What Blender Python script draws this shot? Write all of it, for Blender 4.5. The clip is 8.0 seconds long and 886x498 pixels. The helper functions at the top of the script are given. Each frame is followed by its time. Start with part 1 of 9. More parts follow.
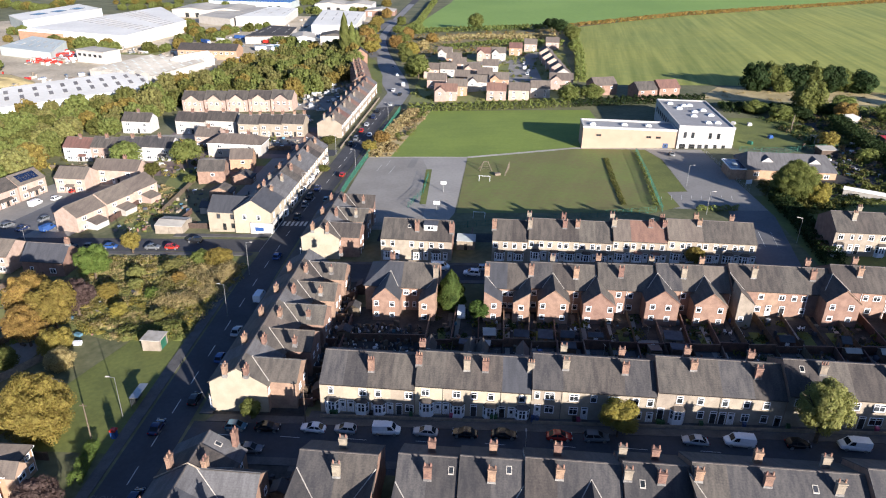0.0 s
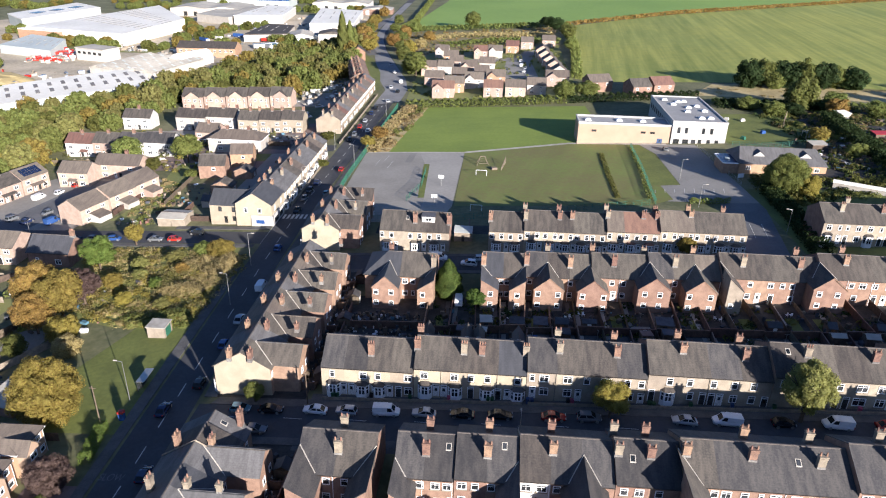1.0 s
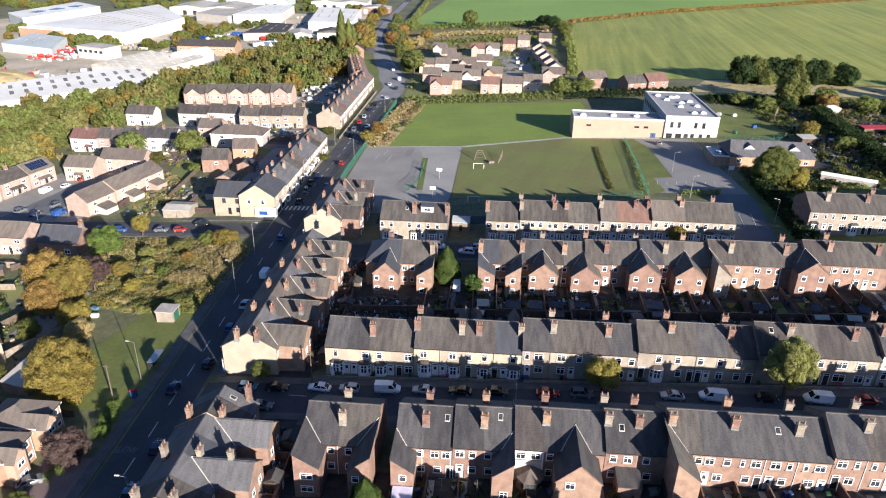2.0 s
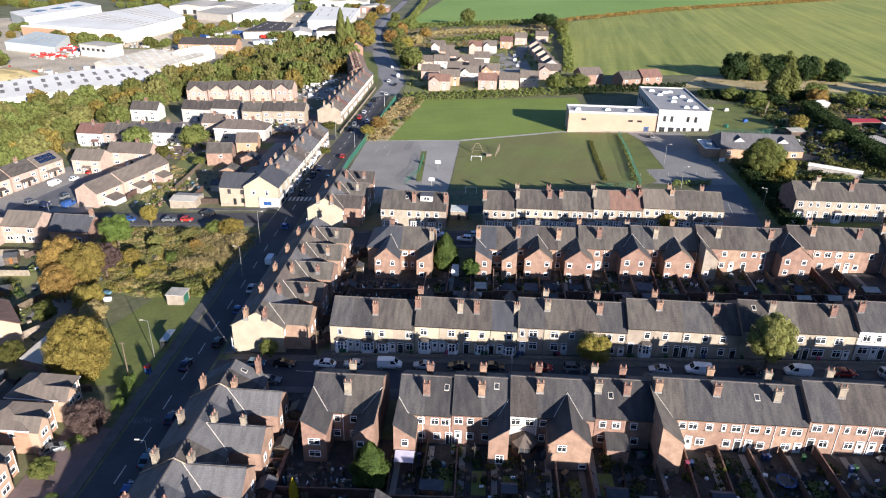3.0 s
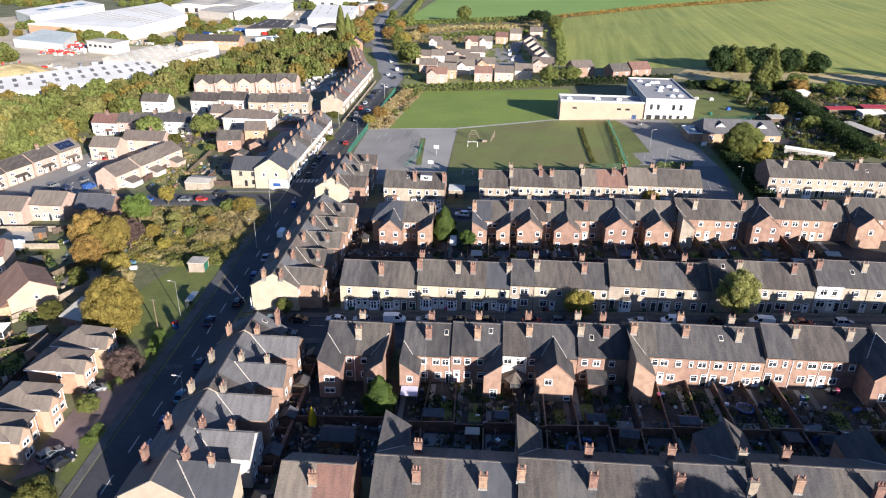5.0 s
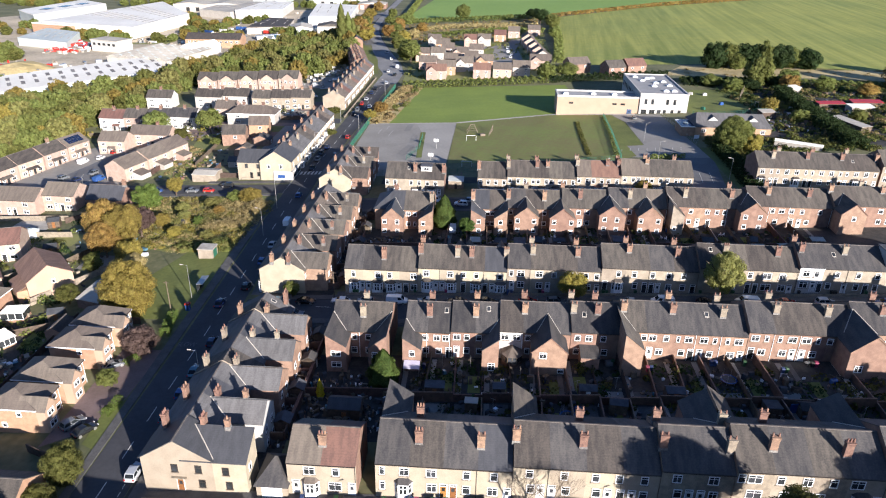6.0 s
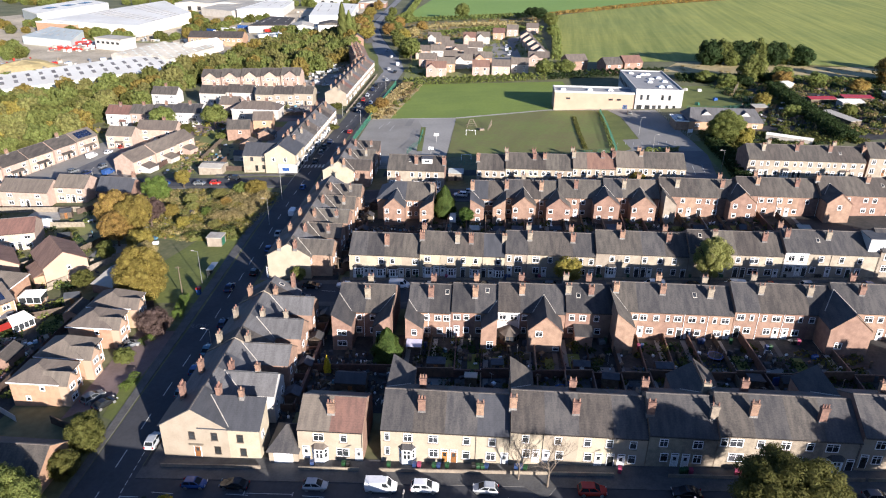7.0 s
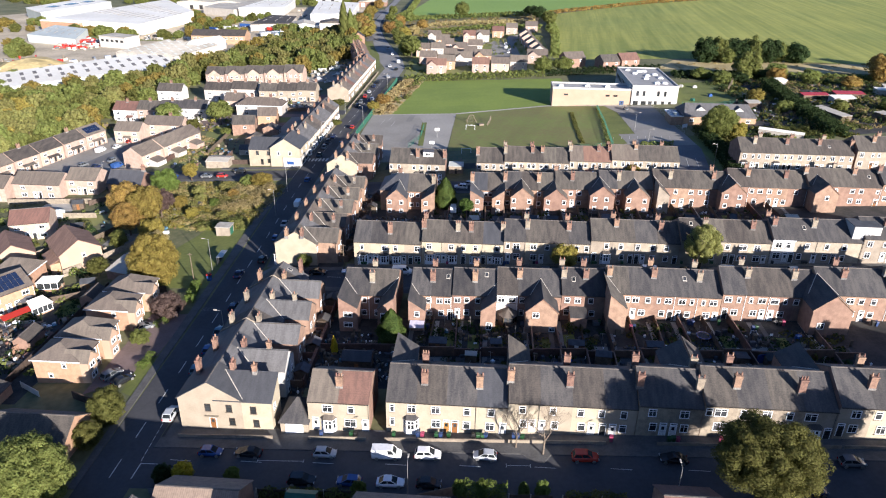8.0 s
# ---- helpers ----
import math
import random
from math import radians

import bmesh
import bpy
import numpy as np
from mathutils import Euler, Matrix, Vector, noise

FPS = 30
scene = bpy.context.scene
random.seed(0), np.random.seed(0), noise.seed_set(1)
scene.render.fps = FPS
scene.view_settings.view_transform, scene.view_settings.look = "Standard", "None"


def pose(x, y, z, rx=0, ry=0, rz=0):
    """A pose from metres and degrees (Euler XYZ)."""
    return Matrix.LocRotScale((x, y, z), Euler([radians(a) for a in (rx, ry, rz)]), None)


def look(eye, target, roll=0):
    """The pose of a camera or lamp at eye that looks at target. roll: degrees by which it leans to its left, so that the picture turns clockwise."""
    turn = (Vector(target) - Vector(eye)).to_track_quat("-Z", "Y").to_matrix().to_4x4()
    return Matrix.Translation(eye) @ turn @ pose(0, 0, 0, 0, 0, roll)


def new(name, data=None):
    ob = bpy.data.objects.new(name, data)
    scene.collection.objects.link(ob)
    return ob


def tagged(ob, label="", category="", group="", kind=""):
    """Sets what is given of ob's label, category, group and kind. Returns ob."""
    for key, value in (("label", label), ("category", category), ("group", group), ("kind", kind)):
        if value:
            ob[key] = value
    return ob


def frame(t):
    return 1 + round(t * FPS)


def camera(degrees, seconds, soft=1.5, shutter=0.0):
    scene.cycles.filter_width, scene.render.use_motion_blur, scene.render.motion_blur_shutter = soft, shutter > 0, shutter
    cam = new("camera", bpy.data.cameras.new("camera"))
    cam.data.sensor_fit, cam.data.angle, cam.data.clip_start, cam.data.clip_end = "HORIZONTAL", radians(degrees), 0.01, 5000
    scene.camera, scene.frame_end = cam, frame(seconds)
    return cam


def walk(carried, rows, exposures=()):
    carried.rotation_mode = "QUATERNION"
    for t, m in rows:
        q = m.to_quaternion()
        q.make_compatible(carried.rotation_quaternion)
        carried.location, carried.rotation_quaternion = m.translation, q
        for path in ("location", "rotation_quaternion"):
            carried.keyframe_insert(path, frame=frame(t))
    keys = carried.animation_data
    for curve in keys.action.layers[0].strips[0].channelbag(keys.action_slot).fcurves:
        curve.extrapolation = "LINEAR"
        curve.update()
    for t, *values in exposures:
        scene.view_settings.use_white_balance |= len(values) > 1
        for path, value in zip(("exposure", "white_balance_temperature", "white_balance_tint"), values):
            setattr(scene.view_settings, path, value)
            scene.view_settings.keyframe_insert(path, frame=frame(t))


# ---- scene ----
cam = camera(65.54, 8.0, soft=1.1)
PATH = [
    (0, (0.134, 0.199, 77.851), (-6.669, 90.435, 35.293), 1.33),
    (0.5, (0.284, -1.699, 77.642), (-6.328, 88.537, 35.053), 1.35),
    (1, (0.451, -4.12, 77.478), (-5.984, 86.118, 34.866), 1.36),
    (1.5, (0.634, -6.992, 77.336), (-5.641, 83.251, 34.71), 1.35),
    (3, (1.236, -17.547, 76.917), (-4.643, 72.718, 34.283), 1.27),
    (3.5, (1.442, -21.453, 76.766), (-4.331, 68.82, 34.134), 1.24),
    (4, (1.644, -25.431, 76.614), (-4.035, 64.849, 33.984), 1.19),
    (4.5, (1.84, -29.417, 76.466), (-3.757, 60.869, 33.838), 1.15),
    (6, (2.349, -40.959, 76.147), (-3.062, 49.327, 33.496), 1.04),
    (6.5, (2.481, -44.593, 76.116), (-2.887, 45.686, 33.444), 1.01),
    (7, (2.587, -48.134, 76.136), (-2.745, 42.133, 33.433), 0.99),
    (7.5, (2.665, -51.629, 76.216), (-2.639, 38.619, 33.47), 0.98),
    (8, (2.71, -55.158, 76.356), (-2.573, 35.066, 33.556), 0.98),
]
walk(cam, [(t, look(eye, target, roll)) for t, eye, target, roll in PATH], [(0, 1.36, 6120, 15), (3.4, 1.36, 6120, 15), (4.0, 1.42, 6120, 15), (4.6, 1.45, 6120, 15), (5.8, 1.37, 6120, 15), (7.0, 1.38, 6120, 15), (8, 1.40, 6120, 15)])

# ---- light ----
SUN_AZ, SUN_EL = 143.0, 15.5
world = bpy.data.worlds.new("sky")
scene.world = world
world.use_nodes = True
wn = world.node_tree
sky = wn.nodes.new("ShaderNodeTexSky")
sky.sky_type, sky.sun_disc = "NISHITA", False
sky.ozone_density = 4.0
sky.sun_elevation, sky.sun_rotation = radians(SUN_EL), radians(SUN_AZ)
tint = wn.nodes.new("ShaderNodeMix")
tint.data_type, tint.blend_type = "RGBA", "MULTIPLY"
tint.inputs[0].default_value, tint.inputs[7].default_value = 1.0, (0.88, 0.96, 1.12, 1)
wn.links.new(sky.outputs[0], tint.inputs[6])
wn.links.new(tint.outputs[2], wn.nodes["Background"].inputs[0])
wn.nodes["Background"].inputs[1].default_value = 0.055
sun = new("sun", bpy.data.lights.new("sun", "SUN"))
sun.data.energy, sun.data.angle, sun.data.color = 5.0, radians(0.53), (1.0, 0.915, 0.79)
sd = Vector((math.sin(radians(SUN_AZ)), math.cos(radians(SUN_AZ)), math.tan(radians(SUN_EL))))
sun.matrix_world = look(sd * 200, (0, 0, 0))

# ---- materials ----
MATS = {}


def mat(name, col, col2=None, rough=0.85, scale=1.5, fine=14.0, bump=0.3, metal=0.0, vary=0.0, island=0.0, spec=0.4, stripe=None, squash=1.0, bands=None):
    """A surface with two scales of variation; vary by object, island by loose piece; stripe: (axis, spacing, depth)."""
    if name in MATS:
        return MATS[name]
    m = bpy.data.materials.new(name)
    m.use_nodes = True
    t = m.node_tree
    N, L = t.nodes, t.links
    p = N["Principled BSDF"]
    p.inputs["Roughness"].default_value, p.inputs["Metallic"].default_value = rough, metal
    p.inputs["Specular IOR Level"].default_value = spec
    col2 = col2 or tuple(c * 0.6 for c in col)
    tc = N.new("ShaderNodeTexCoord")
    geo = N.new("ShaderNodeNewGeometry")
    big, small = N.new("ShaderNodeTexNoise"), N.new("ShaderNodeTexNoise")
    for n, s, d in ((big, scale, 5), (small, fine, 3)):
        n.inputs["Scale"].default_value, n.inputs["Detail"].default_value = s, d
        if squash != 1.0 and n is big:
            mp = N.new("ShaderNodeMapping")
            mp.inputs["Scale"].default_value = (1, squash, squash)
            L.new(geo.outputs["Position"], mp.inputs["Vector"])
            L.new(mp.outputs[0], n.inputs["Vector"])
        else:
            L.new(geo.outputs["Position"], n.inputs["Vector"])
    add = N.new("ShaderNodeMath")
    add.operation = "MULTIPLY_ADD"
    L.new(big.outputs[0], add.inputs[0])
    add.inputs[1].default_value = 0.62
    sm = N.new("ShaderNodeMath")
    sm.operation = "MULTIPLY"
    L.new(small.outputs[0], sm.inputs[0])
    sm.inputs[1].default_value = 0.38
    L.new(sm.outputs[0], add.inputs[2])
    ramp = N.new("ShaderNodeValToRGB")
    ramp.color_ramp.elements[0].position, ramp.color_ramp.elements[1].position = 0.39, 0.61
    ramp.color_ramp.elements[0].color, ramp.color_ramp.elements[1].color = (*col2, 1), (*col, 1)
    L.new(add.outputs[0], ramp.inputs[0])
    out = ramp.outputs[0]
    height = small.outputs[0]
    if stripe:
        axis, gap, depth = stripe
        sep = N.new("ShaderNodeSeparateXYZ")
        L.new(tc.outputs["Object"], sep.inputs[0])
        w = N.new("ShaderNodeMath")
        w.operation = "MULTIPLY"
        L.new(sep.outputs[axis], w.inputs[0])
        w.inputs[1].default_value = 1.0 / gap
        fr = N.new("ShaderNodeMath")
        fr.operation = "FRACT"
        L.new(w.outputs[0], fr.inputs[0])
        rr = N.new("ShaderNodeValToRGB")
        rr.color_ramp.elements[0].color = (1 - depth,) * 3 + (1,)
        rr.color_ramp.elements[1].color = (1, 1, 1, 1)
        rr.color_ramp.elements[1].position = 0.3
        L.new(fr.outputs[0], rr.inputs[0])
        mx = N.new("ShaderNodeMix")
        mx.data_type, mx.blend_type = "RGBA", "MULTIPLY"
        mx.inputs[0].default_value = 1.0
        L.new(out, mx.inputs[6])
        L.new(rr.outputs[0], mx.inputs[7])
        out = mx.outputs[2]
        height = fr.outputs[0]
    if bands:
        angle, gap, depth = bands
        vr = N.new("ShaderNodeVectorRotate")
        vr.rotation_type = "Z_AXIS"
        vr.inputs["Angle"].default_value = radians(angle)
        L.new(geo.outputs["Position"], vr.inputs["Vector"])
        wm = N.new("ShaderNodeMapping")
        wm.inputs["Scale"].default_value = (1.0 / gap, 0.03 / gap, 1.0)
        L.new(vr.outputs[0], wm.inputs["Vector"])
        wv = N.new("ShaderNodeTexNoise")
        wv.inputs["Scale"].default_value, wv.inputs["Detail"].default_value, wv.inputs["Roughness"].default_value = 1.0, 5, 0.65
        L.new(wm.outputs[0], wv.inputs["Vector"])
        cr = N.new("ShaderNodeValToRGB")
        cr.color_ramp.elements[0].position, cr.color_ramp.elements[1].position = 0.36, 0.64
        cr.color_ramp.elements[0].color, cr.color_ramp.elements[1].color = (1 - depth * 0.9, 1 - depth * 0.72, 1 - depth, 1), (1, 1, 1, 1)
        L.new(wv.outputs[0], cr.inputs[0])
        mx = N.new("ShaderNodeMix")
        mx.data_type, mx.blend_type = "RGBA", "MULTIPLY"
        mx.inputs[0].default_value = 1.0
        L.new(out, mx.inputs[6])
        L.new(cr.outputs[0], mx.inputs[7])
        out = mx.outputs[2]
    for amount, src in ((vary, "o"), (island, "i")):
        if amount:
            hs = N.new("ShaderNodeHueSaturation")
            if src == "o":
                rnd = N.new("ShaderNodeObjectInfo").outputs["Random"]
            else:
                rnd = geo.outputs["Random Per Island"]
            for sock, lo, hi in (("Value", 1 - amount, 1 + amount), ("Hue", 0.5 - amount * 0.06, 0.5 + amount * 0.06)):
                mr = N.new("ShaderNodeMapRange")
                mr.inputs[3].default_value, mr.inputs[4].default_value = lo, hi
                L.new(rnd, mr.inputs[0])
                L.new(mr.outputs[0], hs.inputs[sock])
            L.new(out, hs.inputs["Color"])
            out = hs.outputs[0]
    L.new(out, p.inputs["Base Color"])
    if bump:
        b = N.new("ShaderNodeBump")
        b.inputs["Strength"].default_value, b.inputs["Distance"].default_value = bump, 0.03
        L.new(height, b.inputs["Height"])
        L.new(b.outputs[0], p.inputs["Normal"])
    MATS[name] = m
    return m


def leafmat(name, col, col2):
    m = mat(name, col, col2, rough=0.75, scale=0.5, fine=4.0, bump=0, vary=0.16, island=0.2, spec=0.2)
    t = m.node_tree
    p = t.nodes["Principled BSDF"]
    tr, mx = t.nodes.new("ShaderNodeBsdfTranslucent"), t.nodes.new("ShaderNodeMixShader")
    t.links.new(p.inputs["Base Color"].links[0].from_socket, tr.inputs["Color"])
    mx.inputs[0].default_value = 0.45
    t.links.new(p.outputs[0], mx.inputs[1])
    t.links.new(tr.outputs[0], mx.inputs[2])
    t.links.new(mx.outputs[0], t.nodes["Material Output"].inputs["Surface"])
    return m


CREAM = mat("cream_render", (0.372, 0.322, 0.243), (0.305, 0.26, 0.192), scale=0.5, fine=6, vary=0.14)
CREAM2 = mat("buff_brick", (0.335, 0.288, 0.226), (0.245, 0.208, 0.16), scale=0.8, fine=9, vary=0.12)
PALE = mat("pale_render", (0.43, 0.40, 0.36), (0.355, 0.328, 0.288), scale=0.6, fine=6, vary=0.06)
WHITE = mat("white_render", (0.48, 0.465, 0.44), (0.40, 0.39, 0.37), scale=0.6, fine=6)
BRICK = mat("red_brick", (0.285, 0.185, 0.134), (0.195, 0.122, 0.09), scale=0.9, fine=9, vary=0.16)
BRICK2 = mat("orange_brick", (0.385, 0.24, 0.155), (0.30, 0.18, 0.115), scale=0.9, fine=9, vary=0.1)
PINK = mat("pink_brick", (0.405, 0.305, 0.25), (0.325, 0.235, 0.188), scale=0.9, fine=9, vary=0.12)
STONE = mat("stone", (0.29, 0.245, 0.185), (0.18, 0.15, 0.115), scale=1.2, fine=8, vary=0.1)
SLATE = mat("grey_slate", (0.078, 0.072, 0.068), (0.038, 0.037, 0.040), rough=0.7, squash=0.22, scale=1.3, fine=4, vary=0.22, stripe=(2, 0.16, 0.1), bump=0.16)
SLATE2 = mat("brown_tile", (0.094, 0.081, 0.069), (0.047, 0.042, 0.039), rough=0.8, squash=0.22, scale=1.3, fine=4, vary=0.2, stripe=(2, 0.2, 0.1), bump=0.16)
TILE = mat("pale_brown_tile", (0.108, 0.093, 0.078), (0.058, 0.051, 0.046), rough=0.8, squash=0.22, scale=1.3, fine=4, vary=0.24, stripe=(2, 0.2, 0.1), bump=0.16)
SLATE3 = mat("blue_slate", (0.068, 0.070, 0.078), (0.048, 0.050, 0.056), rough=0.6, squash=0.22, scale=1.3, fine=4, vary=0.12, stripe=(2, 0.16, 0.1), bump=0.16)
REDTILE = mat("red_tile", (0.195, 0.108, 0.082), (0.13, 0.075, 0.06), rough=0.8, squash=0.22, scale=1.3, fine=4, vary=0.15, stripe=(2, 0.2, 0.1), bump=0.16)
REDBROWN = mat("red_brown_tile", (0.235, 0.145, 0.108), (0.16, 0.098, 0.075), rough=0.8, squash=0.22, scale=1.3, fine=4, vary=0.12, stripe=(2, 0.2, 0.1), bump=0.16)
PANTILE = mat("pale_pantile", (0.27, 0.205, 0.16), (0.19, 0.145, 0.115), rough=0.85, scale=1.3, fine=4, vary=0.1, stripe=(0, 0.3, 0.35), bump=0.3)
TANTILE = mat("tan_tile", (0.155, 0.128, 0.105), (0.105, 0.087, 0.073), rough=0.85, squash=0.22, scale=1.3, fine=4, vary=0.12, stripe=(2, 0.2, 0.1), bump=0.16)
RIDGE = mat("ridge_tile", (0.15, 0.13, 0.115), (0.085, 0.075, 0.07), scale=2, fine=12)
POT = mat("clay_pot", (0.275, 0.155, 0.11), (0.165, 0.095, 0.07), scale=3, vary=0.25)
STACK = mat("stack_brick", (0.27, 0.165, 0.115), (0.14, 0.085, 0.065), scale=1.5, fine=8, vary=0.25)
LEAD = mat("mortar_flashing", (0.50, 0.46, 0.40), (0.32, 0.30, 0.27), scale=3)
FLASH = mat("lead_apron", (0.23, 0.215, 0.20), (0.12, 0.115, 0.11), scale=3, vary=0.3)
GREYTILE = mat("grey_concrete_tile", (0.135, 0.132, 0.134), (0.088, 0.086, 0.088), rough=0.85, squash=0.22, scale=1.3, fine=4, vary=0.1, stripe=(2, 0.2, 0.1), bump=0.16)
UPVC = mat("white_frame", (0.82, 0.83, 0.84), (0.76, 0.77, 0.78), rough=0.45, bump=0, scale=3)
TIMBER_DK = mat("dark_frame", (0.05, 0.04, 0.035), (0.03, 0.025, 0.02), rough=0.5, bump=0)
GLASS = mat("window_glass", (0.045, 0.05, 0.055), (0.025, 0.028, 0.03), rough=0.06, scale=0.8, bump=0, spec=0.7, vary=0.5)
CARGLASS = mat("car_glass", (0.02, 0.024, 0.028), (0.015, 0.018, 0.02), rough=0.12, bump=0, spec=0.15)
DOORS = [mat("door_" + n, c, rough=0.4, bump=0, scale=4) for n, c in (("white", (0.8, 0.8, 0.78)), ("black", (0.03, 0.03, 0.03)), ("brown", (0.25, 0.11, 0.04)), ("blue", (0.06, 0.1, 0.2)), ("red", (0.3, 0.04, 0.03)), ("oak", (0.4, 0.2, 0.06)))]
# Asphalt lightened in colour for distant haze and glancing light.
ROADGREY = mat("worn_asphalt", (0.24, 0.24, 0.24), (0.18, 0.18, 0.182), rough=0.85, scale=0.1, fine=1.2)
BROWNROUGH = mat("brown_rough", (0.25, 0.20, 0.105), (0.14, 0.135, 0.06), scale=0.07, fine=0.7, bump=0.5)
WORNPAINT = mat("worn_paint", (0.17, 0.17, 0.17), (0.08, 0.08, 0.085), scale=2, bump=0)
# Paler copy of the asphalt, made for the sunlit close.
ROADMID = mat("pale_asphalt", (0.15, 0.152, 0.158), (0.115, 0.117, 0.122), rough=0.9, scale=0.12, fine=1.5)
ASPHALT = mat("asphalt", (0.066, 0.068, 0.075), (0.047, 0.048, 0.054), rough=0.9, scale=0.12, fine=1.5)
TARMAC = mat("pale_tarmac", (0.285, 0.27, 0.242), (0.225, 0.212, 0.19), rough=0.9, scale=0.08, fine=1.2)
DRIVETAR = mat("drive_tarmac", (0.25, 0.24, 0.222), (0.195, 0.187, 0.172), rough=0.9, scale=0.07, fine=1.2)
COURT = mat("court_tarmac", (0.33, 0.315, 0.285), (0.275, 0.262, 0.238), rough=0.9, scale=0.06, fine=1.0)
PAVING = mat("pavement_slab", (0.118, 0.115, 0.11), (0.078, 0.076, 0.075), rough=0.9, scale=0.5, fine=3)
CONCRETE = mat("yard_concrete", (0.46, 0.43, 0.38), (0.30, 0.28, 0.24), rough=0.9, scale=0.05, fine=0.8)
WORKSGROUND = mat("dusty_hardstanding", (0.54, 0.46, 0.34), (0.33, 0.285, 0.21), rough=0.9, scale=0.04, fine=0.6)
PINKTAR = mat("pink_tarmac", (0.20, 0.145, 0.135), (0.15, 0.11, 0.10), rough=0.9, scale=0.3, fine=3)
# Very dark: the deep shade between the rows is put into this colour.
YARDSHADE = mat("yard_ground", (0.058, 0.054, 0.05), (0.024, 0.025, 0.024), scale=0.35, fine=2.0)
SOIL = mat("rough_ground", (0.17, 0.165, 0.085), (0.085, 0.095, 0.042), scale=0.06, fine=0.7, bump=0.5)
GRASS = mat("mown_grass", (0.15, 0.172, 0.042), (0.10, 0.118, 0.03), scale=0.12, fine=1.2, bump=0.4)
LAWN = mat("pitch_grass", (0.165, 0.20, 0.05), (0.165, 0.15, 0.055), scale=0.05, fine=0.8, bump=0.4, bands=(20, 9.0, 0.15))
GRASS2 = mat("worn_grass", (0.225, 0.225, 0.075), (0.15, 0.172, 0.055), scale=0.06, fine=1.0, bump=0.4)
CROP = mat("crop_field", (0.335, 0.335, 0.076), (0.255, 0.285, 0.068), scale=0.012, fine=0.2, bump=0.3, bands=(6, 5.0, 0.42))
FIELDGRASS = mat("field_grass", (0.205, 0.265, 0.046), (0.155, 0.21, 0.038), scale=0.035, fine=0.9, bump=0.4, bands=(90, 3.0, 0.12))
PASTURE = mat("pasture", (0.205, 0.315, 0.068), (0.165, 0.27, 0.055), scale=0.01, fine=0.3, bump=0.3)
DRY = mat("dry_grass", (0.49, 0.395, 0.205), (0.31, 0.25, 0.12), scale=0.08, fine=0.8, bump=0.5)
PAINT = mat("road_paint", (0.62, 0.62, 0.58), (0.42, 0.42, 0.40), scale=2, bump=0)
FENCE = mat("fence_timber", (0.125, 0.092, 0.065), (0.065, 0.048, 0.035), scale=1.5, vary=0.35)
# Fence timber brightened in colour as if the sun fell on it.
SUNFENCE = mat("new_fence_timber", (0.30, 0.195, 0.125), (0.21, 0.135, 0.088), scale=1.5, fine=10, stripe=(0, 0.15, 0.35))
# Brick with the shade of the yards darkened into its colour.
YWALL = mat("yard_brick", (0.125, 0.073, 0.052), (0.065, 0.042, 0.033), scale=1.0, fine=7, vary=0.25)
FELT = mat("shed_felt", (0.075, 0.08, 0.09), (0.05, 0.052, 0.06), scale=1.0, vary=0.4)
STEEL = mat("galvanised", (0.45, 0.45, 0.44), (0.35, 0.35, 0.34), rough=0.45, metal=0.8, bump=0)
DARKSTEEL = mat("dark_steel", (0.06, 0.065, 0.06), rough=0.5, metal=0.3, bump=0)
GREENSTEEL = mat("green_mesh", (0.03, 0.13, 0.085), (0.02, 0.10, 0.065), rough=0.5, bump=0)
BARK = mat("bark", (0.12, 0.085, 0.055), (0.06, 0.045, 0.03), scale=2, fine=10, bump=0.6)
TWIG = mat("bare_twig", (0.22, 0.175, 0.13), (0.13, 0.105, 0.08), scale=3)
SHEET = mat("pale_sheeting", (0.82, 0.79, 0.70), (0.68, 0.65, 0.57), rough=0.5, scale=0.03, fine=0.5, bump=0)
SHEETB = mat("blue_grey_sheeting", (0.46, 0.50, 0.48), (0.36, 0.40, 0.39), rough=0.5, scale=0.04, fine=0.5, bump=0)
SHEETG = mat("weathered_sheeting", (0.46, 0.43, 0.37), (0.32, 0.30, 0.26), rough=0.8, scale=0.05, fine=0.6)
MEMBRANE = mat("roof_membrane", (0.30, 0.30, 0.30), (0.25, 0.25, 0.25), rough=0.8, scale=0.1, fine=1.0)
LILAC = mat("lavender_fabric", (0.52, 0.50, 0.60), (0.42, 0.40, 0.50), rough=0.8, bump=0)
SOLAR = mat("solar_panel", (0.015, 0.025, 0.06), (0.01, 0.018, 0.045), rough=0.15, bump=0, spec=0.7)
TYRE = mat("tyre", (0.02, 0.02, 0.02), rough=0.9, bump=0)
PEACH = mat("peach_brick", (0.395, 0.285, 0.205), (0.355, 0.25, 0.178), scale=0.3, fine=4)
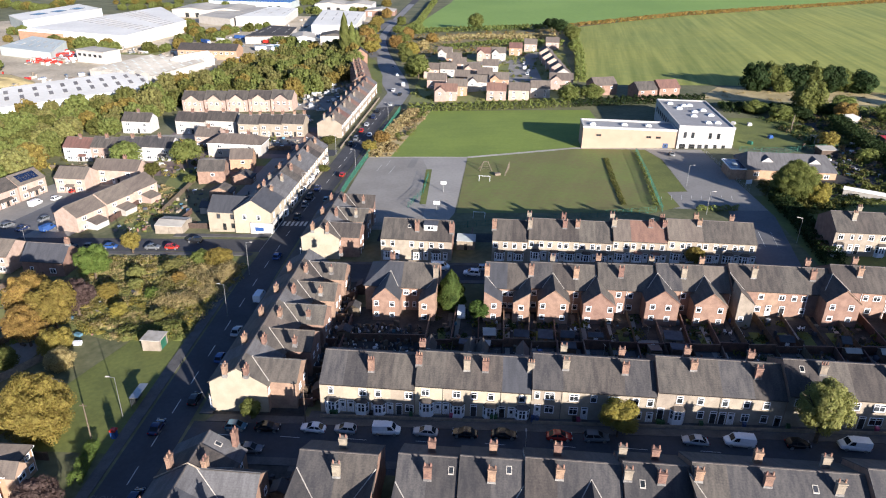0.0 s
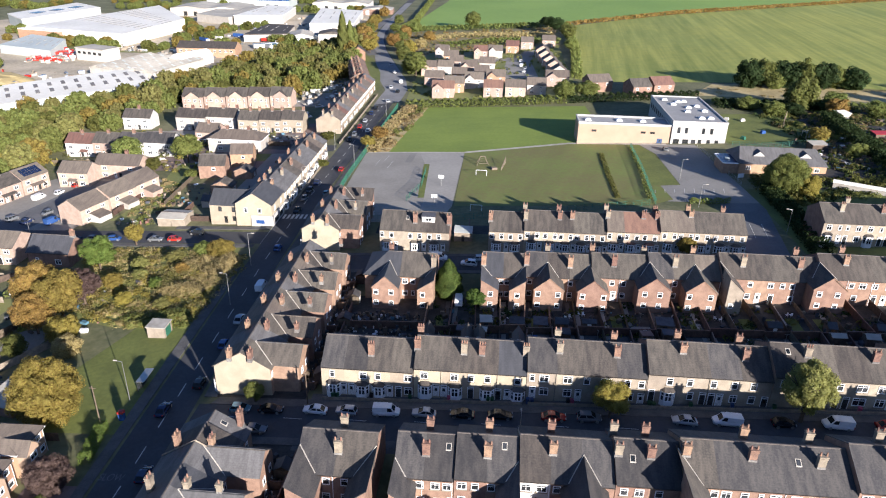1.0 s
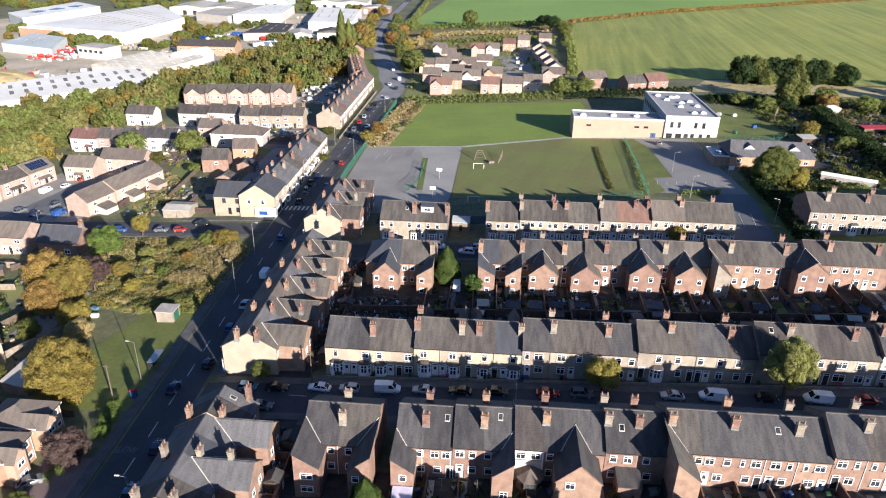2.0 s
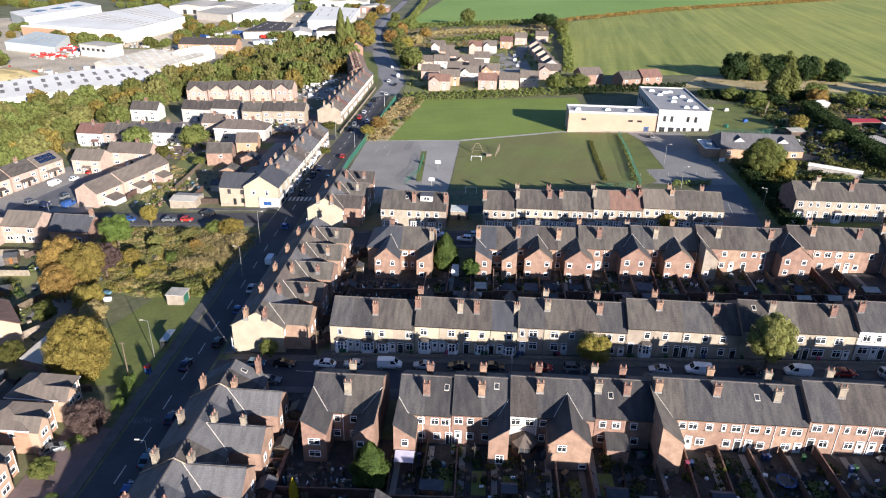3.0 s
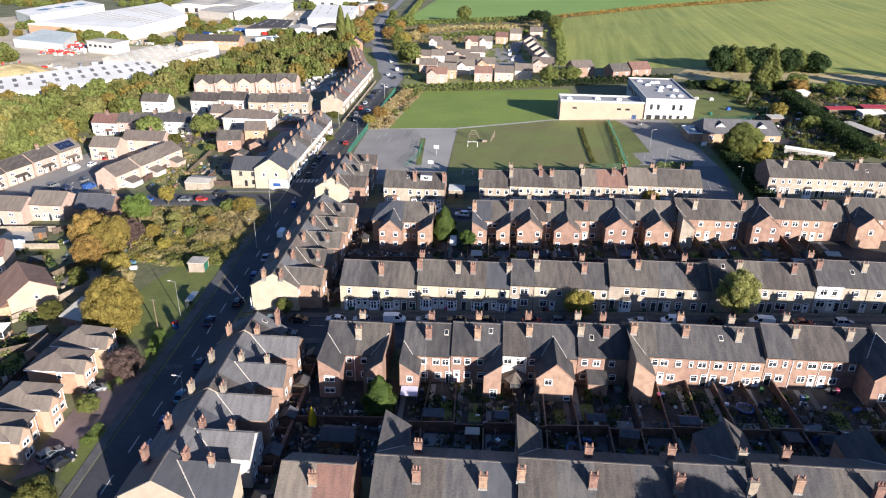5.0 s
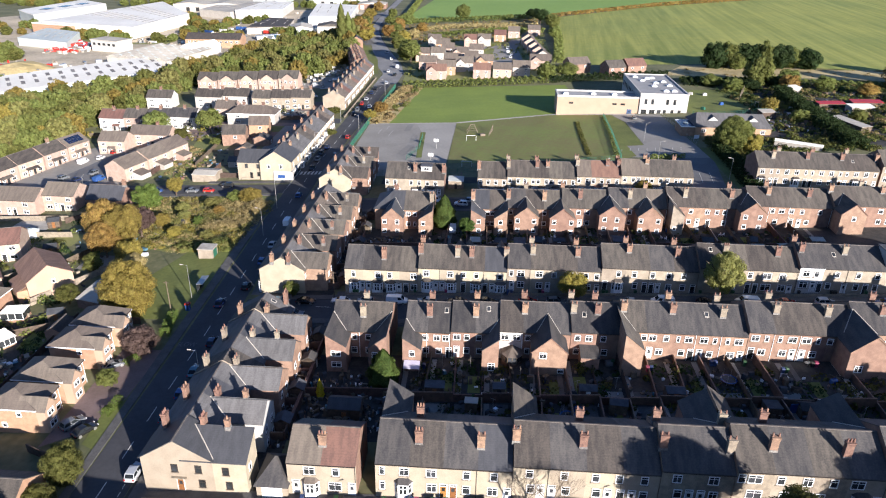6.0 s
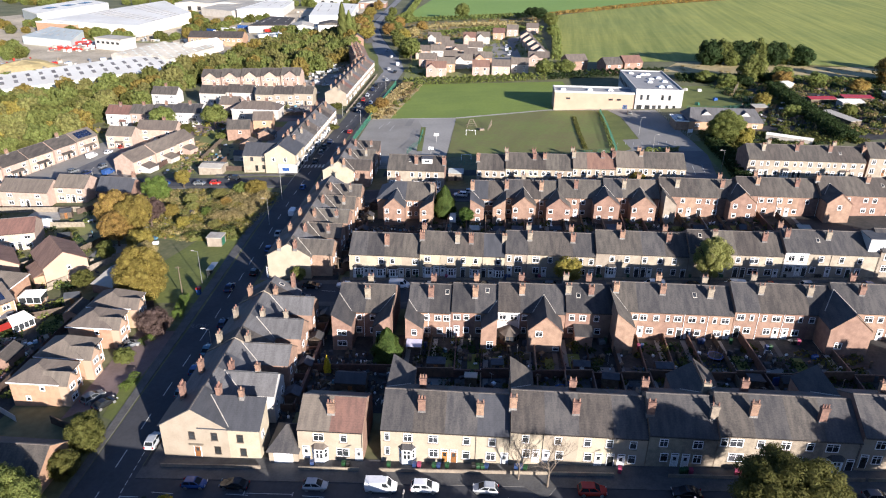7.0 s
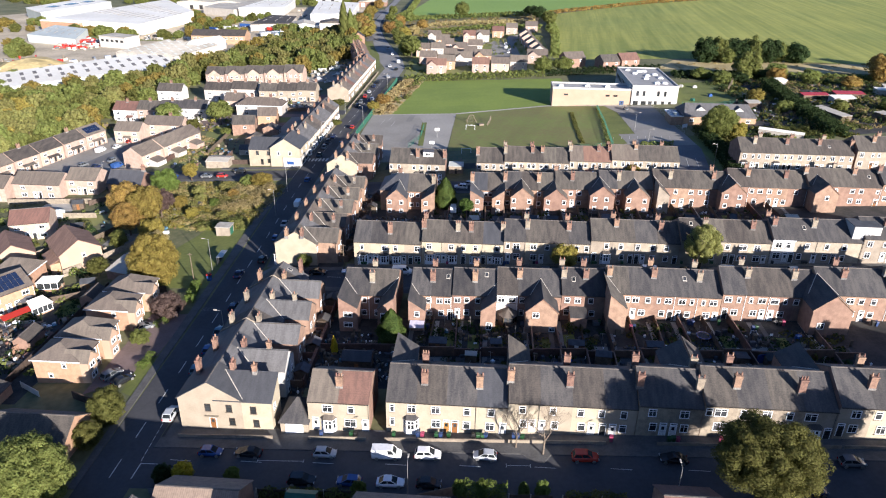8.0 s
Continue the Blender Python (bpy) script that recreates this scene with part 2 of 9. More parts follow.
LEAF = {
    "green": leafmat("leaf_green", (0.165, 0.165, 0.045), (0.085, 0.092, 0.025)),
    "olive": leafmat("leaf_olive", (0.215, 0.24, 0.068), (0.132, 0.155, 0.043)),
    "gold": leafmat("leaf_gold", (0.34, 0.275, 0.068), (0.215, 0.18, 0.046)),
    "moss": leafmat("leaf_moss", (0.28, 0.27, 0.09), (0.185, 0.185, 0.06)),
    "orange": leafmat("leaf_orange", (0.36, 0.235, 0.072), (0.225, 0.15, 0.048)),
    "purple": leafmat("leaf_purple", (0.165, 0.115, 0.10), (0.09, 0.06, 0.052)),
    "box": leafmat("leaf_box", (0.165, 0.215, 0.05), (0.10, 0.14, 0.032)),
    "yellow": leafmat("leaf_yellow", (0.60, 0.46, 0.04), (0.40, 0.29, 0.025)),
    "conifer": leafmat("leaf_conifer", (0.105, 0.155, 0.037), (0.045, 0.08, 0.018)),
    "dark": leafmat("leaf_dark", (0.05, 0.08, 0.027), (0.024, 0.045, 0.013)),
    "straw": leafmat("leaf_straw", (0.43, 0.34, 0.165), (0.27, 0.215, 0.10)),
}
PAINTS = {n: mat("paint_" + n, c, tuple(0.9 * v for v in c), rough=0.22, bump=0, scale=2, spec=0.6) for n, c in (
    ("white", (0.80, 0.80, 0.80)), ("silver", (0.42, 0.44, 0.46)), ("grey", (0.14, 0.15, 0.16)), ("black", (0.015, 0.016, 0.018)),
    ("blue", (0.03, 0.08, 0.24)), ("red", (0.38, 0.03, 0.02)), ("teal", (0.10, 0.20, 0.26)), ("orange", (0.37, 0.035, 0.02)), ("navy", (0.02, 0.03, 0.08)))}
LAMP_RED = mat("tail_lamp", (0.35, 0.02, 0.02), rough=0.2, bump=0)
LAMP_CLR = mat("head_lamp", (0.7, 0.7, 0.7), rough=0.15, bump=0)


# ---- building helpers ----
def gz(x, y=0.0):
    a = abs(x)
    return 0.5 + 0.05 * math.copysign(min(a, 160) + 0.3 * max(a - 160, 0), x)


class Form:
    """Collects vertices and faces, with a material slot for each face."""

    def __init__(self):
        self.v, self.f, self.s = [], [], []

    def poly(self, pts, slot=0):
        n = len(self.v)
        self.v += [tuple(p) for p in pts]
        self.f.append(tuple(range(n, n + len(pts))))
        self.s.append(slot)
        return self

    def box(self, x0, x1, y0, y1, z0, z1, slot=0, taper=0.0):
        n, t = len(self.v), taper
        self.v += [(x0, y0, z0), (x1, y0, z0), (x1, y1, z0), (x0, y1, z0), (x0 + t, y0 + t, z1), (x1 - t, y0 + t, z1), (x1 - t, y1 - t, z1), (x0 + t, y1 - t, z1)]
        for q in ((3, 2, 1, 0), (4, 5, 6, 7), (0, 1, 5, 4), (1, 2, 6, 5), (2, 3, 7, 6), (3, 0, 4, 7)):
            self.f.append(tuple(n + i for i in q))
            self.s.append(slot)
        return self

    def slab(self, pts, thick, slot=0):
        """A plate with the given upper corners, thick metres downwards."""
        n, k = len(self.v), len(pts)
        self.v += [tuple(p) for p in pts] + [(p[0], p[1], p[2] - thick) for p in pts]
        self.f.append(tuple(range(n, n + k)))
        self.f.append(tuple(range(n + 2 * k - 1, n + k - 1, -1)))
        self.s += [slot, slot]
        for i in range(k):
            j = (i + 1) % k
            self.f.append((n + i, n + k + i, n + k + j, n + j))
            self.s.append(slot)
        return self

    def tube(self, p0, p1, r0, r1, k=8, slot=0, caps=True):
        a, b = Vector(p0), Vector(p1)
        q = (b - a).to_track_quat("Z", "Y")
        n = len(self.v)
        for c, r in ((a, r0), (b, r1)):
            for i in range(k):
                w = 2 * math.pi * i / k
                self.v.append(tuple(c + q @ Vector((r * math.cos(w), r * math.sin(w), 0))))
        for i in range(k):
            j = (i + 1) % k
            self.f.append((n + i, n + j, n + k + j, n + k + i))
            self.s.append(slot)
        if caps:
            self.f += [tuple(range(n + k - 1, n - 1, -1)), tuple(range(n + k, n + 2 * k))]
            self.s += [slot, slot]
        return self

    def lattice(self, us, zs, solid, at, slot=0, glaze=None):
        """One connected plate with holes: cells of the grid us by zs where solid(i, j); at(u, z, side) places a corner, side 0 outer, 1 inner."""
        ids = {}

        def vid(i, j, k):
            if (i, j, k) not in ids:
                ids[i, j, k] = len(self.v)
                self.v.append(tuple(at(us[i], zs[j], k)))
            return ids[i, j, k]
        nu, nz = len(us) - 1, len(zs) - 1
        full = {(i, j) for i in range(nu) for j in range(nz) if solid(i, j)}
        for i, j in sorted(full):
            q = [(i, j), (i + 1, j), (i + 1, j + 1), (i, j + 1)]
            faces = [[vid(a, b, 0) for a, b in q], [vid(a, b, 1) for a, b in q[::-1]]]
            for (di, dj), (a, b) in zip(((0, -1), (1, 0), (0, 1), (-1, 0)), ((0, 1), (1, 2), (2, 3), (3, 0))):
                if (i + di, j + dj) not in full:
                    faces.append([vid(*q[b], 0), vid(*q[a], 0), vid(*q[a], 1), vid(*q[b], 1)])
            for fc in faces:
                self.f.append(tuple(fc))
                self.s.append(slot)
        if glaze is not None:
            for i in range(nu):
                for j in range(nz):
                    if (i, j) not in full and 0 < i < nu - 1 and j > 0:
                        self.f.append((vid(i, j, 1), vid(i + 1, j, 1), vid(i + 1, j + 1, 1), vid(i, j + 1, 1)))
                        self.s.append(glaze)
        return self

    def loft(self, rings, slot=0, slots=None):
        """A closed body through rectangles (half x, half y, z), from below upwards."""
        n = len(self.v)
        for hx, hy, z in rings:
            self.v += [(-hx, -hy, z), (hx, -hy, z), (hx, hy, z), (-hx, hy, z)]
        for k in range(len(rings) - 1):
            for i in range(4):
                j = (i + 1) % 4
                self.f.append((n + 4 * k + i, n + 4 * k + j, n + 4 * k + 4 + j, n + 4 * k + 4 + i))
                self.s.append(slots[k] if slots else slot)
        m = n + 4 * len(rings)
        self.f += [(n + 3, n + 2, n + 1, n), (m - 4, m - 3, m - 2, m - 1)]
        self.s += [slot, slot]
        return self

    def mesh(self, name, mats):
        me = bpy.data.meshes.new(name)
        me.from_pydata(self.v, [], self.f)
        for m in mats if isinstance(mats, (list, tuple)) else [mats]:
            me.materials.append(m)
        if any(self.s):
            me.polygons.foreach_set("material_index", self.s)
        me.update()
        return me


def part(name, form, mats, parent, label=""):
    ob = new(name, form if isinstance(form, bpy.types.Mesh) else form.mesh(name, mats))
    ob.parent = parent
    return tagged(ob, label)


def thing(name, x, y, z, yaw, label, category, group="", kind=""):
    ob = new(name)
    ob.empty_display_size = 0.5
    ob.matrix_basis = pose(x, y, z, 0, 0, yaw)
    return tagged(ob, label, category, group, kind)


def solo(name, form, mats, label, category, group="", kind="", m=None):
    ob = new(name, form if isinstance(form, bpy.types.Mesh) else form.mesh(name, mats))
    if m is not None:
        ob.matrix_basis = m
    return tagged(ob, label, category, group, kind)


SHARED = {}


def shared(key, make):
    if key not in SHARED:
        SHARED[key] = make()
    return SHARED[key]


def put(name, mesh, parent, x, y, z, yaw=0, label="", material=None):
    ob = new(name, mesh)
    ob.parent = parent
    ob.matrix_basis = pose(x, y, z, 0, 0, yaw)
    if material is not None:
        ob.material_slots[0].link = "OBJECT"
        ob.material_slots[0].material = material
    return tagged(ob, label)


# ---- windows, doors, chimneys ----
def window_meshes(w, h, lights, dark, split):
    def make():
        e = 0.11
        us = [-w / 2, -w / 2 + e]
        for i in range(1, lights):
            c = -w / 2 + w * i / lights
            us += [c - 0.03, c + 0.03]
        us += [w / 2 - e, w / 2]
        zs = [0, e, h * 0.68, h * 0.68 + 0.055, h - e, h]
        f = Form().lattice(us, zs, lambda i, j: i % 2 == 0 or j % 2 == 0, lambda u, z, k: (u, (-0.09, -0.01)[k], z), 0, None if split else 1)
        p = Form().box(-w / 2 + e, w / 2 - e, -0.05, -0.01, e, h - e)
        s = Form().box(-w / 2 - 0.1, w / 2 + 0.1, -0.16, 0.02, -0.16, -0.004)
        return f.mesh("window", [TIMBER_DK if dark else UPVC, GLASS]), p.mesh("pane", GLASS), s.mesh("sill", STONE)
    return shared(("win", w, h, lights, dark, split), make)


def window(parent, x, y, z, yaw, w=1.1, h=1.4, lights=2, dark=False, sill=True):
    split = sill and parent.matrix_basis.translation.y < 84
    a, b, c = window_meshes(w, h, lights, dark, split)
    ob = put("window", a, parent, x, y, z, yaw)
    if split:
        put("pane", b, ob, 0, 0, 0)
    if sill and parent.matrix_basis.translation.y < 100:
        put("sill", c, ob, 0, 0, 0)
    return ob


def door(parent, x, y, z, yaw, m, w=0.95, h=2.05):
    def make():
        f = Form().lattice([-w / 2, -0.24, 0.24, w / 2], [0, 1.1, 1.8, h], lambda i, j: (i, j) != (1, 1), lambda u, v, k: (u, (-0.06, -0.01)[k], v), 0, 1)
        us, zs = [-w / 2 - 0.1, -w / 2, w / 2, w / 2 + 0.1], [0, h, h + 0.09, h + 0.36, h + 0.45]
        fr = Form().lattice(us, zs, lambda i, j: i != 1 or j in (1, 3), lambda u, v, k: (u, (-0.1, -0.01)[k], v), 0, 1)
        return f.mesh("door", [DOORS[0], GLASS]), fr.mesh("door_frame", [UPVC, GLASS])
    a, b = shared(("door", w, h), make)
    ob = put("door", a, parent, x, y, z, yaw, material=m)
    if parent.matrix_basis.translation.y < 170:
        put("door_frame", b, ob, 0, 0, 0)


def chimney(parent, x, y, z0, z1, pots=4, turn=0, m=None, wide=1.1):
    top = round(z1 - z0, 1)

    def make():
        a, b = wide / 2, 0.36
        f = Form().loft([(a + 0.05, b + 0.05, 0), (a + 0.05, b + 0.05, 0.72), (a, b, 0.72), (a, b, top - 0.5), (a + 0.06, b + 0.06, top - 0.5), (a + 0.06, b + 0.06, top - 0.34), (a, b, top - 0.34), (a, b, top - 0.14), (a + 0.09, b + 0.09, top - 0.14), (a + 0.09, b + 0.09, top)], 0, [1, 1, 0, 0, 0, 0, 0, 0, 0])
        return f.mesh("chimney", [STACK, FLASH])
    a = shared(("stack", top, wide), make)
    ob = put("chimney", a, parent, x, y, z0, turn, material=m)
    pot = shared("pot", lambda: Form().tube((0, 0, 0), (0, 0, 0.58), 0.15, 0.11, 8).mesh("chimney_pot", POT))
    for i in range(pots):
        put("chimney_pot", pot, ob, (i - (pots - 1) / 2) * (wide - 0.25) / max(pots - 1, 1), 0, top)


def bay(parent, x, y, w=2.6, h=2.7, m=None):
    def make():
        d, a, b = 0.75, w / 2, w / 2 - 0.55
        ring = [(-a, 0.02), (-b, -d), (b, -d), (a, 0.02)]
        inner = [(-a + 0.1, 0.02), (-b + 0.05, -d + 0.1), (b - 0.05, -d + 0.1), (a - 0.1, 0.02)]

        def at(u, z, k):
            q = ring if k == 0 else inner
            i = min(int(u), 2)
            t = u - i
            return (q[i][0] * (1 - t) + q[i + 1][0] * t, q[i][1] * (1 - t) + q[i + 1][1] * t, z)
        e1, e2 = 0.2, 0.15
        us = [0, e1, 1 - e1, 1, 1 + e2, 1.5 - 0.06, 1.5 + 0.06, 2 - e2, 2, 2 + e1, 3 - e1, 3]
        holes = {1, 4, 6, 9}
        zs = [-1.5, 0.82, 1.75, 1.83, h - 0.28, h]
        f = Form().lattice(us, zs, lambda i, j: i not in holes or j in (0, 2, 4), at, 0, 1)
        o = [(-a - 0.1, 0, h), (-b - 0.06, -d - 0.12, h), (b + 0.06, -d - 0.12, h), (a + 0.1, 0, h)]
        n = [*o, (-b, 0, h + 0.55), (b, 0, h + 0.55)]
        r = Form()
        r.v, r.f, r.s = n, [(0, 1, 4), (1, 2, 5, 4), (2, 3, 5), (3, 2, 1, 0), (0, 4, 5, 3)], [0] * 5
        return f.mesh("bay_window", [UPVC, GLASS]), r.mesh("bay_roof", SLATE)
    a, c = shared(("bay", w, h), make)
    ob = put("bay_window", a, parent, x, y, 0)
    put("bay_roof", c, ob, 0, 0, 0, material=m)


# ---- houses ----
def roof_form(w, d, eave, ridge, over=0.3, verge=0.0, hip=0.0, thick=0.14, y0=0.0, end_hip=0.0):
    """Two slopes over a plan w by d whose front lies at y0; hip: length by which the ridge is drawn in."""
    f = Form()
    k = (ridge - eave) / (d / 2)
    ze, a, m = eave - k * over + 0.1, w / 2 + verge, y0 + d / 2
    zr = ridge + 0.1
    if hip:
        a += over
        r = w / 2 - hip
        e = [(-a, y0 - over, ze), (a, y0 - over, ze), (a, y0 + d + over, ze), (-a, y0 + d + over, ze)]
        f.slab([e[0], e[1], (r, m, zr), (-r, m, zr)], thick).slab([e[2], e[3], (-r, m, zr), (r, m, zr)], thick)
        f.slab([e[1], e[2], (r, m, zr)], thick).slab([e[3], e[0], (-r, m, zr)], thick)
    elif end_hip:
        b, r = a + over, a - end_hip
        f.slab([(-a, y0 - over, ze), (b, y0 - over, ze), (r, m, zr), (-a, m, zr)], thick)
        f.slab([(b, y0 + d + over, ze), (-a, y0 + d + over, ze), (-a, m, zr), (r, m, zr)], thick)
        f.slab([(b, y0 - over, ze), (b, y0 + d + over, ze), (r, m, zr)], thick)
    else:
        f.slab([(-a, y0 - over, ze), (a, y0 - over, ze), (a, m, zr), (-a, m, zr)], thick)
        f.slab([(a, y0 + d + over, ze), (-a, y0 + d + over, ze), (-a, m, zr), (a, m, zr)], thick)
    return f


def house(x, y, w, d=11.0, yaw=0, eave=6.0, ridge=9.2, wall=CREAM, back=None, roof=SLATE, z=None, front=(), rear=(), left=(), right=(),
          doors=(), rdoors=(), bays=(), stacks=(), wings=(), hip=0.0, verge=0.0, name="terraced_house", label="", category="house", group="", dark=False,
          skylights=(), sill=True, porch=None, gutter=True, stackm=None, pots=4, solar=None, stucco=None, end_hip=0.0):
    """A house whose front middle stands at x, y; its front looks to -y before the turn. front, rear: windows (u, z, w, h)."""
    z = gz(x, y) if z is None else z
    h = thing(name, x, y, z, yaw, label, category, group)
    back = back or wall
    f = Form()
    a, lo = w / 2, -2.0
    f.poly([(-a, 0, lo), (a, 0, lo), (a, 0, eave), (-a, 0, eave)], 0)
    f.poly([(a, d, lo), (-a, d, lo), (-a, d, eave), (a, d, eave)], 1)
    for s in (-1, 1):
        if hip or (end_hip and s > 0):
            q = [(s * a, 0, lo), (s * a, d, lo), (s * a, d, eave), (s * a, 0, eave)]
        else:
            q = [(s * a, 0, lo), (s * a, d, lo), (s * a, d, eave), (s * a, d / 2, ridge), (s * a, 0, eave)]
        f.poly(q if s > 0 else q[::-1], 2)
    f.poly([(-a, 0, lo), (-a, d, lo), (a, d, lo), (a, 0, lo)], 1)
    part("wall", f, [wall, back, stucco or (back if back is not wall else wall)], h)
    part("roof", roof_form(w, d, eave, ridge, verge=verge, hip=hip, end_hip=end_hip), roof, h)
    if not hip and y < 330:
        part("ridge_tiles", Form().box(-a - verge, a + verge - end_hip, d / 2 - 0.11, d / 2 + 0.11, ridge + 0.06, ridge + 0.18), RIDGE, h)
    if hip and y < 330:
        e_ = eave - 0.3 * (ridge - eave) / (d / 2)
        part("fascia", Form().lattice([-a - 0.33, -a - 0.24, a + 0.24, a + 0.33], [-0.33, -0.24, d + 0.24, d + 0.33], lambda i, j: (i, j) != (1, 1), lambda u, v, k: (u, v, e_ + 0.02 if k == 0 else e_ - 0.2)), UPVC, h)
    if gutter and y < 170:
        g = Form().box(-a, a, -0.42, -0.28, eave - 0.22, eave - 0.1)
        part("gutter", g, UPVC if wall in (WHITE, PALE) else TIMBER_DK, h)
        if y < 120 and yaw != 180 and round(x) % 2:
            part("downpipe", Form().tube((a - 0.15, -0.06, -1.0), (a - 0.15, -0.06, eave - 0.15), 0.04, 0.04, 6), UPVC if w > 6 else DARKSTEEL, h)
        if yaw == 180:
            part("rear_gutter", Form().box(-a, a, d + 0.3, d + 0.4, eave - 0.2, eave - 0.1), TIMBER_DK, h)
            if round(x) % 2:
                part("rear_downpipe", Form().tube((-a + 0.18, d + 0.06, -1.0), (-a + 0.18, d + 0.06, eave - 0.15), 0.055, 0.055, 6), UPVC, h)
    for u, zz, ww, hh in front:
        window(h, u, 0, zz, 0, ww, hh, 2 if ww > 1.25 else 1, dark, sill)
    for u, zz, ww, hh in rear:
        window(h, u, d, zz, 180, ww, hh, 2 if ww > 1.25 else 1, dark, sill)
    for v, zz, ww, hh in left:
        window(h, -a, v, zz, -90, ww, hh, 2 if ww > 1.25 else 1, dark, sill)
    for v, zz, ww, hh in right:
        window(h, a, v, zz, 90, ww, hh, 2 if ww > 1.25 else 1, dark, sill)
    for u, c in doors:
        door(h, u, 0, 0.15, 0, DOORS[c])
    for u, c in rdoors:
        door(h, u, d, 0.1, 180, DOORS[c])
    for u in bays:
        bay(h, u, 0, m=roof)
    for u, v in stacks:
        zs = ridge - abs(v - d / 2) * (ridge - eave) / (d / 2) if v < d else ridge - 0.7
        chimney(h, u, v, zs - 0.5, max(zs + 1.5, ridge + 0.7), pots=pots if v < d else 1, m=stackm, wide=1.1 if v < d else 0.7)
    for u, v in skylights:
        k = (ridge - eave) / (d / 2)
        s = 1 if v < d / 2 else -1
        zc = ridge + 0.1 - abs(v - d / 2) * k
        sk = Form().slab([(u - 0.4, v - 0.5, zc - s * 0.5 * k + 0.08), (u + 0.4, v - 0.5, zc - s * 0.5 * k + 0.08), (u + 0.4, v + 0.5, zc + s * 0.5 * k + 0.08), (u - 0.4, v + 0.5, zc + s * 0.5 * k + 0.08)], 0.12)
        fr = part("skylight", sk, LEAD, h)
        part("pane", Form().slab([(u - 0.3, v - 0.38, zc - s * 0.38 * k + 0.1), (u + 0.3, v - 0.38, zc - s * 0.38 * k + 0.1), (u + 0.3, v + 0.38, zc + s * 0.38 * k + 0.1), (u - 0.3, v + 0.38, zc + s * 0.38 * k + 0.1)], 0.1), GLASS, fr)
    for wg in wings:
        wing(h, d, eave, ridge, back, roof, *wg)
    if porch:
        u, pw = porch
        part("porch", Form().slab([(u - pw / 2, -1.1, 2.5), (u + pw / 2, -1.1, 2.5), (u + pw / 2, 0, 3.1), (u - pw / 2, 0, 3.1)], 0.15).box(u - pw / 2, u - pw / 2 + 0.1, -1.05, -0.95, -1, 2.4).box(u + pw / 2 - 0.1, u + pw / 2, -1.05, -0.95, -1, 2.4), roof, h)
    if solar:
        u0, u1, s0, s1 = solar
        k = (ridge - eave) / (d / 2)
        n = max(1, round((u1 - u0) / 1.1))
        for i in range(n):
            for j in range(2):
                ua, ub = u0 + (u1 - u0) * i / n + 0.04, u0 + (u1 - u0) * (i + 1) / n - 0.04
                va, vb = s0 + (s1 - s0) * j / 2 + 0.04, s0 + (s1 - s0) * (j + 1) / 2 - 0.04
                part("solar_panel", Form().slab([(ua, va, eave + va * k + 0.24), (ub, va, eave + va * k + 0.24), (ub, vb, eave + vb * k + 0.24), (ua, vb, eave + vb * k + 0.24)], 0.05), SOLAR, h)
    return h


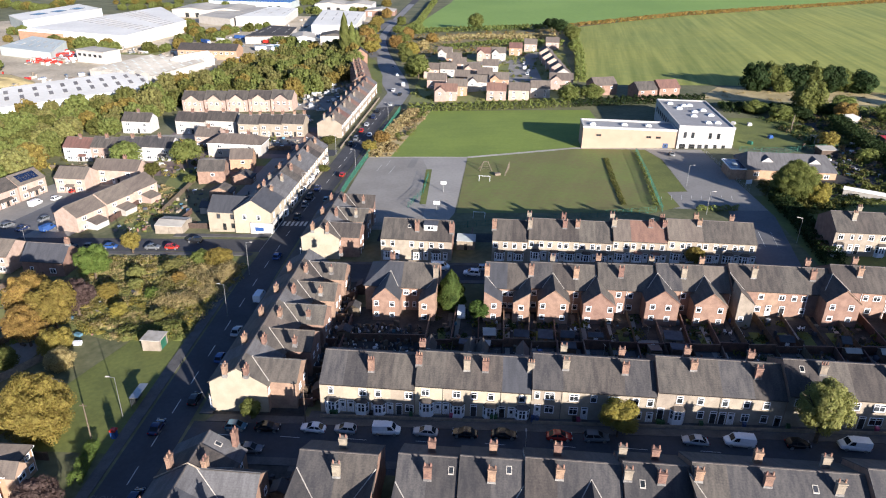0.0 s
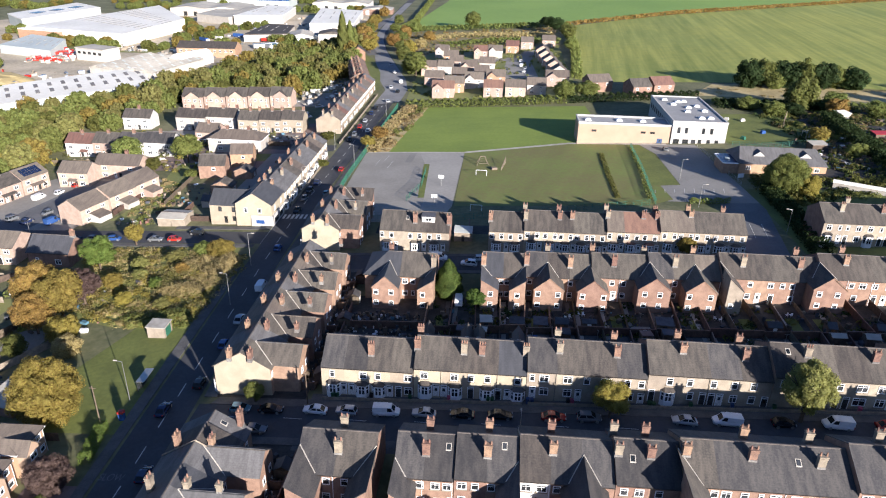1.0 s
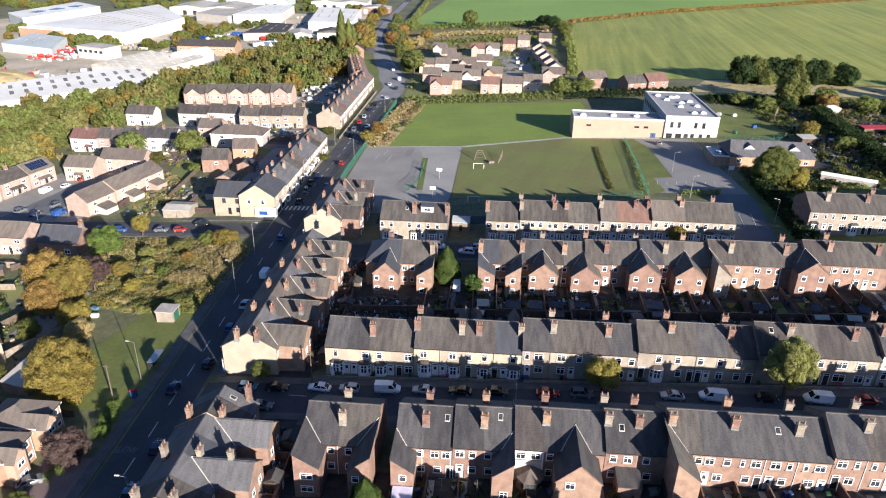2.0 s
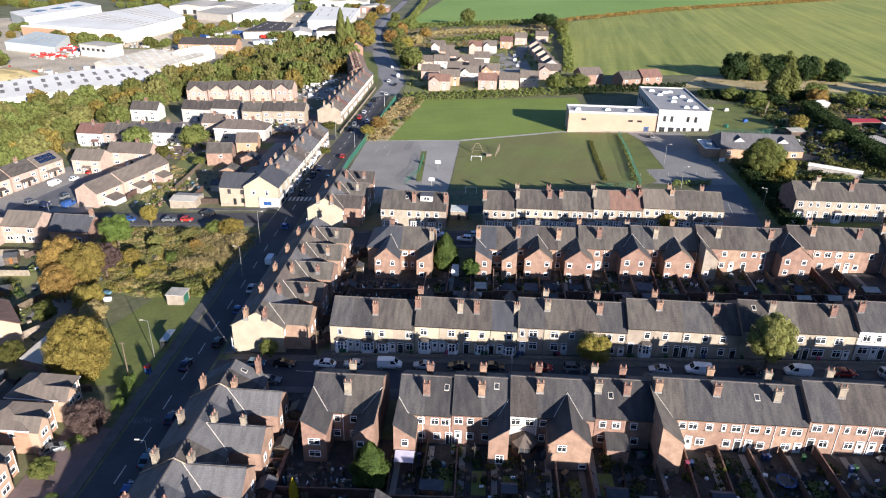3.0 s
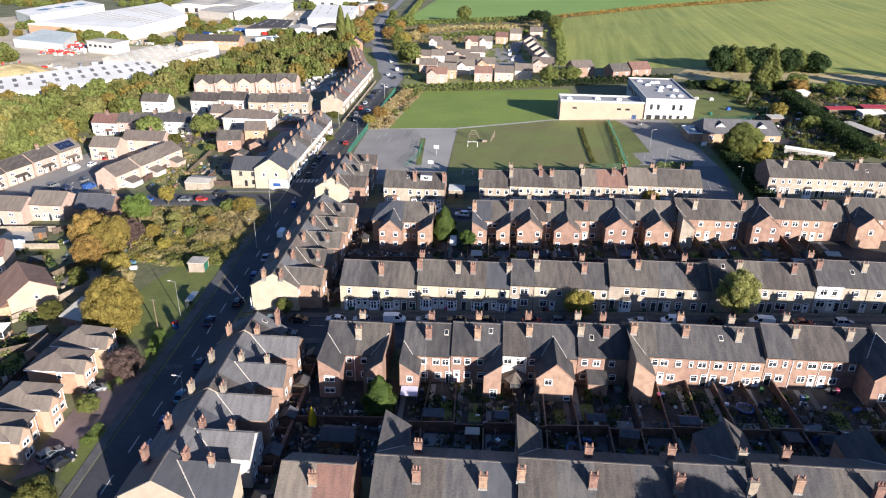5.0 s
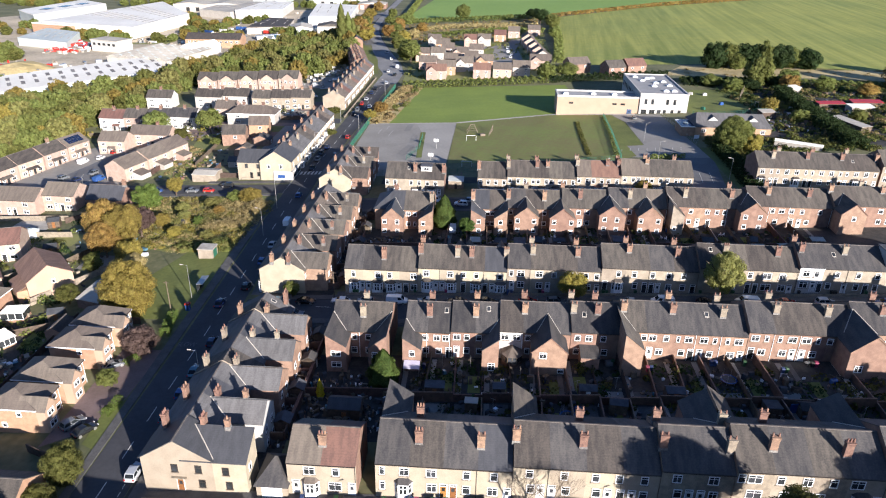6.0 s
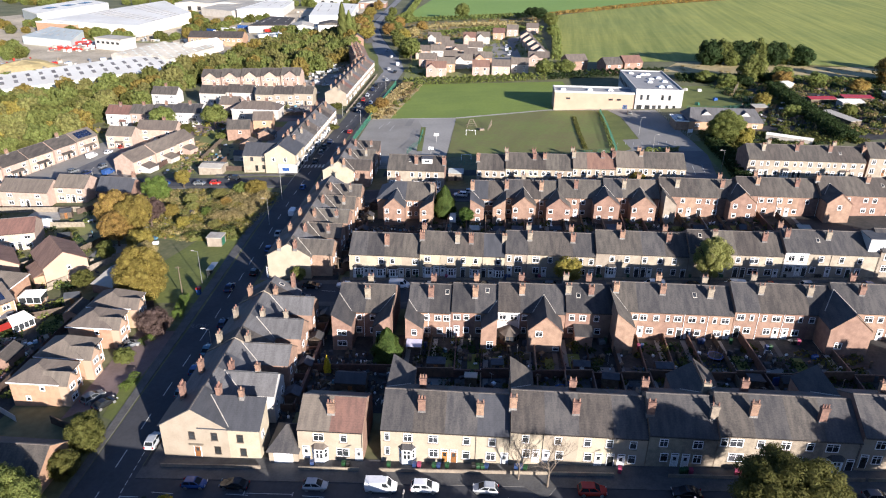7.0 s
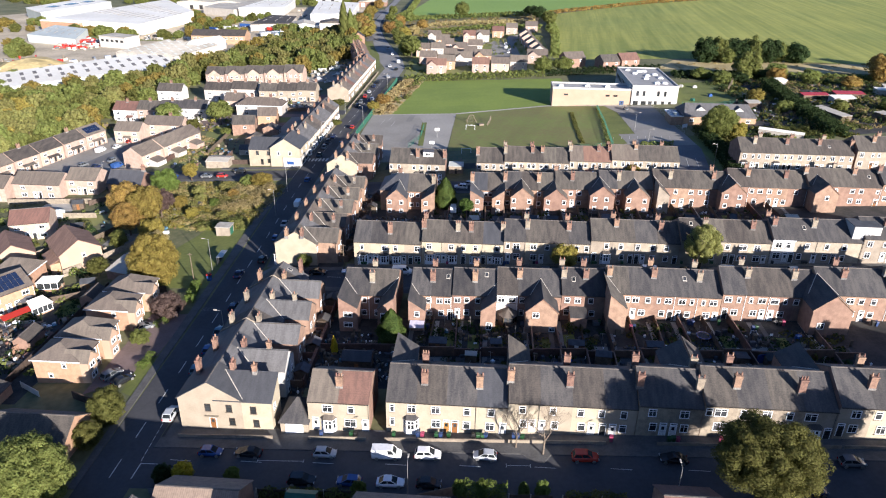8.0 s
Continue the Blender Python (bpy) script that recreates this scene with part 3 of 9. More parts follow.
def wing(h, d, eave, ridge, m, roof, u0, u1, depth, we, wr, kind, wins=(), wallm=None, wroof=None):
    """A rear wing: kind gable (ridge runs back) or lean to one side (high at u0 or u1) or lean back."""
    m, roof = wallm or m, wroof or roof
    y1, lo, c = d + depth, -2.0, (u0 + u1) / 2
    f, r = Form(), Form()
    o = 0.2
    if kind == "gable":
        f.poly([(u0, d - 0.3, lo), (u0, y1, lo), (u0, y1, we), (u0, d - 0.3, we)][::-1]).poly([(u1, d - 0.3, lo), (u1, y1, lo), (u1, y1, we), (u1, d - 0.3, we)])
        f.poly([(u1, y1, lo), (u0, y1, lo), (u0, y1, we), (c, y1, wr), (u1, y1, we)])
        ys = d - (wr - eave) / max(0.1, (ridge - eave)) * d / 2 - 0.6
        k = (wr - we) / (c - u0)
        r.slab([(u0 - o, ys, we - k * o + 0.1), (c, ys, wr + 0.1), (c, y1 + 0.15, wr + 0.1), (u0 - o, y1 + 0.15, we - k * o + 0.1)][::-1], 0.14)
        r.slab([(u1 + o, ys, we - k * o + 0.1), (c, ys, wr + 0.1), (c, y1 + 0.15, wr + 0.1), (u1 + o, y1 + 0.15, we - k * o + 0.1)], 0.14)
        part("barge_board", Form().poly([(u1 + o, y1 + 0.17, we - k * o - 0.12), (c, y1 + 0.17, wr - 0.12), (c, y1 + 0.17, wr + 0.1), (u1 + o, y1 + 0.17, we - k * o + 0.1)]).poly([(c, y1 + 0.17, wr - 0.12), (u0 - o, y1 + 0.17, we - k * o - 0.12), (u0 - o, y1 + 0.17, we - k * o + 0.1), (c, y1 + 0.17, wr + 0.1)]), UPVC if m is WHITE else STACK, h)
    elif kind in ("low0", "low1"):
        za, zb = (we, wr) if kind == "low0" else (wr, we)
        f.poly([(u0, d - 0.3, lo), (u0, y1, lo), (u0, y1, za), (u0, d - 0.3, za)][::-1]).poly([(u1, d - 0.3, lo), (u1, y1, lo), (u1, y1, zb), (u1, d - 0.3, zb)])
        f.poly([(u1, y1, lo), (u0, y1, lo), (u0, y1, za), (u1, y1, zb)])
        r.slab([(u0 - 0.1, y1 + 0.15, za + 0.1), (u1 + 0.1, y1 + 0.15, zb + 0.1), (u1 + 0.1, d * 0.55, zb + 0.1), (u0 - 0.1, d * 0.55, za + 0.1)][::-1], 0.14)
    else:
        f.poly([(u0, d, lo), (u0, y1, lo), (u0, y1, we), (u0, d, wr)][::-1]).poly([(u1, d, lo), (u1, y1, lo), (u1, y1, we), (u1, d, wr)])
        f.poly([(u1, y1, lo), (u0, y1, lo), (u0, y1, we), (u1, y1, we)])
        r.slab([(u1 + 0.1, y1 + 0.2, we + 0.05), (u0 - 0.1, y1 + 0.2, we + 0.05), (u0 - 0.1, d, wr + 0.1), (u1 + 0.1, d, wr + 0.1)], 0.12)
    part("rear_wing", f, m, h)
    part("wing_roof", r, roof, h)
    k = (ridge - eave) / (d / 2)
    for uh, ul in {"gable": ((c, u0), (c, u1)), "low0": ((u1, u0),), "low1": ((u0, u1),)}.get(kind, ()):
        zl = max(we, eave - 0.1)
        ue = uh + (ul - uh) * (wr - zl) / (wr - we)
        part("valley_flashing", Form().tube((uh, d / 2 + (ridge - wr) / k, wr + 0.13), (ue, d / 2 + (ridge - zl) / k, zl + 0.13), 0.09, 0.09, 4), LEAD, h)
    for u, zz, ww, hh in wins:
        window(h, u, y1, zz, 180, ww, hh, 2 if ww > 1.25 else 1)


# ---- ground ----
def sheet(name, pts, dz, m, label, category, kind="structure", thick=0.0, group=""):
    """A flat area that follows the slope of the ground, dz above it."""
    bm = bmesh.new()
    bm.faces.new([bm.verts.new((x, y, 0)) for x, y in pts])
    for cut in (-160, 160):
        bmesh.ops.bisect_plane(bm, geom=bm.verts[:] + bm.edges[:] + bm.faces[:], plane_co=(cut, 0, 0), plane_no=(1, 0, 0))
    bmesh.ops.triangulate(bm, faces=bm.faces[:])
    bm.normal_update()
    for fc in bm.faces:
        if fc.normal.z < 0:
            fc.normal_flip()
    if thick:
        ext = bmesh.ops.extrude_face_region(bm, geom=bm.faces[:])
        low = [v for v in ext["geom"] if isinstance(v, bmesh.types.BMVert)]
        for v in low:
            v.co.z -= thick
        bmesh.ops.recalc_face_normals(bm, faces=bm.faces[:])
    for v in bm.verts:
        v.co.z += gz(v.co.x, v.co.y) + dz
    me = bpy.data.meshes.new(name)
    bm.to_mesh(me)
    bm.free()
    me.materials.append(m)
    return tagged(new(name, me), label, category, group, kind)


def strip(pts, half):
    """The outline of a strip of that half width along a line of points."""
    L, R = [], []
    for i, (x, y) in enumerate(pts):
        x0, y0 = pts[max(0, i - 1)]
        x1, y1 = pts[min(len(pts) - 1, i + 1)]
        k = math.hypot(x1 - x0, y1 - y0)
        nx, ny = -(y1 - y0) / k * half, (x1 - x0) / k * half
        L.append((x + nx, y + ny))
        R.append((x - nx, y - ny))
    return L + R[::-1]


g = Form()
xs, ys = [-4000, -1500, -700, -160, 0, 160, 700, 1500, 4000], [-1500, -200, 0, 200, 400, 800, 1600, 4500]
g.v = [(x, y, gz(x)) for y in ys for x in xs]
for j in range(len(ys) - 1):
    for i in range(len(xs) - 1):
        n = j * len(xs) + i
        g.f.append((n, n + 1, n + len(xs) + 1, n + len(xs)))
        g.s.append(0)
solo("ground", g, SOIL, "rough grassy ground with patches of bare soil", "ground", kind="structure")
MAIN = [(-52, -60), (-53, 20), (-54.2, 75), (-55.5, 110), (-57, 150), (-57.5, 190), (-55.8, 240), (-54.6, 300), (-53, 350), (-57, 390), (-69, 440), (-82, 490), (-91, 540), (-97, 600), (-101, 680), (-104, 780), (-108, 1000)]
sheet("road_main", strip(MAIN, 4.2), 0.03, ASPHALT, "dark asphalt main road with white centre dashes", "road")
# Bend and far road: haze brightness comes from the paler colour.
sheet("road_junction", [(-58.5, 325), (-46.5, 330), (-46, 358), (-51, 387), (-64, 435), (-77, 485), (-88, 538), (-94, 585), (-98, 690), (-101, 825), (-108, 825), (-105, 691), (-99.5, 585), (-94, 532), (-86, 485), (-77, 440), (-67, 390), (-58, 358)], 0.045, ROADGREY, "worn grey road through the bend and beyond", "road")
sheet("works_road", strip([(-84, 470), (-98, 520), (-107, 600), (-104, 680)], 3.6), 0.05, ROADMID, "side road to the works beside the bend", "road")
sheet("road_near", [(-49, 20.5), (140, 20.5), (140, 29.5), (-49, 29.5)], 0.025, ASPHALT, "dark asphalt terrace street lined with parked cars", "road")
sheet("road_middle", [(-50, 84.6), (140, 84.6), (140, 93.0), (-50, 93.0)], 0.025, ASPHALT, "dark shaded asphalt street between terraces", "road")
sheet("road_far", [(-52, 147.6), (78, 147.6), (78, 155.6), (-52, 155.6)], 0.025, ASPHALT, "narrow asphalt street between brick terraces", "road")
sheet("road_west", [(-61, 162.5), (-61, 170.5), (-150, 170.5), (-240, 160), (-240, 150), (-150, 162.0)], 0.025, ASPHALT, "asphalt side street leaving the main road", "road")
sheet("close_drives", [(-176, 148), (-152, 150), (-121, 172), (-113, 214), (-126, 224), (-150, 222), (-160, 205)], 0.012, TARMAC, "pale paved front yards beside the close", "drive")
# Part of the sunlight on this road is put into the paler asphalt.
sheet("road_close", [(-137, 163), (-150, 163), (-139, 214), (-126, 214), (-131, 190)], 0.03, ROADMID, "asphalt residential close between semi-detached houses", "road")
sheet("road_north_west", [(-61, 248), (-61, 256), (-120, 262), (-120, 255)], 0.03, ASPHALT, "short asphalt side road", "road")
sheet("school_drive", [(65, 255.5), (76.3, 255), (78, 230), (79.5, 210), (80.4, 194), (73.5, 194), (48.9, 195.9), (51.4, 209.2), (61.1, 209.9), (59.8, 243), (56, 255)], 0.03, DRIVETAR, "grey tarmac school car park and drive", "car park")
sheet("school_lane", [(80.4, 194), (80.7, 189), (76, 156), (66, 156), (66.5, 176), (69, 194)], 0.022, ROADMID, "dark asphalt lane up to the school car park", "road")
PV = "grey paved footway with a raised kerb"
for nm, pts in (("pavement_a", [(-30, 29.5), (140, 29.5), (140, 32.0), (-49, 32.0), (-49, 29.5)]), ("pavement_b", [(-44, 18), (140, 18), (140, 20.5), (-46, 20.5)]),
                ("pavement_c", [(-44, 93.0), (140, 93.0), (140, 95.0), (-47, 95.0), (-48, 93)]), ("pavement_d", [(-44, 82.8), (140, 82.8), (140, 84.6), (-47, 84.6)]),
                ("pavement_e", [(-46, 155.6), (70, 155.6), (70, 157.0), (-46, 157.0)]), ("pavement_f", [(-46, 146), (78, 146), (78, 147.6), (-46, 147.6)]),
                ("pavement_g", [(-48.4, 32), (-46, 32), (-47, 82), (-49.4, 82)]), ("pavement_h", [(-50, 95), (-47.6, 95), (-48.6, 145), (-52, 145)]),
                ("pavement_i", [(-52.4, 157), (-49.6, 157), (-48, 240), (-46, 300), (-49.6, 300), (-51, 240)]),
                ("pavement_j", [(-58.4, 20), (-57.2, 20), (-59.0, 75), (-60.2, 110), (-61.8, 150), (-64, 150), (-62.6, 110), (-61, 75)]),
                ("pavement_k", [(-62, 172), (-62.2, 190), (-60.6, 240), (-63, 240), (-64.6, 190), (-64.2, 174), (-90, 174), (-90, 172)]),
                ("pavement_l", [(-63, 160), (-110, 160), (-110, 161.8), (-63, 161.8)])):
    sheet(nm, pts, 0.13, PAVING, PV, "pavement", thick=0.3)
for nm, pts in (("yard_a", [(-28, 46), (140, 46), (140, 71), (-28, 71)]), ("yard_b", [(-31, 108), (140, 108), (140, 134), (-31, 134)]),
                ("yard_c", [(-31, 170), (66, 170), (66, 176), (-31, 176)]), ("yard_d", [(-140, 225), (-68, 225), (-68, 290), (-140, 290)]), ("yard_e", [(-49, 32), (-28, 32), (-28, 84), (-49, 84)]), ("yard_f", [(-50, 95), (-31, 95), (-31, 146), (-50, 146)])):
    sheet(nm, pts, 0.01, PINKTAR if nm == "yard_d" else YARDSHADE, "mixed dark back yard ground", "ground")
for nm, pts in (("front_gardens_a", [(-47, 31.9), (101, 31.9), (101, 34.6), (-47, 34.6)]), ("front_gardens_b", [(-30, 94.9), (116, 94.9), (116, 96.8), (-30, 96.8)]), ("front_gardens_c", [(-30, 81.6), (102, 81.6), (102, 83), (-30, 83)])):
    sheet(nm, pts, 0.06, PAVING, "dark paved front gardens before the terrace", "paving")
sheet("school_field", [(-46, 246), (-38, 318), (42, 318), (46, 262), (31, 258), (-10, 246.5)], 0.04, FIELDGRASS, "mown green school playing field", "grass")
sheet("school_lawn", [(-10, 246), (31, 257), (50, 256), (56, 197), (48, 192), (-10.5, 191)], 0.04, LAWN, "worn grass pitch beside the playground", "grass")
sheet("car_park_lawn", [(50.8, 255), (55.6, 255), (59.5, 243), (60.9, 210.2), (51.5, 209.5)], 0.045, GRASS, "mown lawn beside the car park", "grass")
sheet("garden_lane", [(-113, 178), (-110, 198), (-116, 232), (-107, 236), (-103, 214), (-101.5, 192), (-103, 176)], 0.05, GRASS2, "overgrown grassy lane behind gardens", "grass")
sheet("playground", [(-47.5, 246), (-10, 245.8), (-11, 191), (-14, 178), (-47.5, 178)], 0.05, TARMAC, "pale tarmac school playground", "playground")
sheet("school_path", strip([(-10, 246), (8, 251), (30, 257.4), (66, 255.5)], 0.9), 0.08, CONCRETE, "pale concrete path across the grass", "path")
sheet("far_field", [(43, 381), (52, 480), (56, 598), (102, 630), (412, 824), (900, 1130), (1500, 1000), (700, 380), (184, 346), (121, 367), (60, 372)], 0.05, CROP, "pale green striped crop field", "field")
sheet("pasture", [(-80, 590), (-60, 836), (-50, 1500), (1600, 1500), (900, 1136), (412, 830), (102, 636), (48, 622), (-22, 598)], 0.05, PASTURE, "bright green pasture beyond a hedge", "field")
sheet("rough_strip", [(95, 338), (112, 365), (200, 348), (600, 330), (600, 290), (180, 320)], 0.05, DRY, "strip of dry straw-coloured rough grass", "grass")
sheet("corner_green", [(-60.6, 84), (-76, 84), (-80, 100), (-74, 120), (-62.6, 118)], 0.04, GRASS, "small mown green beside the main road", "grass")
sheet("scrub_floor", [(-63.5, 118), (-80, 118), (-104, 126), (-108, 158), (-66, 159.5)], 0.03, GRASS2, "overgrown plot floor", "grass")
sheet("works_yard", [(-170, 420), (-200, 360), (-250, 300), (-420, 360), (-520, 560), (-420, 700), (-120, 720), (-110, 540)], 0.03, WORKSGROUND, "pale concrete works yard", "ground")
# Ground behind the drive houses takes the shade-darkened yard colour too.
sheet("west_yards", [(-112, 40), (-80, 40), (-79, 84), (-92, 86), (-112, 84)], 0.01, YARDSHADE, "dark back gardens and yards behind the drive houses", "ground")
sheet("drive_near", [(-69, 43), (-60.5, 49), (-60.5, 72), (-69, 72)], 0.05, PINKTAR, "pinkish tarmac shared drive", "drive")
sheet("verge_near", [(-62.0, 44), (-58.9, 42.5), (-58.9, 49.5), (-60.2, 56), (-62.8, 54)], 0.06, GRASS, "short grass verge", "grass")
sheet("estate_waste", [(-62, 440), (-82, 540), (-87, 578), (-28, 578), (48, 598), (54, 598), (44, 500), (20, 492), (-20, 462), (-44, 470)], 0.03, BROWNROUGH, "brown weedy waste ground behind the estate", "ground")
sheet("estate_road", [(4, 400), (2, 380), (-16, 386), (-36, 386), (-40, 390), (-40, 381), (-14, 377), (4, 373), (12, 352), (16, 352), (14, 373), (24, 378), (21, 440), (30, 480), (20, 480), (10, 452), (-36, 444), (-36, 428), (6, 440)], 0.05, TARMAC, "grey tarmac cul-de-sac", "road")
sheet("estate_ground", [(-44, 336), (42, 336), (42, 505), (-48, 505)], 0.02, GRASS2, "garden ground of a housing estate", "ground")
sheet("verge_north", [(-61, 358), (-67, 358), (-84, 431), (-90, 470), (-82, 458), (-68.5, 406)], 0.06, GRASS, "grass verge beside the bend", "grass")
sheet("bank", [(-47, 247), (-39, 247), (-31, 318), (-44, 318), (-47, 290)], 0.05, DRY, "straw-coloured grass bank", "grass")
sheet("drive_bank", [(80.5, 156), (140, 156), (140, 163), (120, 176), (118, 206), (80, 206)], 0.02, GRASS, "dark shaded bank beside the school drive", "ground")

# ---- terraces ----
def listed(o, cx, w, d, sign, kw):
    """Windows, doors, stacks and wings that a block names by their place along the street, for the house round cx."""
    mine = lambda key: [q if isinstance(q, tuple) else (q,) for q in o.get(key, ()) if cx - w / 2 <= (q[0] if isinstance(q, tuple) else q) < cx + w / 2]
    u = lambda x: sign * (x - cx)
    rear = sign < 0
    zu, hu, zl, hl = (3.95, 1.3, 1.0, 1.35) if rear else (3.75, 1.5, 0.95, 1.6)
    wins = [(u(q[0]), zu, q[1] if len(q) > 1 else 1.1, hu) for q in mine("up")] + [(u(q[0]), zl, q[1] if len(q) > 1 else 1.2, hl) for q in mine("lo")]
    doors = [(u(q[0]), q[1] if len(q) > 1 else 0) for q in mine("dr")] + [(u(q[0]), 1) for q in mine("arch")]
    kw["rear" if rear else "front"] = wins
    kw["rdoors" if rear else "doors"] = doors
    if not rear:
        kw["bays"] = [u(q[0]) for q in mine("bay")]
    at = lambda v: d - v if rear else v
    kw["stacks"] = [(u(q[0]), at(q[1] + 0.4)) for q in mine("st")] + [(u(q[0]), at(d - 3.2)) for q in mine("bk")]
    kw["skylights"] = [(u(q[0]), at(q[1])) for q in mine("sky")]
    if "wx" in o:
        kw["wings"] = [(cx - q[1], cx - q[0], q[2], q[3], q[4], {"W": "low0", "E": "low1"}.get(q[5], q[5]), [(cx - x, z, ww, hh) for x, z, ww, hh in q[6]], *q[7:]) for q in o["wx"] if cx - w / 2 <= (q[0] + q[1]) / 2 < cx + w / 2]
    return kw


def terrace(blocks, y, d, facing, wall, back, group, label, plan, eave=6.0, ridge=9.2):
    """blocks: (x0, x1, houses, roof, options); each block keeps one roof level."""
    out = []
    for x0, x1, n, roof, opt in blocks:
        w = (x1 - x0) / n
        z = gz((x0 + x1) / 2) + opt.get("dz", 0)
        for i in range(n):
            kw = plan(i, n, w, opt)
            if facing == "N":
                cx = x1 - w * (i + 0.5)
            else:
                cx = x0 + w * (i + 0.5)
            if "st" in opt:
                listed(opt, cx, w, d, -1 if facing == "N" else 1, kw)
            if opt.get("hip") and cx - w / 2 < x0 + 0.01:
                kw["end_hip"] = opt["hip"]
            kw.setdefault("wall", wall)
            kw.setdefault("back", back)
            kw.setdefault("roof", roof)
            kw.setdefault("label", label)
            out.append(house(cx, y, w, d, 0 if facing == "S" else 180, eave=eave, ridge=ridge, z=z, group=group, **kw))
    return out


R = random.Random(5)


def plan_bay(i, n, w, o):
    """Bay-windowed fronts with the doors in pairs."""
    s = 1 if i % 2 == 0 else -1
    a = w / 2
    kw = dict(bays=[-s * (a - 1.55)], doors=[(s * (a - 0.85), R.choice([0, 0, 1, 0, 3]))], front=[(-s * (a - 1.5), 3.7, 1.3, 1.5), (s * (a - 0.9), 3.8, 0.8, 1.3)])
    kw["stacks"] = [(s * a * 0.98, 3.4)] if i % 2 == 0 else []
    if i % 2 == 0 and o.get("back_stack", True):
        kw["stacks"] = kw["stacks"] + [(-s * a * 0.95, 7.6)]
    kw["roof"] = o["roofs"][i % len(o["roofs"])] if "roofs" in o else SLATE
    kw["stackm"] = R.choice([STACK, STACK, STONE])
    kw["pots"] = R.choice([2, 2, 3])
    if o.get("wings"):
        kw["wings"] = [(-a + 0.1 if s > 0 else 0.3, -0.3 if s > 0 else a - 0.1, 4.5, 4.8, 6.4, "gable", [(-s * a / 2, 3.2, 1.0, 1.2)])]
    return kw


def plan_flat(i, n, w, o):
    """Flat fronts: a window and a door below, two windows above."""
    s = 1 if i % 2 == 0 else -1
    a = w / 2
    kw = dict(doors=[(s * (a - 0.8), R.choice([0, 0, 1, 2, 5, 0]))], front=[(-s * (a - 1.45), 0.95, 1.4, 1.6), (-s * (a - 1.45), 3.85, 1.3, 1.5), (s * (a - 0.95), 3.95, 0.8, 1.3)])
    if R.random() < 0.35:
        kw["front"] = kw["front"][1:]
        kw["bays"] = [-s * (a - 1.5)]
    kw["stacks"] = [(s * a * 0.98, 3.3)] if i % 2 == 0 else []
    if i % 2 == 1:
        kw["stacks"] = [(-s * a * 0.2, 7.8)]
    kw["roof"] = o["roofs"][i % len(o["roofs"])] if "roofs" in o else SLATE
    kw["stackm"] = R.choice([STACK, STACK, STONE])
    kw["pots"] = R.choice([2, 2, 3])
    w_ = o.get("walls")
    if w_:
        kw["wall"] = w_[i % len(w_)]
    if R.random() < 0.12:
        kw["skylights"] = [(0.5, 2.8)]
    kw["wings"] = o.get("wings", {}).get(i, ())
    return kw


def plan_rear(i, n, w, o):
    """Brick backs seen across the yards; wings as the block lists them, by house from the west."""
    k = n - 1 - i
    s = 1 if k % 2 == 0 else -1
    a = w / 2
    kw = dict(front=[(0, 3.8, 1.3, 1.5)], doors=[(-s * (a - 0.9), 0)], bays=[s * (a - 1.6)])
    wg = o.get("wings", {}).get(k)
    kw["rear"] = [(s * (a - 1.2), 3.9, 1.25, 1.35), (-s * (a - 1.0), 4.0, 0.8, 1.2), (s * (a - 1.2), 1.0, 1.3, 1.4)]
    kw["rdoors"] = [(-s * (a - 1.0), R.choice([0, 0, 1, 2]))]
    if wg:
        kw["wings"] = wg
        u0, u1 = wg[0][0], wg[0][1]
        kw["rear"] = [q for q in kw["rear"] if not (u0 - 0.4 < q[0] < u1 + 0.4)]
        kw["rdoors"] = [q for q in kw["rdoors"] if not (u0 - 0.4 < q[0] < u1 + 0.4)]
    kw["stacks"] = [(s * a * 0.98, 7.4)] if k % 2 == 0 else []
    if k % 2 == 1:
        kw["stacks"] = [(0.3, 3.2)]
    if o.get("every"):
        kw["stacks"] = [(a * 0.98, 7.4)]
    kw["roof"] = o["roofs"][k % len(o["roofs"])] if "roofs" in o else SLATE
    kw["stackm"] = R.choice([STACK, STACK, STONE])
    kw["pots"] = 2
    if k in o.get("white", ()):
        kw["back"] = WHITE
    if R.random() < 0.3:
        kw["skylights"] = [(-0.6, 8.2)]
    return kw


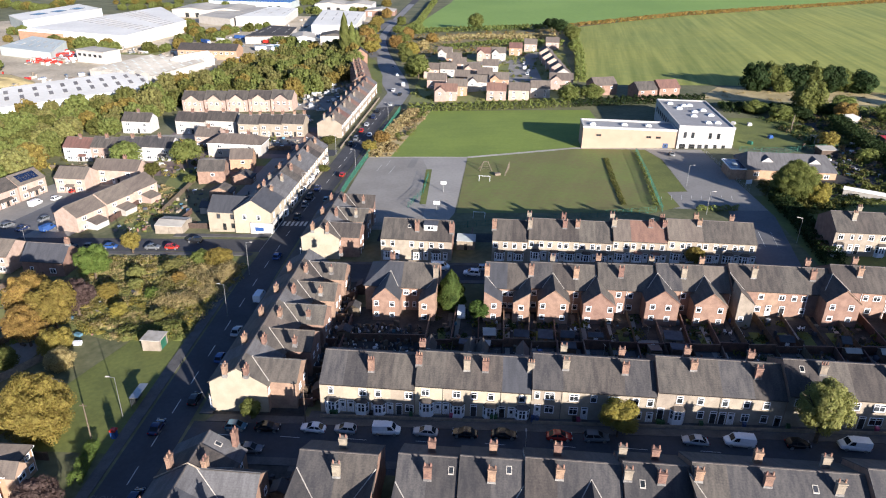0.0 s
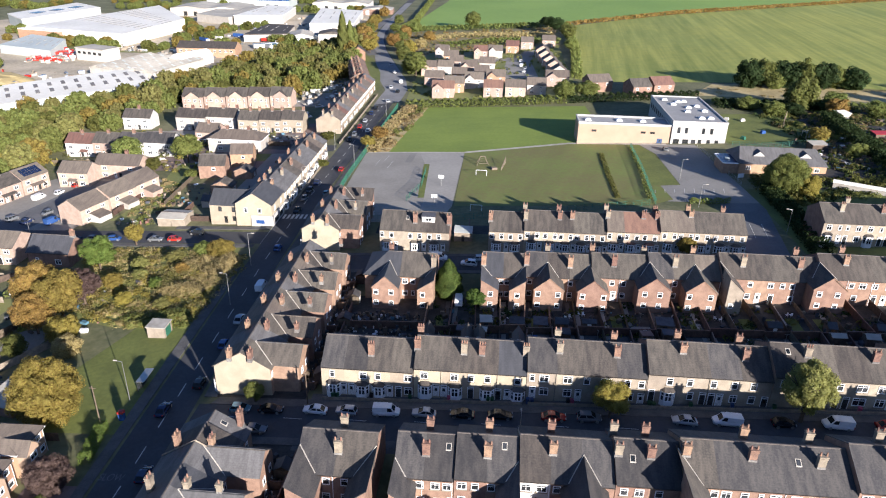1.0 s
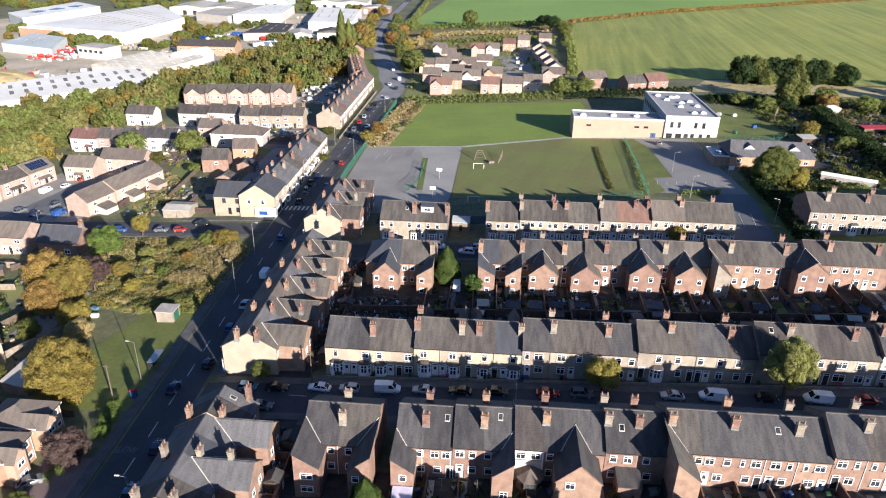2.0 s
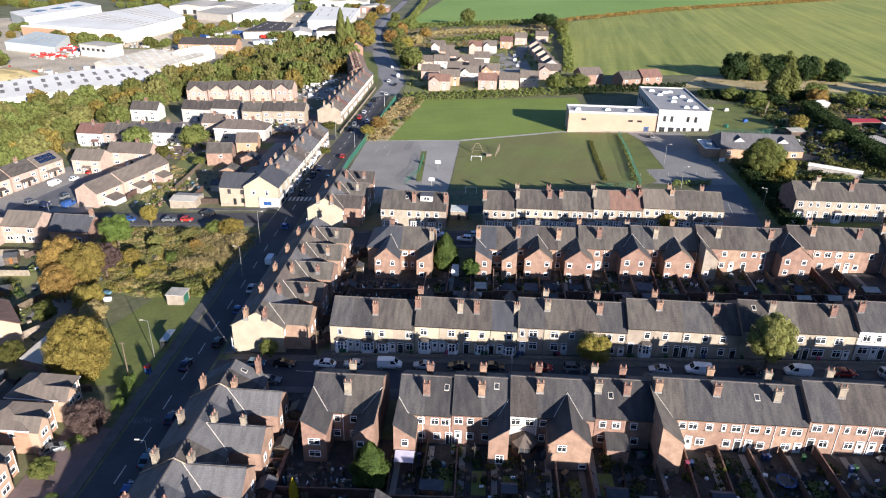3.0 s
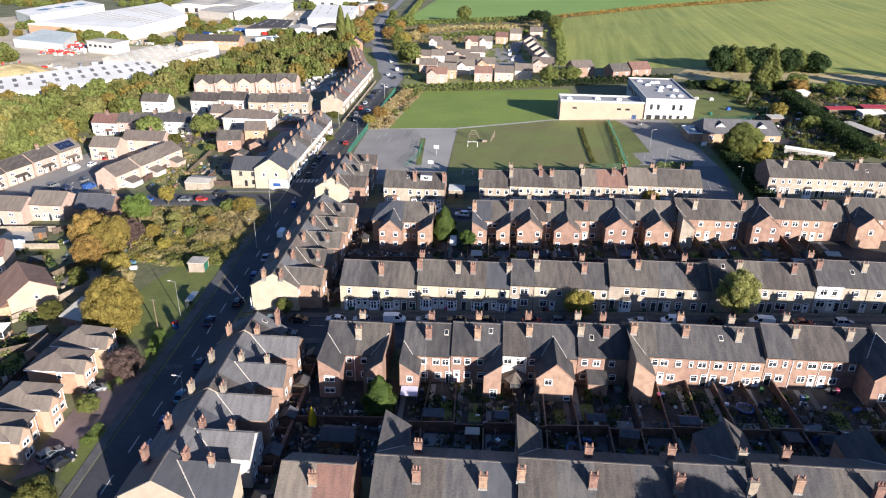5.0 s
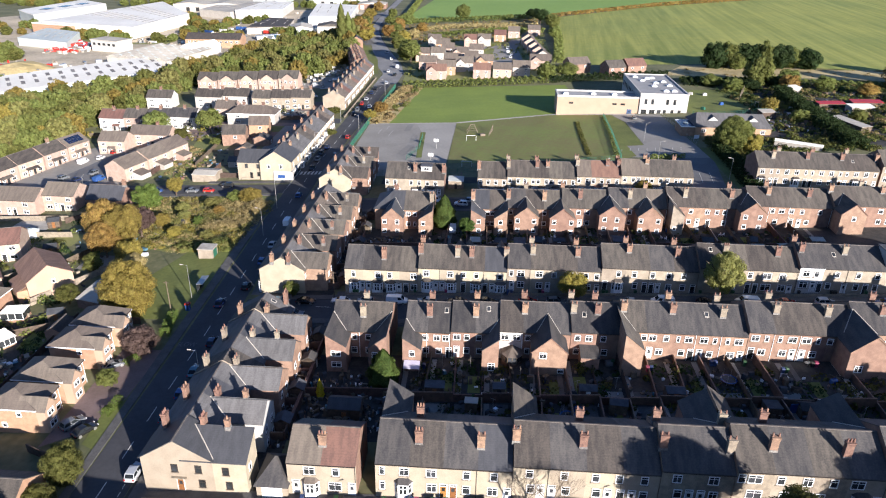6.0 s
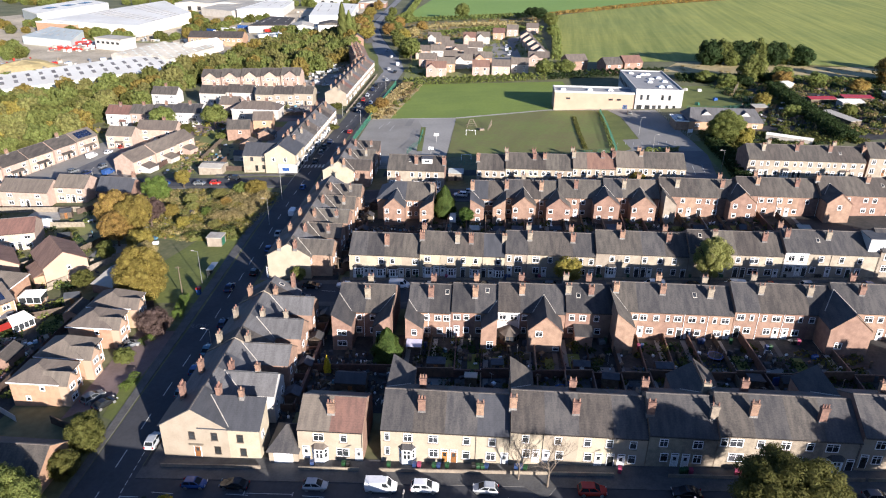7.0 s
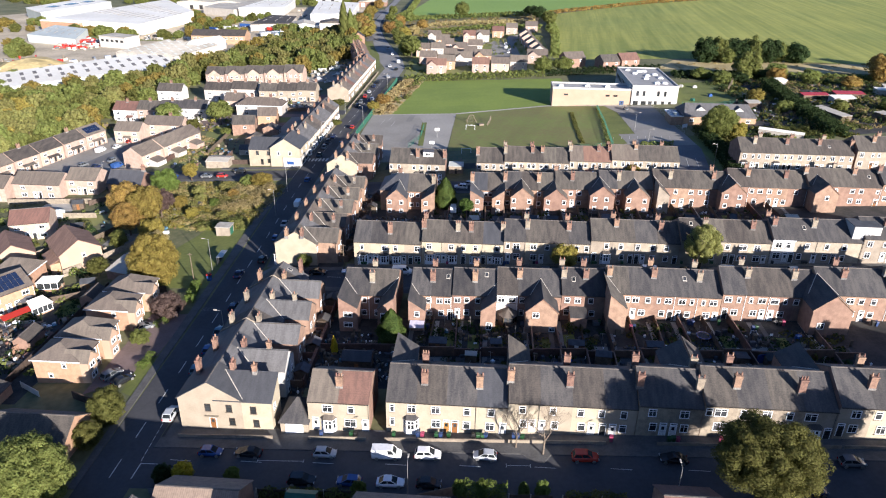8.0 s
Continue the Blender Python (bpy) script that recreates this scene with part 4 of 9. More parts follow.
LA = "cream-rendered terraced house with a grey slate roof"
terrace([(-24.4, -14.2, 2, SLATE2, dict(roofs=[TANTILE, REDTILE], st=[(-19.4, 1.9)], up=[(-21.1, 1.7), -17.2], lo=[(-17.4, 2.0)], bay=[-21.0], dr=[-23.2, -14.9]))], 34.4, 9.5, "S", CREAM, BRICK, "street terrace", "cream semi-detached house with brown and red tiles", plan_flat, 6.0, 8.8)
terrace([(-11.4, 8.3, 4, SLATE, dict(roofs=[SLATE, SLATE2, SLATE, SLATE3], wings={0: [(-2.4, 1.4, 5.0, 5.6, 8.4, "low1", [])]}, st=[(-5.3, 2.4), (3.7, 2.2)], bk=[-5.6], up=[(-10.4, 0.8), (-7.2, 1.4), (-3.3, 1.5), 1.8, 5.7],
                                          lo=[(-10.4, 0.8), (-3.2, 1.5), 1.8, (5.6, 1.5)], bay=[-7.3], dr=[(-1.5, 5), (-0.1, 2), 7.7])),
         (8.4, 28.9, 4, SLATE2, dict(roofs=[SLATE2, SLATE, SLATE2, SLATE], wings={0: [(-2.4, 1.4, 4.6, 5.6, 8.4, "low1", [])]}, st=[(8.7, 2.7), (18.2, 2.4)], bk=[18.2], up=[10.7, 15.6, 20.0, 23.3, 26.8], lo=[11.0, 16.0, 20.3, 26.9], dr=[12.4, 14.0, 21.9, 25.3], arch=[23.7])),
         (29.0, 39.0, 2, SLATE, dict(walls=[STONE], wings={1: [(-1.4, 2.5, 5.2, 5.2, 7.9, "low0", [])]}, st=[(29.3, 2.3), (38.6, 2.2)], bk=[29.4, 38.9], up=[(31.2, 1.3), (36.2, 1.5)], lo=[(31.6, 1.2), (36.5, 1.3)], dr=[33.2, 34.8])),
         (39.1, 59.4, 4, SLATE2, dict(roofs=[SLATE2, SLATE, SLATE2, SLATE], walls=[STONE, CREAM2], wings={0: [(-2.5, 0.8, 5.2, 5.2, 7.9, "low1", [])], 3: [(-1.2, 2.5, 5.2, 5.2, 7.8, "low0", [])]}, st=[(44.3, 2.3), (54.2, 2.0)], bk=[44.6],
                                      up=[39.9, (41.7, 2.0), 45.2, (48.8, 1.4), 52.3, (55.5, 1.9)], lo=[(42.0, 2.2), 46.0, (51.0, 1.3)], bay=[56.4], dr=[(47.9, 1), 49.4, (58.6, 1)])),
         (59.5, 80, 4, SLATE, dict(st=[(64.8, 2.4), (75, 2.4)], bk=[65.3], up=[(62.1, 1.5), 65.5, 70, 74, 78], lo=[(62.2, 1.4), (66.5, 1.5), 71, 76], dr=[(60.4, 1), 68.6, (73, 1)])), (80.1, 100, 4, SLATE, {})], 34.4, 11.4, "S", CREAM, BRICK, "street terrace", LA, plan_flat)
LC = "red-brick terraced house with a slate roof, seen from its yard"
terrace([(-25.7, -14.2, 2, SLATE2, dict(st=[(-19.7, 2.4)], bk=[-19.9], roofs=[SLATE, SLATE2], up=[-21.1, -18.4], lo=[-21.2, -18.4], wx=[(-25.6, -21.8, 5.0, 5.4, 7.9, "W", [(-23.7, 3.3, 1.9, 1.2), (-23.7, 0.9, 1.9, 1.2)]), (-17.6, -14.25, 5.0, 5.4, 8.2, "E", [(-16.4, 3.4, 1.1, 1.2)])])),
         (-11.3, -2.6, 2, SLATE, dict(st=[(-6.8, 2.5)], bk=[-6.7], sky=[(-3.6, 4.0)], roofs=[SLATE], up=[-7.4, (-5.2, 1.3), (-3.5, 1.3)], lo=[-7.3, -4.8], dr=[(-2.9, 1)], wx=[(-11.25, -7.9, 4.6, 4.8, 7.2, "W", [(-9.5, 3.2, 1.1, 1.3), (-9.5, 0.6, 1.1, 1.3)])])),
         (-2.5, 6.6, 2, SLATE, dict(st=[(2.1, 2.5)], bk=[2.2], sky=[(4.5, 4.3)], roofs=[SLATE], up=[(-1.4, 1.4), 0.5, 2.8], lo=[0.5, 3.0], dr=[-1.4], wx=[(3.5, 6.55, 4.6, 4.8, 7.4, "E", [(5.3, 0.5, 1.3, 1.7)])])),
         (6.7, 20.0, 3, SLATE2, dict(st=[(11.4, 3.1)], bk=[11.4], white=(0,), roofs=[SLATE2, SLATE, SLATE], up=[(7.7, 1.5), (9.9, 1.5), 12.0], lo=[(12.0, 1.0)], wx=[(12.6, 19.0, 5.2, 5.0, 8.0, "gable", [(14.6, 3.6, 1.4, 1.3), (18.0, 0.6, 1.2, 0.9)])])),
         (20.1, 29.3, 2, SLATE, dict(st=[(20.6, 3.2), (25.1, 3.1)], bk=[20.5, 25.1], sky=[(22.6, 3.1)], roofs=[SLATE], up=[21.3, (23.4, 1.3), 26.1], lo=[21.3, 26.5], wx=[(21.8, 25.2, 3.4, 2.5, 3.1, "back", [])])),
         (29.4, 52.3, 5, SLATE2, dict(st=[(29.9, 3.2), (39.0, 3.2), (48.2, 2.9)], bk=[39.1, 48.3], sky=[(45.3, 3.5)], roofs=[SLATE2, SLATE, SLATE, SLATE, SLATE], up=[33.5, (35.1, 1.4), 37.6, (39.8, 0.7), (41.7, 1.5), (44.5, 1.5), (46.5, 0.8), (48.8, 0.8), (50.8, 1.6)], lo=[(36.6, 1.4), 40.7, 45.9, (49.7, 1.5)],
                                      dr=[34.8, (42.4, 1), 44.0, 51.5], wx=[(28.9, 32.4, 5.4, 5.4, 8.4, "W", [])])),
         (52.4, 71.3, 4, SLATE2, dict(st=[(57.8, 3.2), (67.1, 3.2)], bk=[57.8], roofs=[SLATE, SLATE2, SLATE2, SLATE], up=[(53.6, 1.5), (55.7, 0.8), (58.1, 0.8), (60.3, 1.6), (62.8, 1.7), (64.9, 0.8), 67.0], lo=[(55.2, 1.4), (59.0, 1.4), (64.4, 1.4)], dr=[(53.3, 1), 60.7, (62.5, 0)])),
         (71.4, 85, 3, SLATE, dict(st=[(76.7, 3.1)], bk=[76.9], up=[(77.4, 1.6), 79.6, 82], lo=[(78.1, 1.5), 82], dr=[80.2], wx=[(68.0, 75.5, 5.4, 5.2, 8.4, "gable", [(70.0, 1.0, 1.4, 1.4)])])), (85.1, 104, 4, SLATE2, {})],
        81.8, 11.4, "N", BRICK, BRICK, "street terrace", LC, plan_rear)
LB = "cream terraced house with white bay windows and slate roof"
terrace([(-28.2, -11.5, 4, SLATE, dict(roofs=[SLATE, SLATE, SLATE2, TILE], st=[(-19.4, 2.0)], up=[(-26.2, 0.9), (-20.6, 1.4), -17.9, (-12.5, 1.4)], lo=[(-12.4, 1.5)], bay=[-26.1, -20.8, -17.8], dr=[-24.2, -22.8, -15.8], arch=[-14.2])),
         (-11.4, 8.5, 4, SLATE2, dict(roofs=[SLATE2, SLATE2, TILE, SLATE3], wings=1, st=[(-11.1, 2.9), (-2.7, 2.5), (0.5, 2.5), (8.3, 2.9)], bk=[-11.0], up=[(-9.6, 1.4), (-4.2, 1.4), -1.2, 1.7, 7.0], bay=[-9.4, -4.0, 1.7, 7.2], dr=[-7.4, -6.0, (3.7, 1), 5.3], arch=[-1.2]))], 96.6, 11.0, "S", CREAM, BRICK, "street terrace", LB, plan_bay)
terrace([(8.6, 29.3, 4, SLATE, dict(roofs=[SLATE, SLATE2, SLATE2, SLATE], st=[(14.2, 2.9), (24.2, 2.8)], bk=[14.1, 24.2], up=[(9.5, 0.9), (11.6, 1.7), (15.7, 1.6), 19.0, (22.3, 1.8), 26.0, 28.4], lo=[(11.7, 1.6), (15.8, 1.5), (22.2, 1.6), (26.6, 1.4)], dr=[9.7, 17.7, 28.6])),
         (29.4, 50.3, 4, SLATE2, dict(roofs=[SLATE2, SLATE2, SLATE, SLATE2], st=[(35.5, 3.3), (46.0, 2.7)], bk=[35.3, 46.1], up=[33.1, 36.5, 40.5, 44.0, 47.2], lo=[(36.9, 1.1), (44.2, 1.3), (47.3, 1.2)], bay=[33.1], dr=[(30.3, 1), (39.0, 1), 41.9, (49.5, 1)], arch=[40.5])),
         (50.4, 71.4, 4, SLATE2, dict(roofs=[SLATE2, TILE, SLATE2, SLATE2], walls=[CREAM2], st=[(56.3, 3.1), (67.5, 2.9)], sky=[(53.2, 4.0)], up=[52, 56, 61.3, (64.9, 1.9), (68.2, 1.5)], lo=[54, 58, (65.0, 2.2), (68.4, 1.6)], dr=[(62.8, 1), 70.1], arch=[61.2])),
         (71.5, 92, 4, SLATE2, dict(walls=[WHITE, CREAM2, CREAM2, CREAM2], st=[(72.4, 3.1), (81.5, 3.0)], bk=[72.3], sky=[(79.2, 3.0)], up=[(73.0, 1.5), 75.2, 79.5, 84, 88], lo=[(72.9, 1.8), (78.1, 1.2), 84, 88], dr=[74.9, 81.5, (86, 1)], arch=[76.3])), (92.1, 115, 4, SLATE, {})],
        96.6, 11.0, "S", CREAM2, BRICK, "street terrace", LB.replace("bay", "framed"), plan_flat)
LD = "red-brick terraced house with a gabled rear wing"
four = lambda a, b, zu=3.4, zl=0.8: [(a, zu, 1.1, 1.3), (b, zu, 1.1, 1.3), (a, zl, 1.1, 1.2), (b, zl, 1.1, 1.2)]
one = lambda a: [(a, 3.3, 1.1, 1.3), (a, 0.7, 1.1, 1.3)]
terrace([(-27.0, -11.0, 2, TILE, dict(hip=4.6, roofs=[SLATE3, TILE], st=[(-11.5, 2.0)], bk=[-22.0], up=[(-17.8, 1.3), -16.0], lo=[-17.8, (-16.0, 0.8)], wx=[(-24.6, -18.8, 4.6, 5.2, 7.9, "gable", four(-23.7, -20.3)), (-14.5, -10.95, 4.6, 5.0, 7.6, "E", one(-13.3))])),
         (-0.6, 9.2, 2, SLATE3, dict(roofs=[SLATE3, TILE], st=[(-0.2, 2.1)], up=[3.9, 5.2], lo=[3.9, 5.3], wx=[(-0.55, 3.3, 4.6, 5.0, 7.4, "W", one(1.6)), (5.7, 9.15, 4.6, 5.0, 7.6, "E", one(7.4))])),
         (9.3, 23.8, 3, TILE, dict(roofs=[SLATE, SLATE2, TILE], st=[(9.4, 2.2), (19.1, 2.1)], bk=[14.3], up=[10.2, (19.2, 1.1)], lo=[10.2, 19.2], wx=[(11.0, 17.4, 4.6, 5.2, 7.9, "gable", four(11.9, 16.2)), (20.4, 26.9, 4.6, 5.2, 7.9, "gable", four(21.5, 26.0))])),
         (23.9, 36.3, 2, TILE, dict(roofs=[SLATE2, TILE], st=[(28.7, 2.3)], bk=[24.4, 36.0], up=[28.3, 30.8], lo=[30.8], dr=[28.8])),
         (36.4, 51.6, 3, TILE, dict(roofs=[SLATE, TILE, TANTILE], st=[(41.9, 2.3)], bk=[46.9], up=[41.8], lo=[41.8], wx=[(33.2, 40.0, 4.6, 5.2, 7.9, "gable", four(34.6, 37.8)), (43.2, 49.7, 4.6, 5.2, 7.9, "gable", four(44.0, 48.4))])),
         (51.7, 72.6, 4, TILE, dict(roofs=[TILE, SLATE2, SLATE2, TILE], st=[(56.4, 2.4), (68.6, 2.6)], bk=[69.3], up=[57.8, (62.1, 1.3), 64.6, 66.6], lo=[57.6, 66.8], dr=[59.8], arch=[62.6], wx=[(51.75, 55.0, 4.6, 5.0, 8.0, "W", [(52.8, 0.9, 1.0, 1.2)], CREAM2)])),
         (72.7, 94, 4, TILE, dict(roofs=[TILE], st=[(78.1, 3.0), (88.5, 2.6)], bk=[79.0], up=[78.8, (81.1, 1.5), (83.6, 1.4), 86.4, 91], lo=[79.9, 88], dr=[86], arch=[84.0], wx=[(69.4, 76.2, 3.8, 5.2, 8.0, "gable", four(70.7, 74.4))])),
         (94.1, 114, 3, TILE, dict(wings={0: [(-3, 3.3, 4.6, 5.2, 7.9, "gable", [(0, 3.3, 1.1, 1.3)])]}, roofs=[TILE])), (114.1, 136, 3, TILE, {})],
        144.4, 11.4, "N", BRICK, BRICK, "street terrace", LD, plan_rear)
LE = "buff terraced house with bay windows beside the school"
E2 = lambda xs, dy: dict(up=[x + dx for x in xs for dx in (-1.2, 1.3)], bay=list(xs), dr=[x + dy for x in xs])
terrace([(-27.8, -9.6, 3, TILE, dict(roofs=[SLATE2, TILE, SLATE2], wall=CREAM, st=[(-18.7, 1.8), (-9.9, 1.8)], sky=[(-20.8, 3.4)], **E2((-26, -18.6, -13.6), 2.4))), (0.6, 9.5, 2, SLATE2, dict(roofs=[SLATE2], st=[(0.9, 2.3)], **E2((2.6, 7.4), -2.2))),
         (9.6, 30.4, 5, TILE, dict(roofs=[TILE, TILE, SLATE2, TILE, SLATE2], st=[(9.9, 2.4), (18.6, 2.9), (21.8, 3.2)], bk=[9.8, 18.6], **E2((11.6, 16.2, 20.2, 24.2, 28.2), 2.1))), (30.5, 43.6, 3, TILE, dict(roofs=[TANTILE, REDTILE, REDTILE], st=[(30.8, 3.3), (39.8, 3.5), (43.2, 3.5)], bk=[30.8, 43.3], **E2((32.4, 36.7, 41.2), 2.0))),
         (43.7, 65.0, 5, TILE, dict(roofs=[TANTILE, TANTILE, SLATE2, TILE, TILE], st=[(51.6, 3.7)], bk=[51.6, 60.4], **E2((46, 50, 54, 58.6, 62.6), 2.0)))],
        158.4, 11.0, "S", CREAM2, BRICK, "street terrace", LE, plan_bay)
terrace([(85.0, 120.5, 7, TILE, dict(roofs=[SLATE2, TILE, TILE, SLATE2])), (121.2, 150, 5, TILE, dict(roofs=[TILE]))], 163.5, 11.0, "S", CREAM2, BRICK, "street terrace", LE.replace("beside the school", "above the drive"), plan_flat)


def dormer(x, y, w, d, z0, h, label="white flat-roofed box dormer on a slate roof"):
    t = thing("dormer", x, y, z0, 0, label, "dormer")
    part("cheek", Form().box(-w / 2, w / 2, 0, d, 0, h), WHITE, t)
    part("dormer_roof", Form().box(-w / 2 - 0.15, w / 2 + 0.15, -0.2, d, h, h + 0.12), FELT, t)
    window(t, 0, 0, 0.45, 0, min(w * 0.5, 1.8), 1.1, 2, False, False)


dormer(92.6, 97.3, 6.2, 5.0, gz(92.6) + 5.9, 3.2)
dormer(-15.3, 160.8, 3.4, 3.4, gz(-15.3) + 7.2, 1.7)

# ---- terraces along the main road ----
def street_row(y0, n, w, x, yaw, d, group, wall, back, roofs, ends=None, label="", wing_len=5.0, pair_wings=True, x_step=0.0, whites=(), eave=6.0, ridge=9.2, bays=True, lead=0.0):
    """Houses side by side towards the north along a road; front at x. Wings of neighbours join under one ridge."""
    out = []
    for i in range(n):
        hw = w + (lead if i == 0 else 0)
        yc = y0 + w * (i + 1) - hw / 2
        south = 1 if yaw < 0 else -1          # sign of u that points south
        a = hw / 2
        kw = {}
        s = south if i % 2 else -south        # side of the neighbour that shares the wing
        if pair_wings:
            u0, u1 = sorted((s * a, s * (a - w + 1.3)))
            kw["wings"] = [(u0, u1, wing_len, 6.0, 8.5, "low0" if s > 0 else "low1", [(s * (a - 1.4), 3.3, 1.0, 1.3), (s * (a - 1.4), 0.6, 1.0, 1.3)])]
        kw["stacks"] = [(south * a, 3.2), (south * a, 7.0)] if i % 2 == 0 else []
        kw["front"] = [(-s * 0.9, 3.8, 1.3, 1.5), (s * (a - 0.9), 3.9, 0.8, 1.3)] + ([] if bays else [(-s * 0.9, 0.9, 1.4, 1.5)])
        kw["doors"] = [(s * (a - 0.9), R.choice([0, 1, 0, 2]))]
        if bays:
            kw["bays"] = [-s * (a - 1.5)]
        kw["rear"] = [(-s * (a - 0.7), 3.9, 0.8, 1.2)]
        if lead:
            kw["stacks"] = [(south * (a - 0.65), 2.2), (south * (a - 0.65), 7.5)] if i % 2 else []
        if pair_wings and i % 2:
            kw["stacks"] = kw["stacks"] + ([] if lead and i % 4 == 3 else [(south * (a - 0.3), d + 1.6)] if lead else [(-south * a, d + wing_len * 0.5)])
        out.append(house(x + x_step * i, yc, hw, d, yaw, wall=wall, back=WHITE if i in whites else back, roof=roofs[i % len(roofs)], label=label, group=group, z=gz(x + (d / 2 if yaw < 0 else -d / 2)), eave=eave, ridge=ridge,
                         stucco=CREAM if (ends and i in ends) else None, stackm=R.choice([STACK, STACK, STONE]), pots=2, **kw))
        if lead and i % 4 == 3:
            part("party_coping", Form().tube((south * a, -0.25, eave + 0.1), (south * a, d / 2, ridge + 0.22), 0.14, 0.14, 4).tube((south * a, d / 2, ridge + 0.22), (south * a, d + 0.25, eave + 0.1), 0.14, 0.14, 4), STONE, out[-1])
    return out


LM = "brick terraced house fronting the main road with slate roof"
row = street_row(41.8, 8, 4.4, -46.3, -90, 10.6, "main road terrace", BRICK, BRICK, [GREYTILE, SLATE3, GREYTILE, SLATE2], label=LM, whites=(0, 1), lead=1.78)
house(-46.3, 78.7, 3.38, 10.6, -90, wall=BRICK, roof=GREYTILE, eave=5.7, ridge=8.8, z=gz(-41), label="narrow brick end house with a grey tiled roof", group="main road terrace", stacks=[(-1.3, 9.3)], skylights=[(0.0, 7.2)], front=[(0.0, 3.6, 1.3, 1.5), (-0.6, 0.9, 1.2, 1.5)], doors=[(1.0, 0)], rear=[(0.6, 3.6, 0.9, 1.2)], pots=2)
corner = house(-46.3, 37.2, 5.6, 10.8, -90, wall=CREAM, back=CREAM, roof=SLATE3, eave=6.0, ridge=9.4, z=gz(-41) + 0.2, label="large cream corner house with a dark slate roof", name="corner_house", group="main road terrace",
               dark=True, right=[(5.0, 3.5, 1.0, 1.5), (8.6, 3.5, 1.0, 1.5), (8.9, 0.8, 1.0, 1.5)], stacks=[(-2.5, 2.0), (-2.5, 8.0), (-1.7, 12.0)], wings=[(-2.0, 2.79, 5.0, 5.7, 8.5, "low1", [(1.2, 3.4, 1.0, 1.3)], None)], verge=0.15, pots=3)
for v, zz in ((12.7, 3.4), (13.0, 0.7)):
    window(corner, 2.79, v, zz, 90, 1.0, 1.5, 1, True)
door(corner, 2.8, 5.6, 0.1, 90, DOORS[2])
part("door_hood", Form().box(2.79, 3.25, 4.5, 6.7, 2.5, 2.68), STONE, corner)
row2 = street_row(96.0, 10, 4.9, -47.8, -90, 10.4, "main road terrace", BRICK, BRICK, [TILE, GREYTILE, TILE, TANTILE], ends=(0,), label=LM, wing_len=4.8)
row3 = street_row(158.6, 5, 5.2, -48.6, -90, 10.0, "main road terrace", CREAM2, BRICK, [TILE, GREYTILE], ends=(0,), label=LM, wing_len=4.8)
for hs, ws in ((row2[0], [(8.0, 1.0)]), (row3[0], [(6.0, 3.8), (6.0, 1.0)])):
    for v, zz in ws:
        window(hs, hs.children[0].data.vertices[1].co.x, v, zz, 90, 1.0, 1.5, 2)
LW = "cream terraced house on the west side of the main road"
street_row(187.0, 11, 5.1, -62.0, 90, 10.4, "west road terrace", CREAM, CREAM2, [GREYTILE, GREYTILE, GREYTILE, SLATE2, TANTILE], label=LW, pair_wings=False, wing_len=4)
shop = house(-62.0, 181.0, 12.0, 10.6, 90, wall=CREAM, roof=SLATE3, eave=6.6, ridge=10.0, z=gz(-67), label="cream corner shop with a white ground-floor shopfront", name="corner_shop", category="shop",
             left=[(3.5, 4.0, 1.0, 1.5), (7.6, 4.0, 1.0, 1.5)], front=[(-3, 4.0, 1.0, 1.5), (3, 4.0, 1.0, 1.5)], stacks=[(5.9, 5.3)], wings=[(-5.2, 4.8, 8.0, 5.6, 8.8, "gable", [])], verge=0.15)
part("shopfront", Form().lattice([-6.35, -5.2, -1.0, -0.6, 3.2, 3.8], [-0.5, 0.5, 2.3, 3.3], lambda i, j: j != 1 or i % 2 == 0, lambda u, z, k: (u, (-0.5, 0.02)[k], z)), WHITE, shop)
part("shop_glass", Form().box(-6.2, 3.7, -0.3, -0.1, 0.5, 2.3), GLASS, shop)
part("shop_side", Form().box(-6.4, -6.02, -0.5, 6.0, -0.5, 3.3), WHITE, shop)
part("shop_sign", Form().box(-6.47, -6.405, 2.2, 4.6, 0.9, 2.0), PAINTS["blue"], shop, "blank blue advertising panel")
for v, zz in ((11.5, 3.6), (15.5, 3.6), (11.5, 0.8)):
    window(shop, -5.2, v, zz, -90, 1.0, 1.5, 1, True)
door(shop, -5.2, 14.0, 0.1, -90, DOORS[1])
street_row(273.0, 16, 5.3, -63.4, 90, 10.2, "west road terrace", CREAM2, CREAM2, [TANTILE, TANTILE, REDTILE, GREYTILE], label=LW, pair_wings=False, ends=(0,), bays=False)
street_row(359.0, 10, 5.2, -67.0, 90, 9.6, "west road terrace", CREAM2, BRICK, [TANTILE, REDTILE], label=LW, pair_wings=False, x_step=-1.3, bays=False)

# ---- houses west of the main road ----
def semi(x, y, w, d, yaw, wall, roof, label, eave=5.2, ridge=7.8, hip=0.0, stacks=((0, 4.0),), name="semi_detached_house", **kw):
    kw.setdefault("front", [(-w / 4 - 0.6, 3.3, 1.6, 1.2), (w / 4 + 0.6, 3.3, 1.6, 1.2), (-w / 4 - 0.6, 0.8, 1.8, 1.3), (w / 4 + 0.6, 0.8, 1.8, 1.3)])
    kw.setdefault("rear", [(-w / 4, 3.3, 1.3, 1.1), (w / 4, 3.3, 1.3, 1.1)])
    kw.setdefault("doors", [(-0.9, 0), (0.9, 1)])
    return house(x, y, w, d, yaw, eave=eave, ridge=ridge, wall=wall, roof=roof, hip=hip, stacks=stacks, name=name, label=label, group="west estate houses", verge=0.0 if hip else 0.15, sill=False, pots=2, **kw)


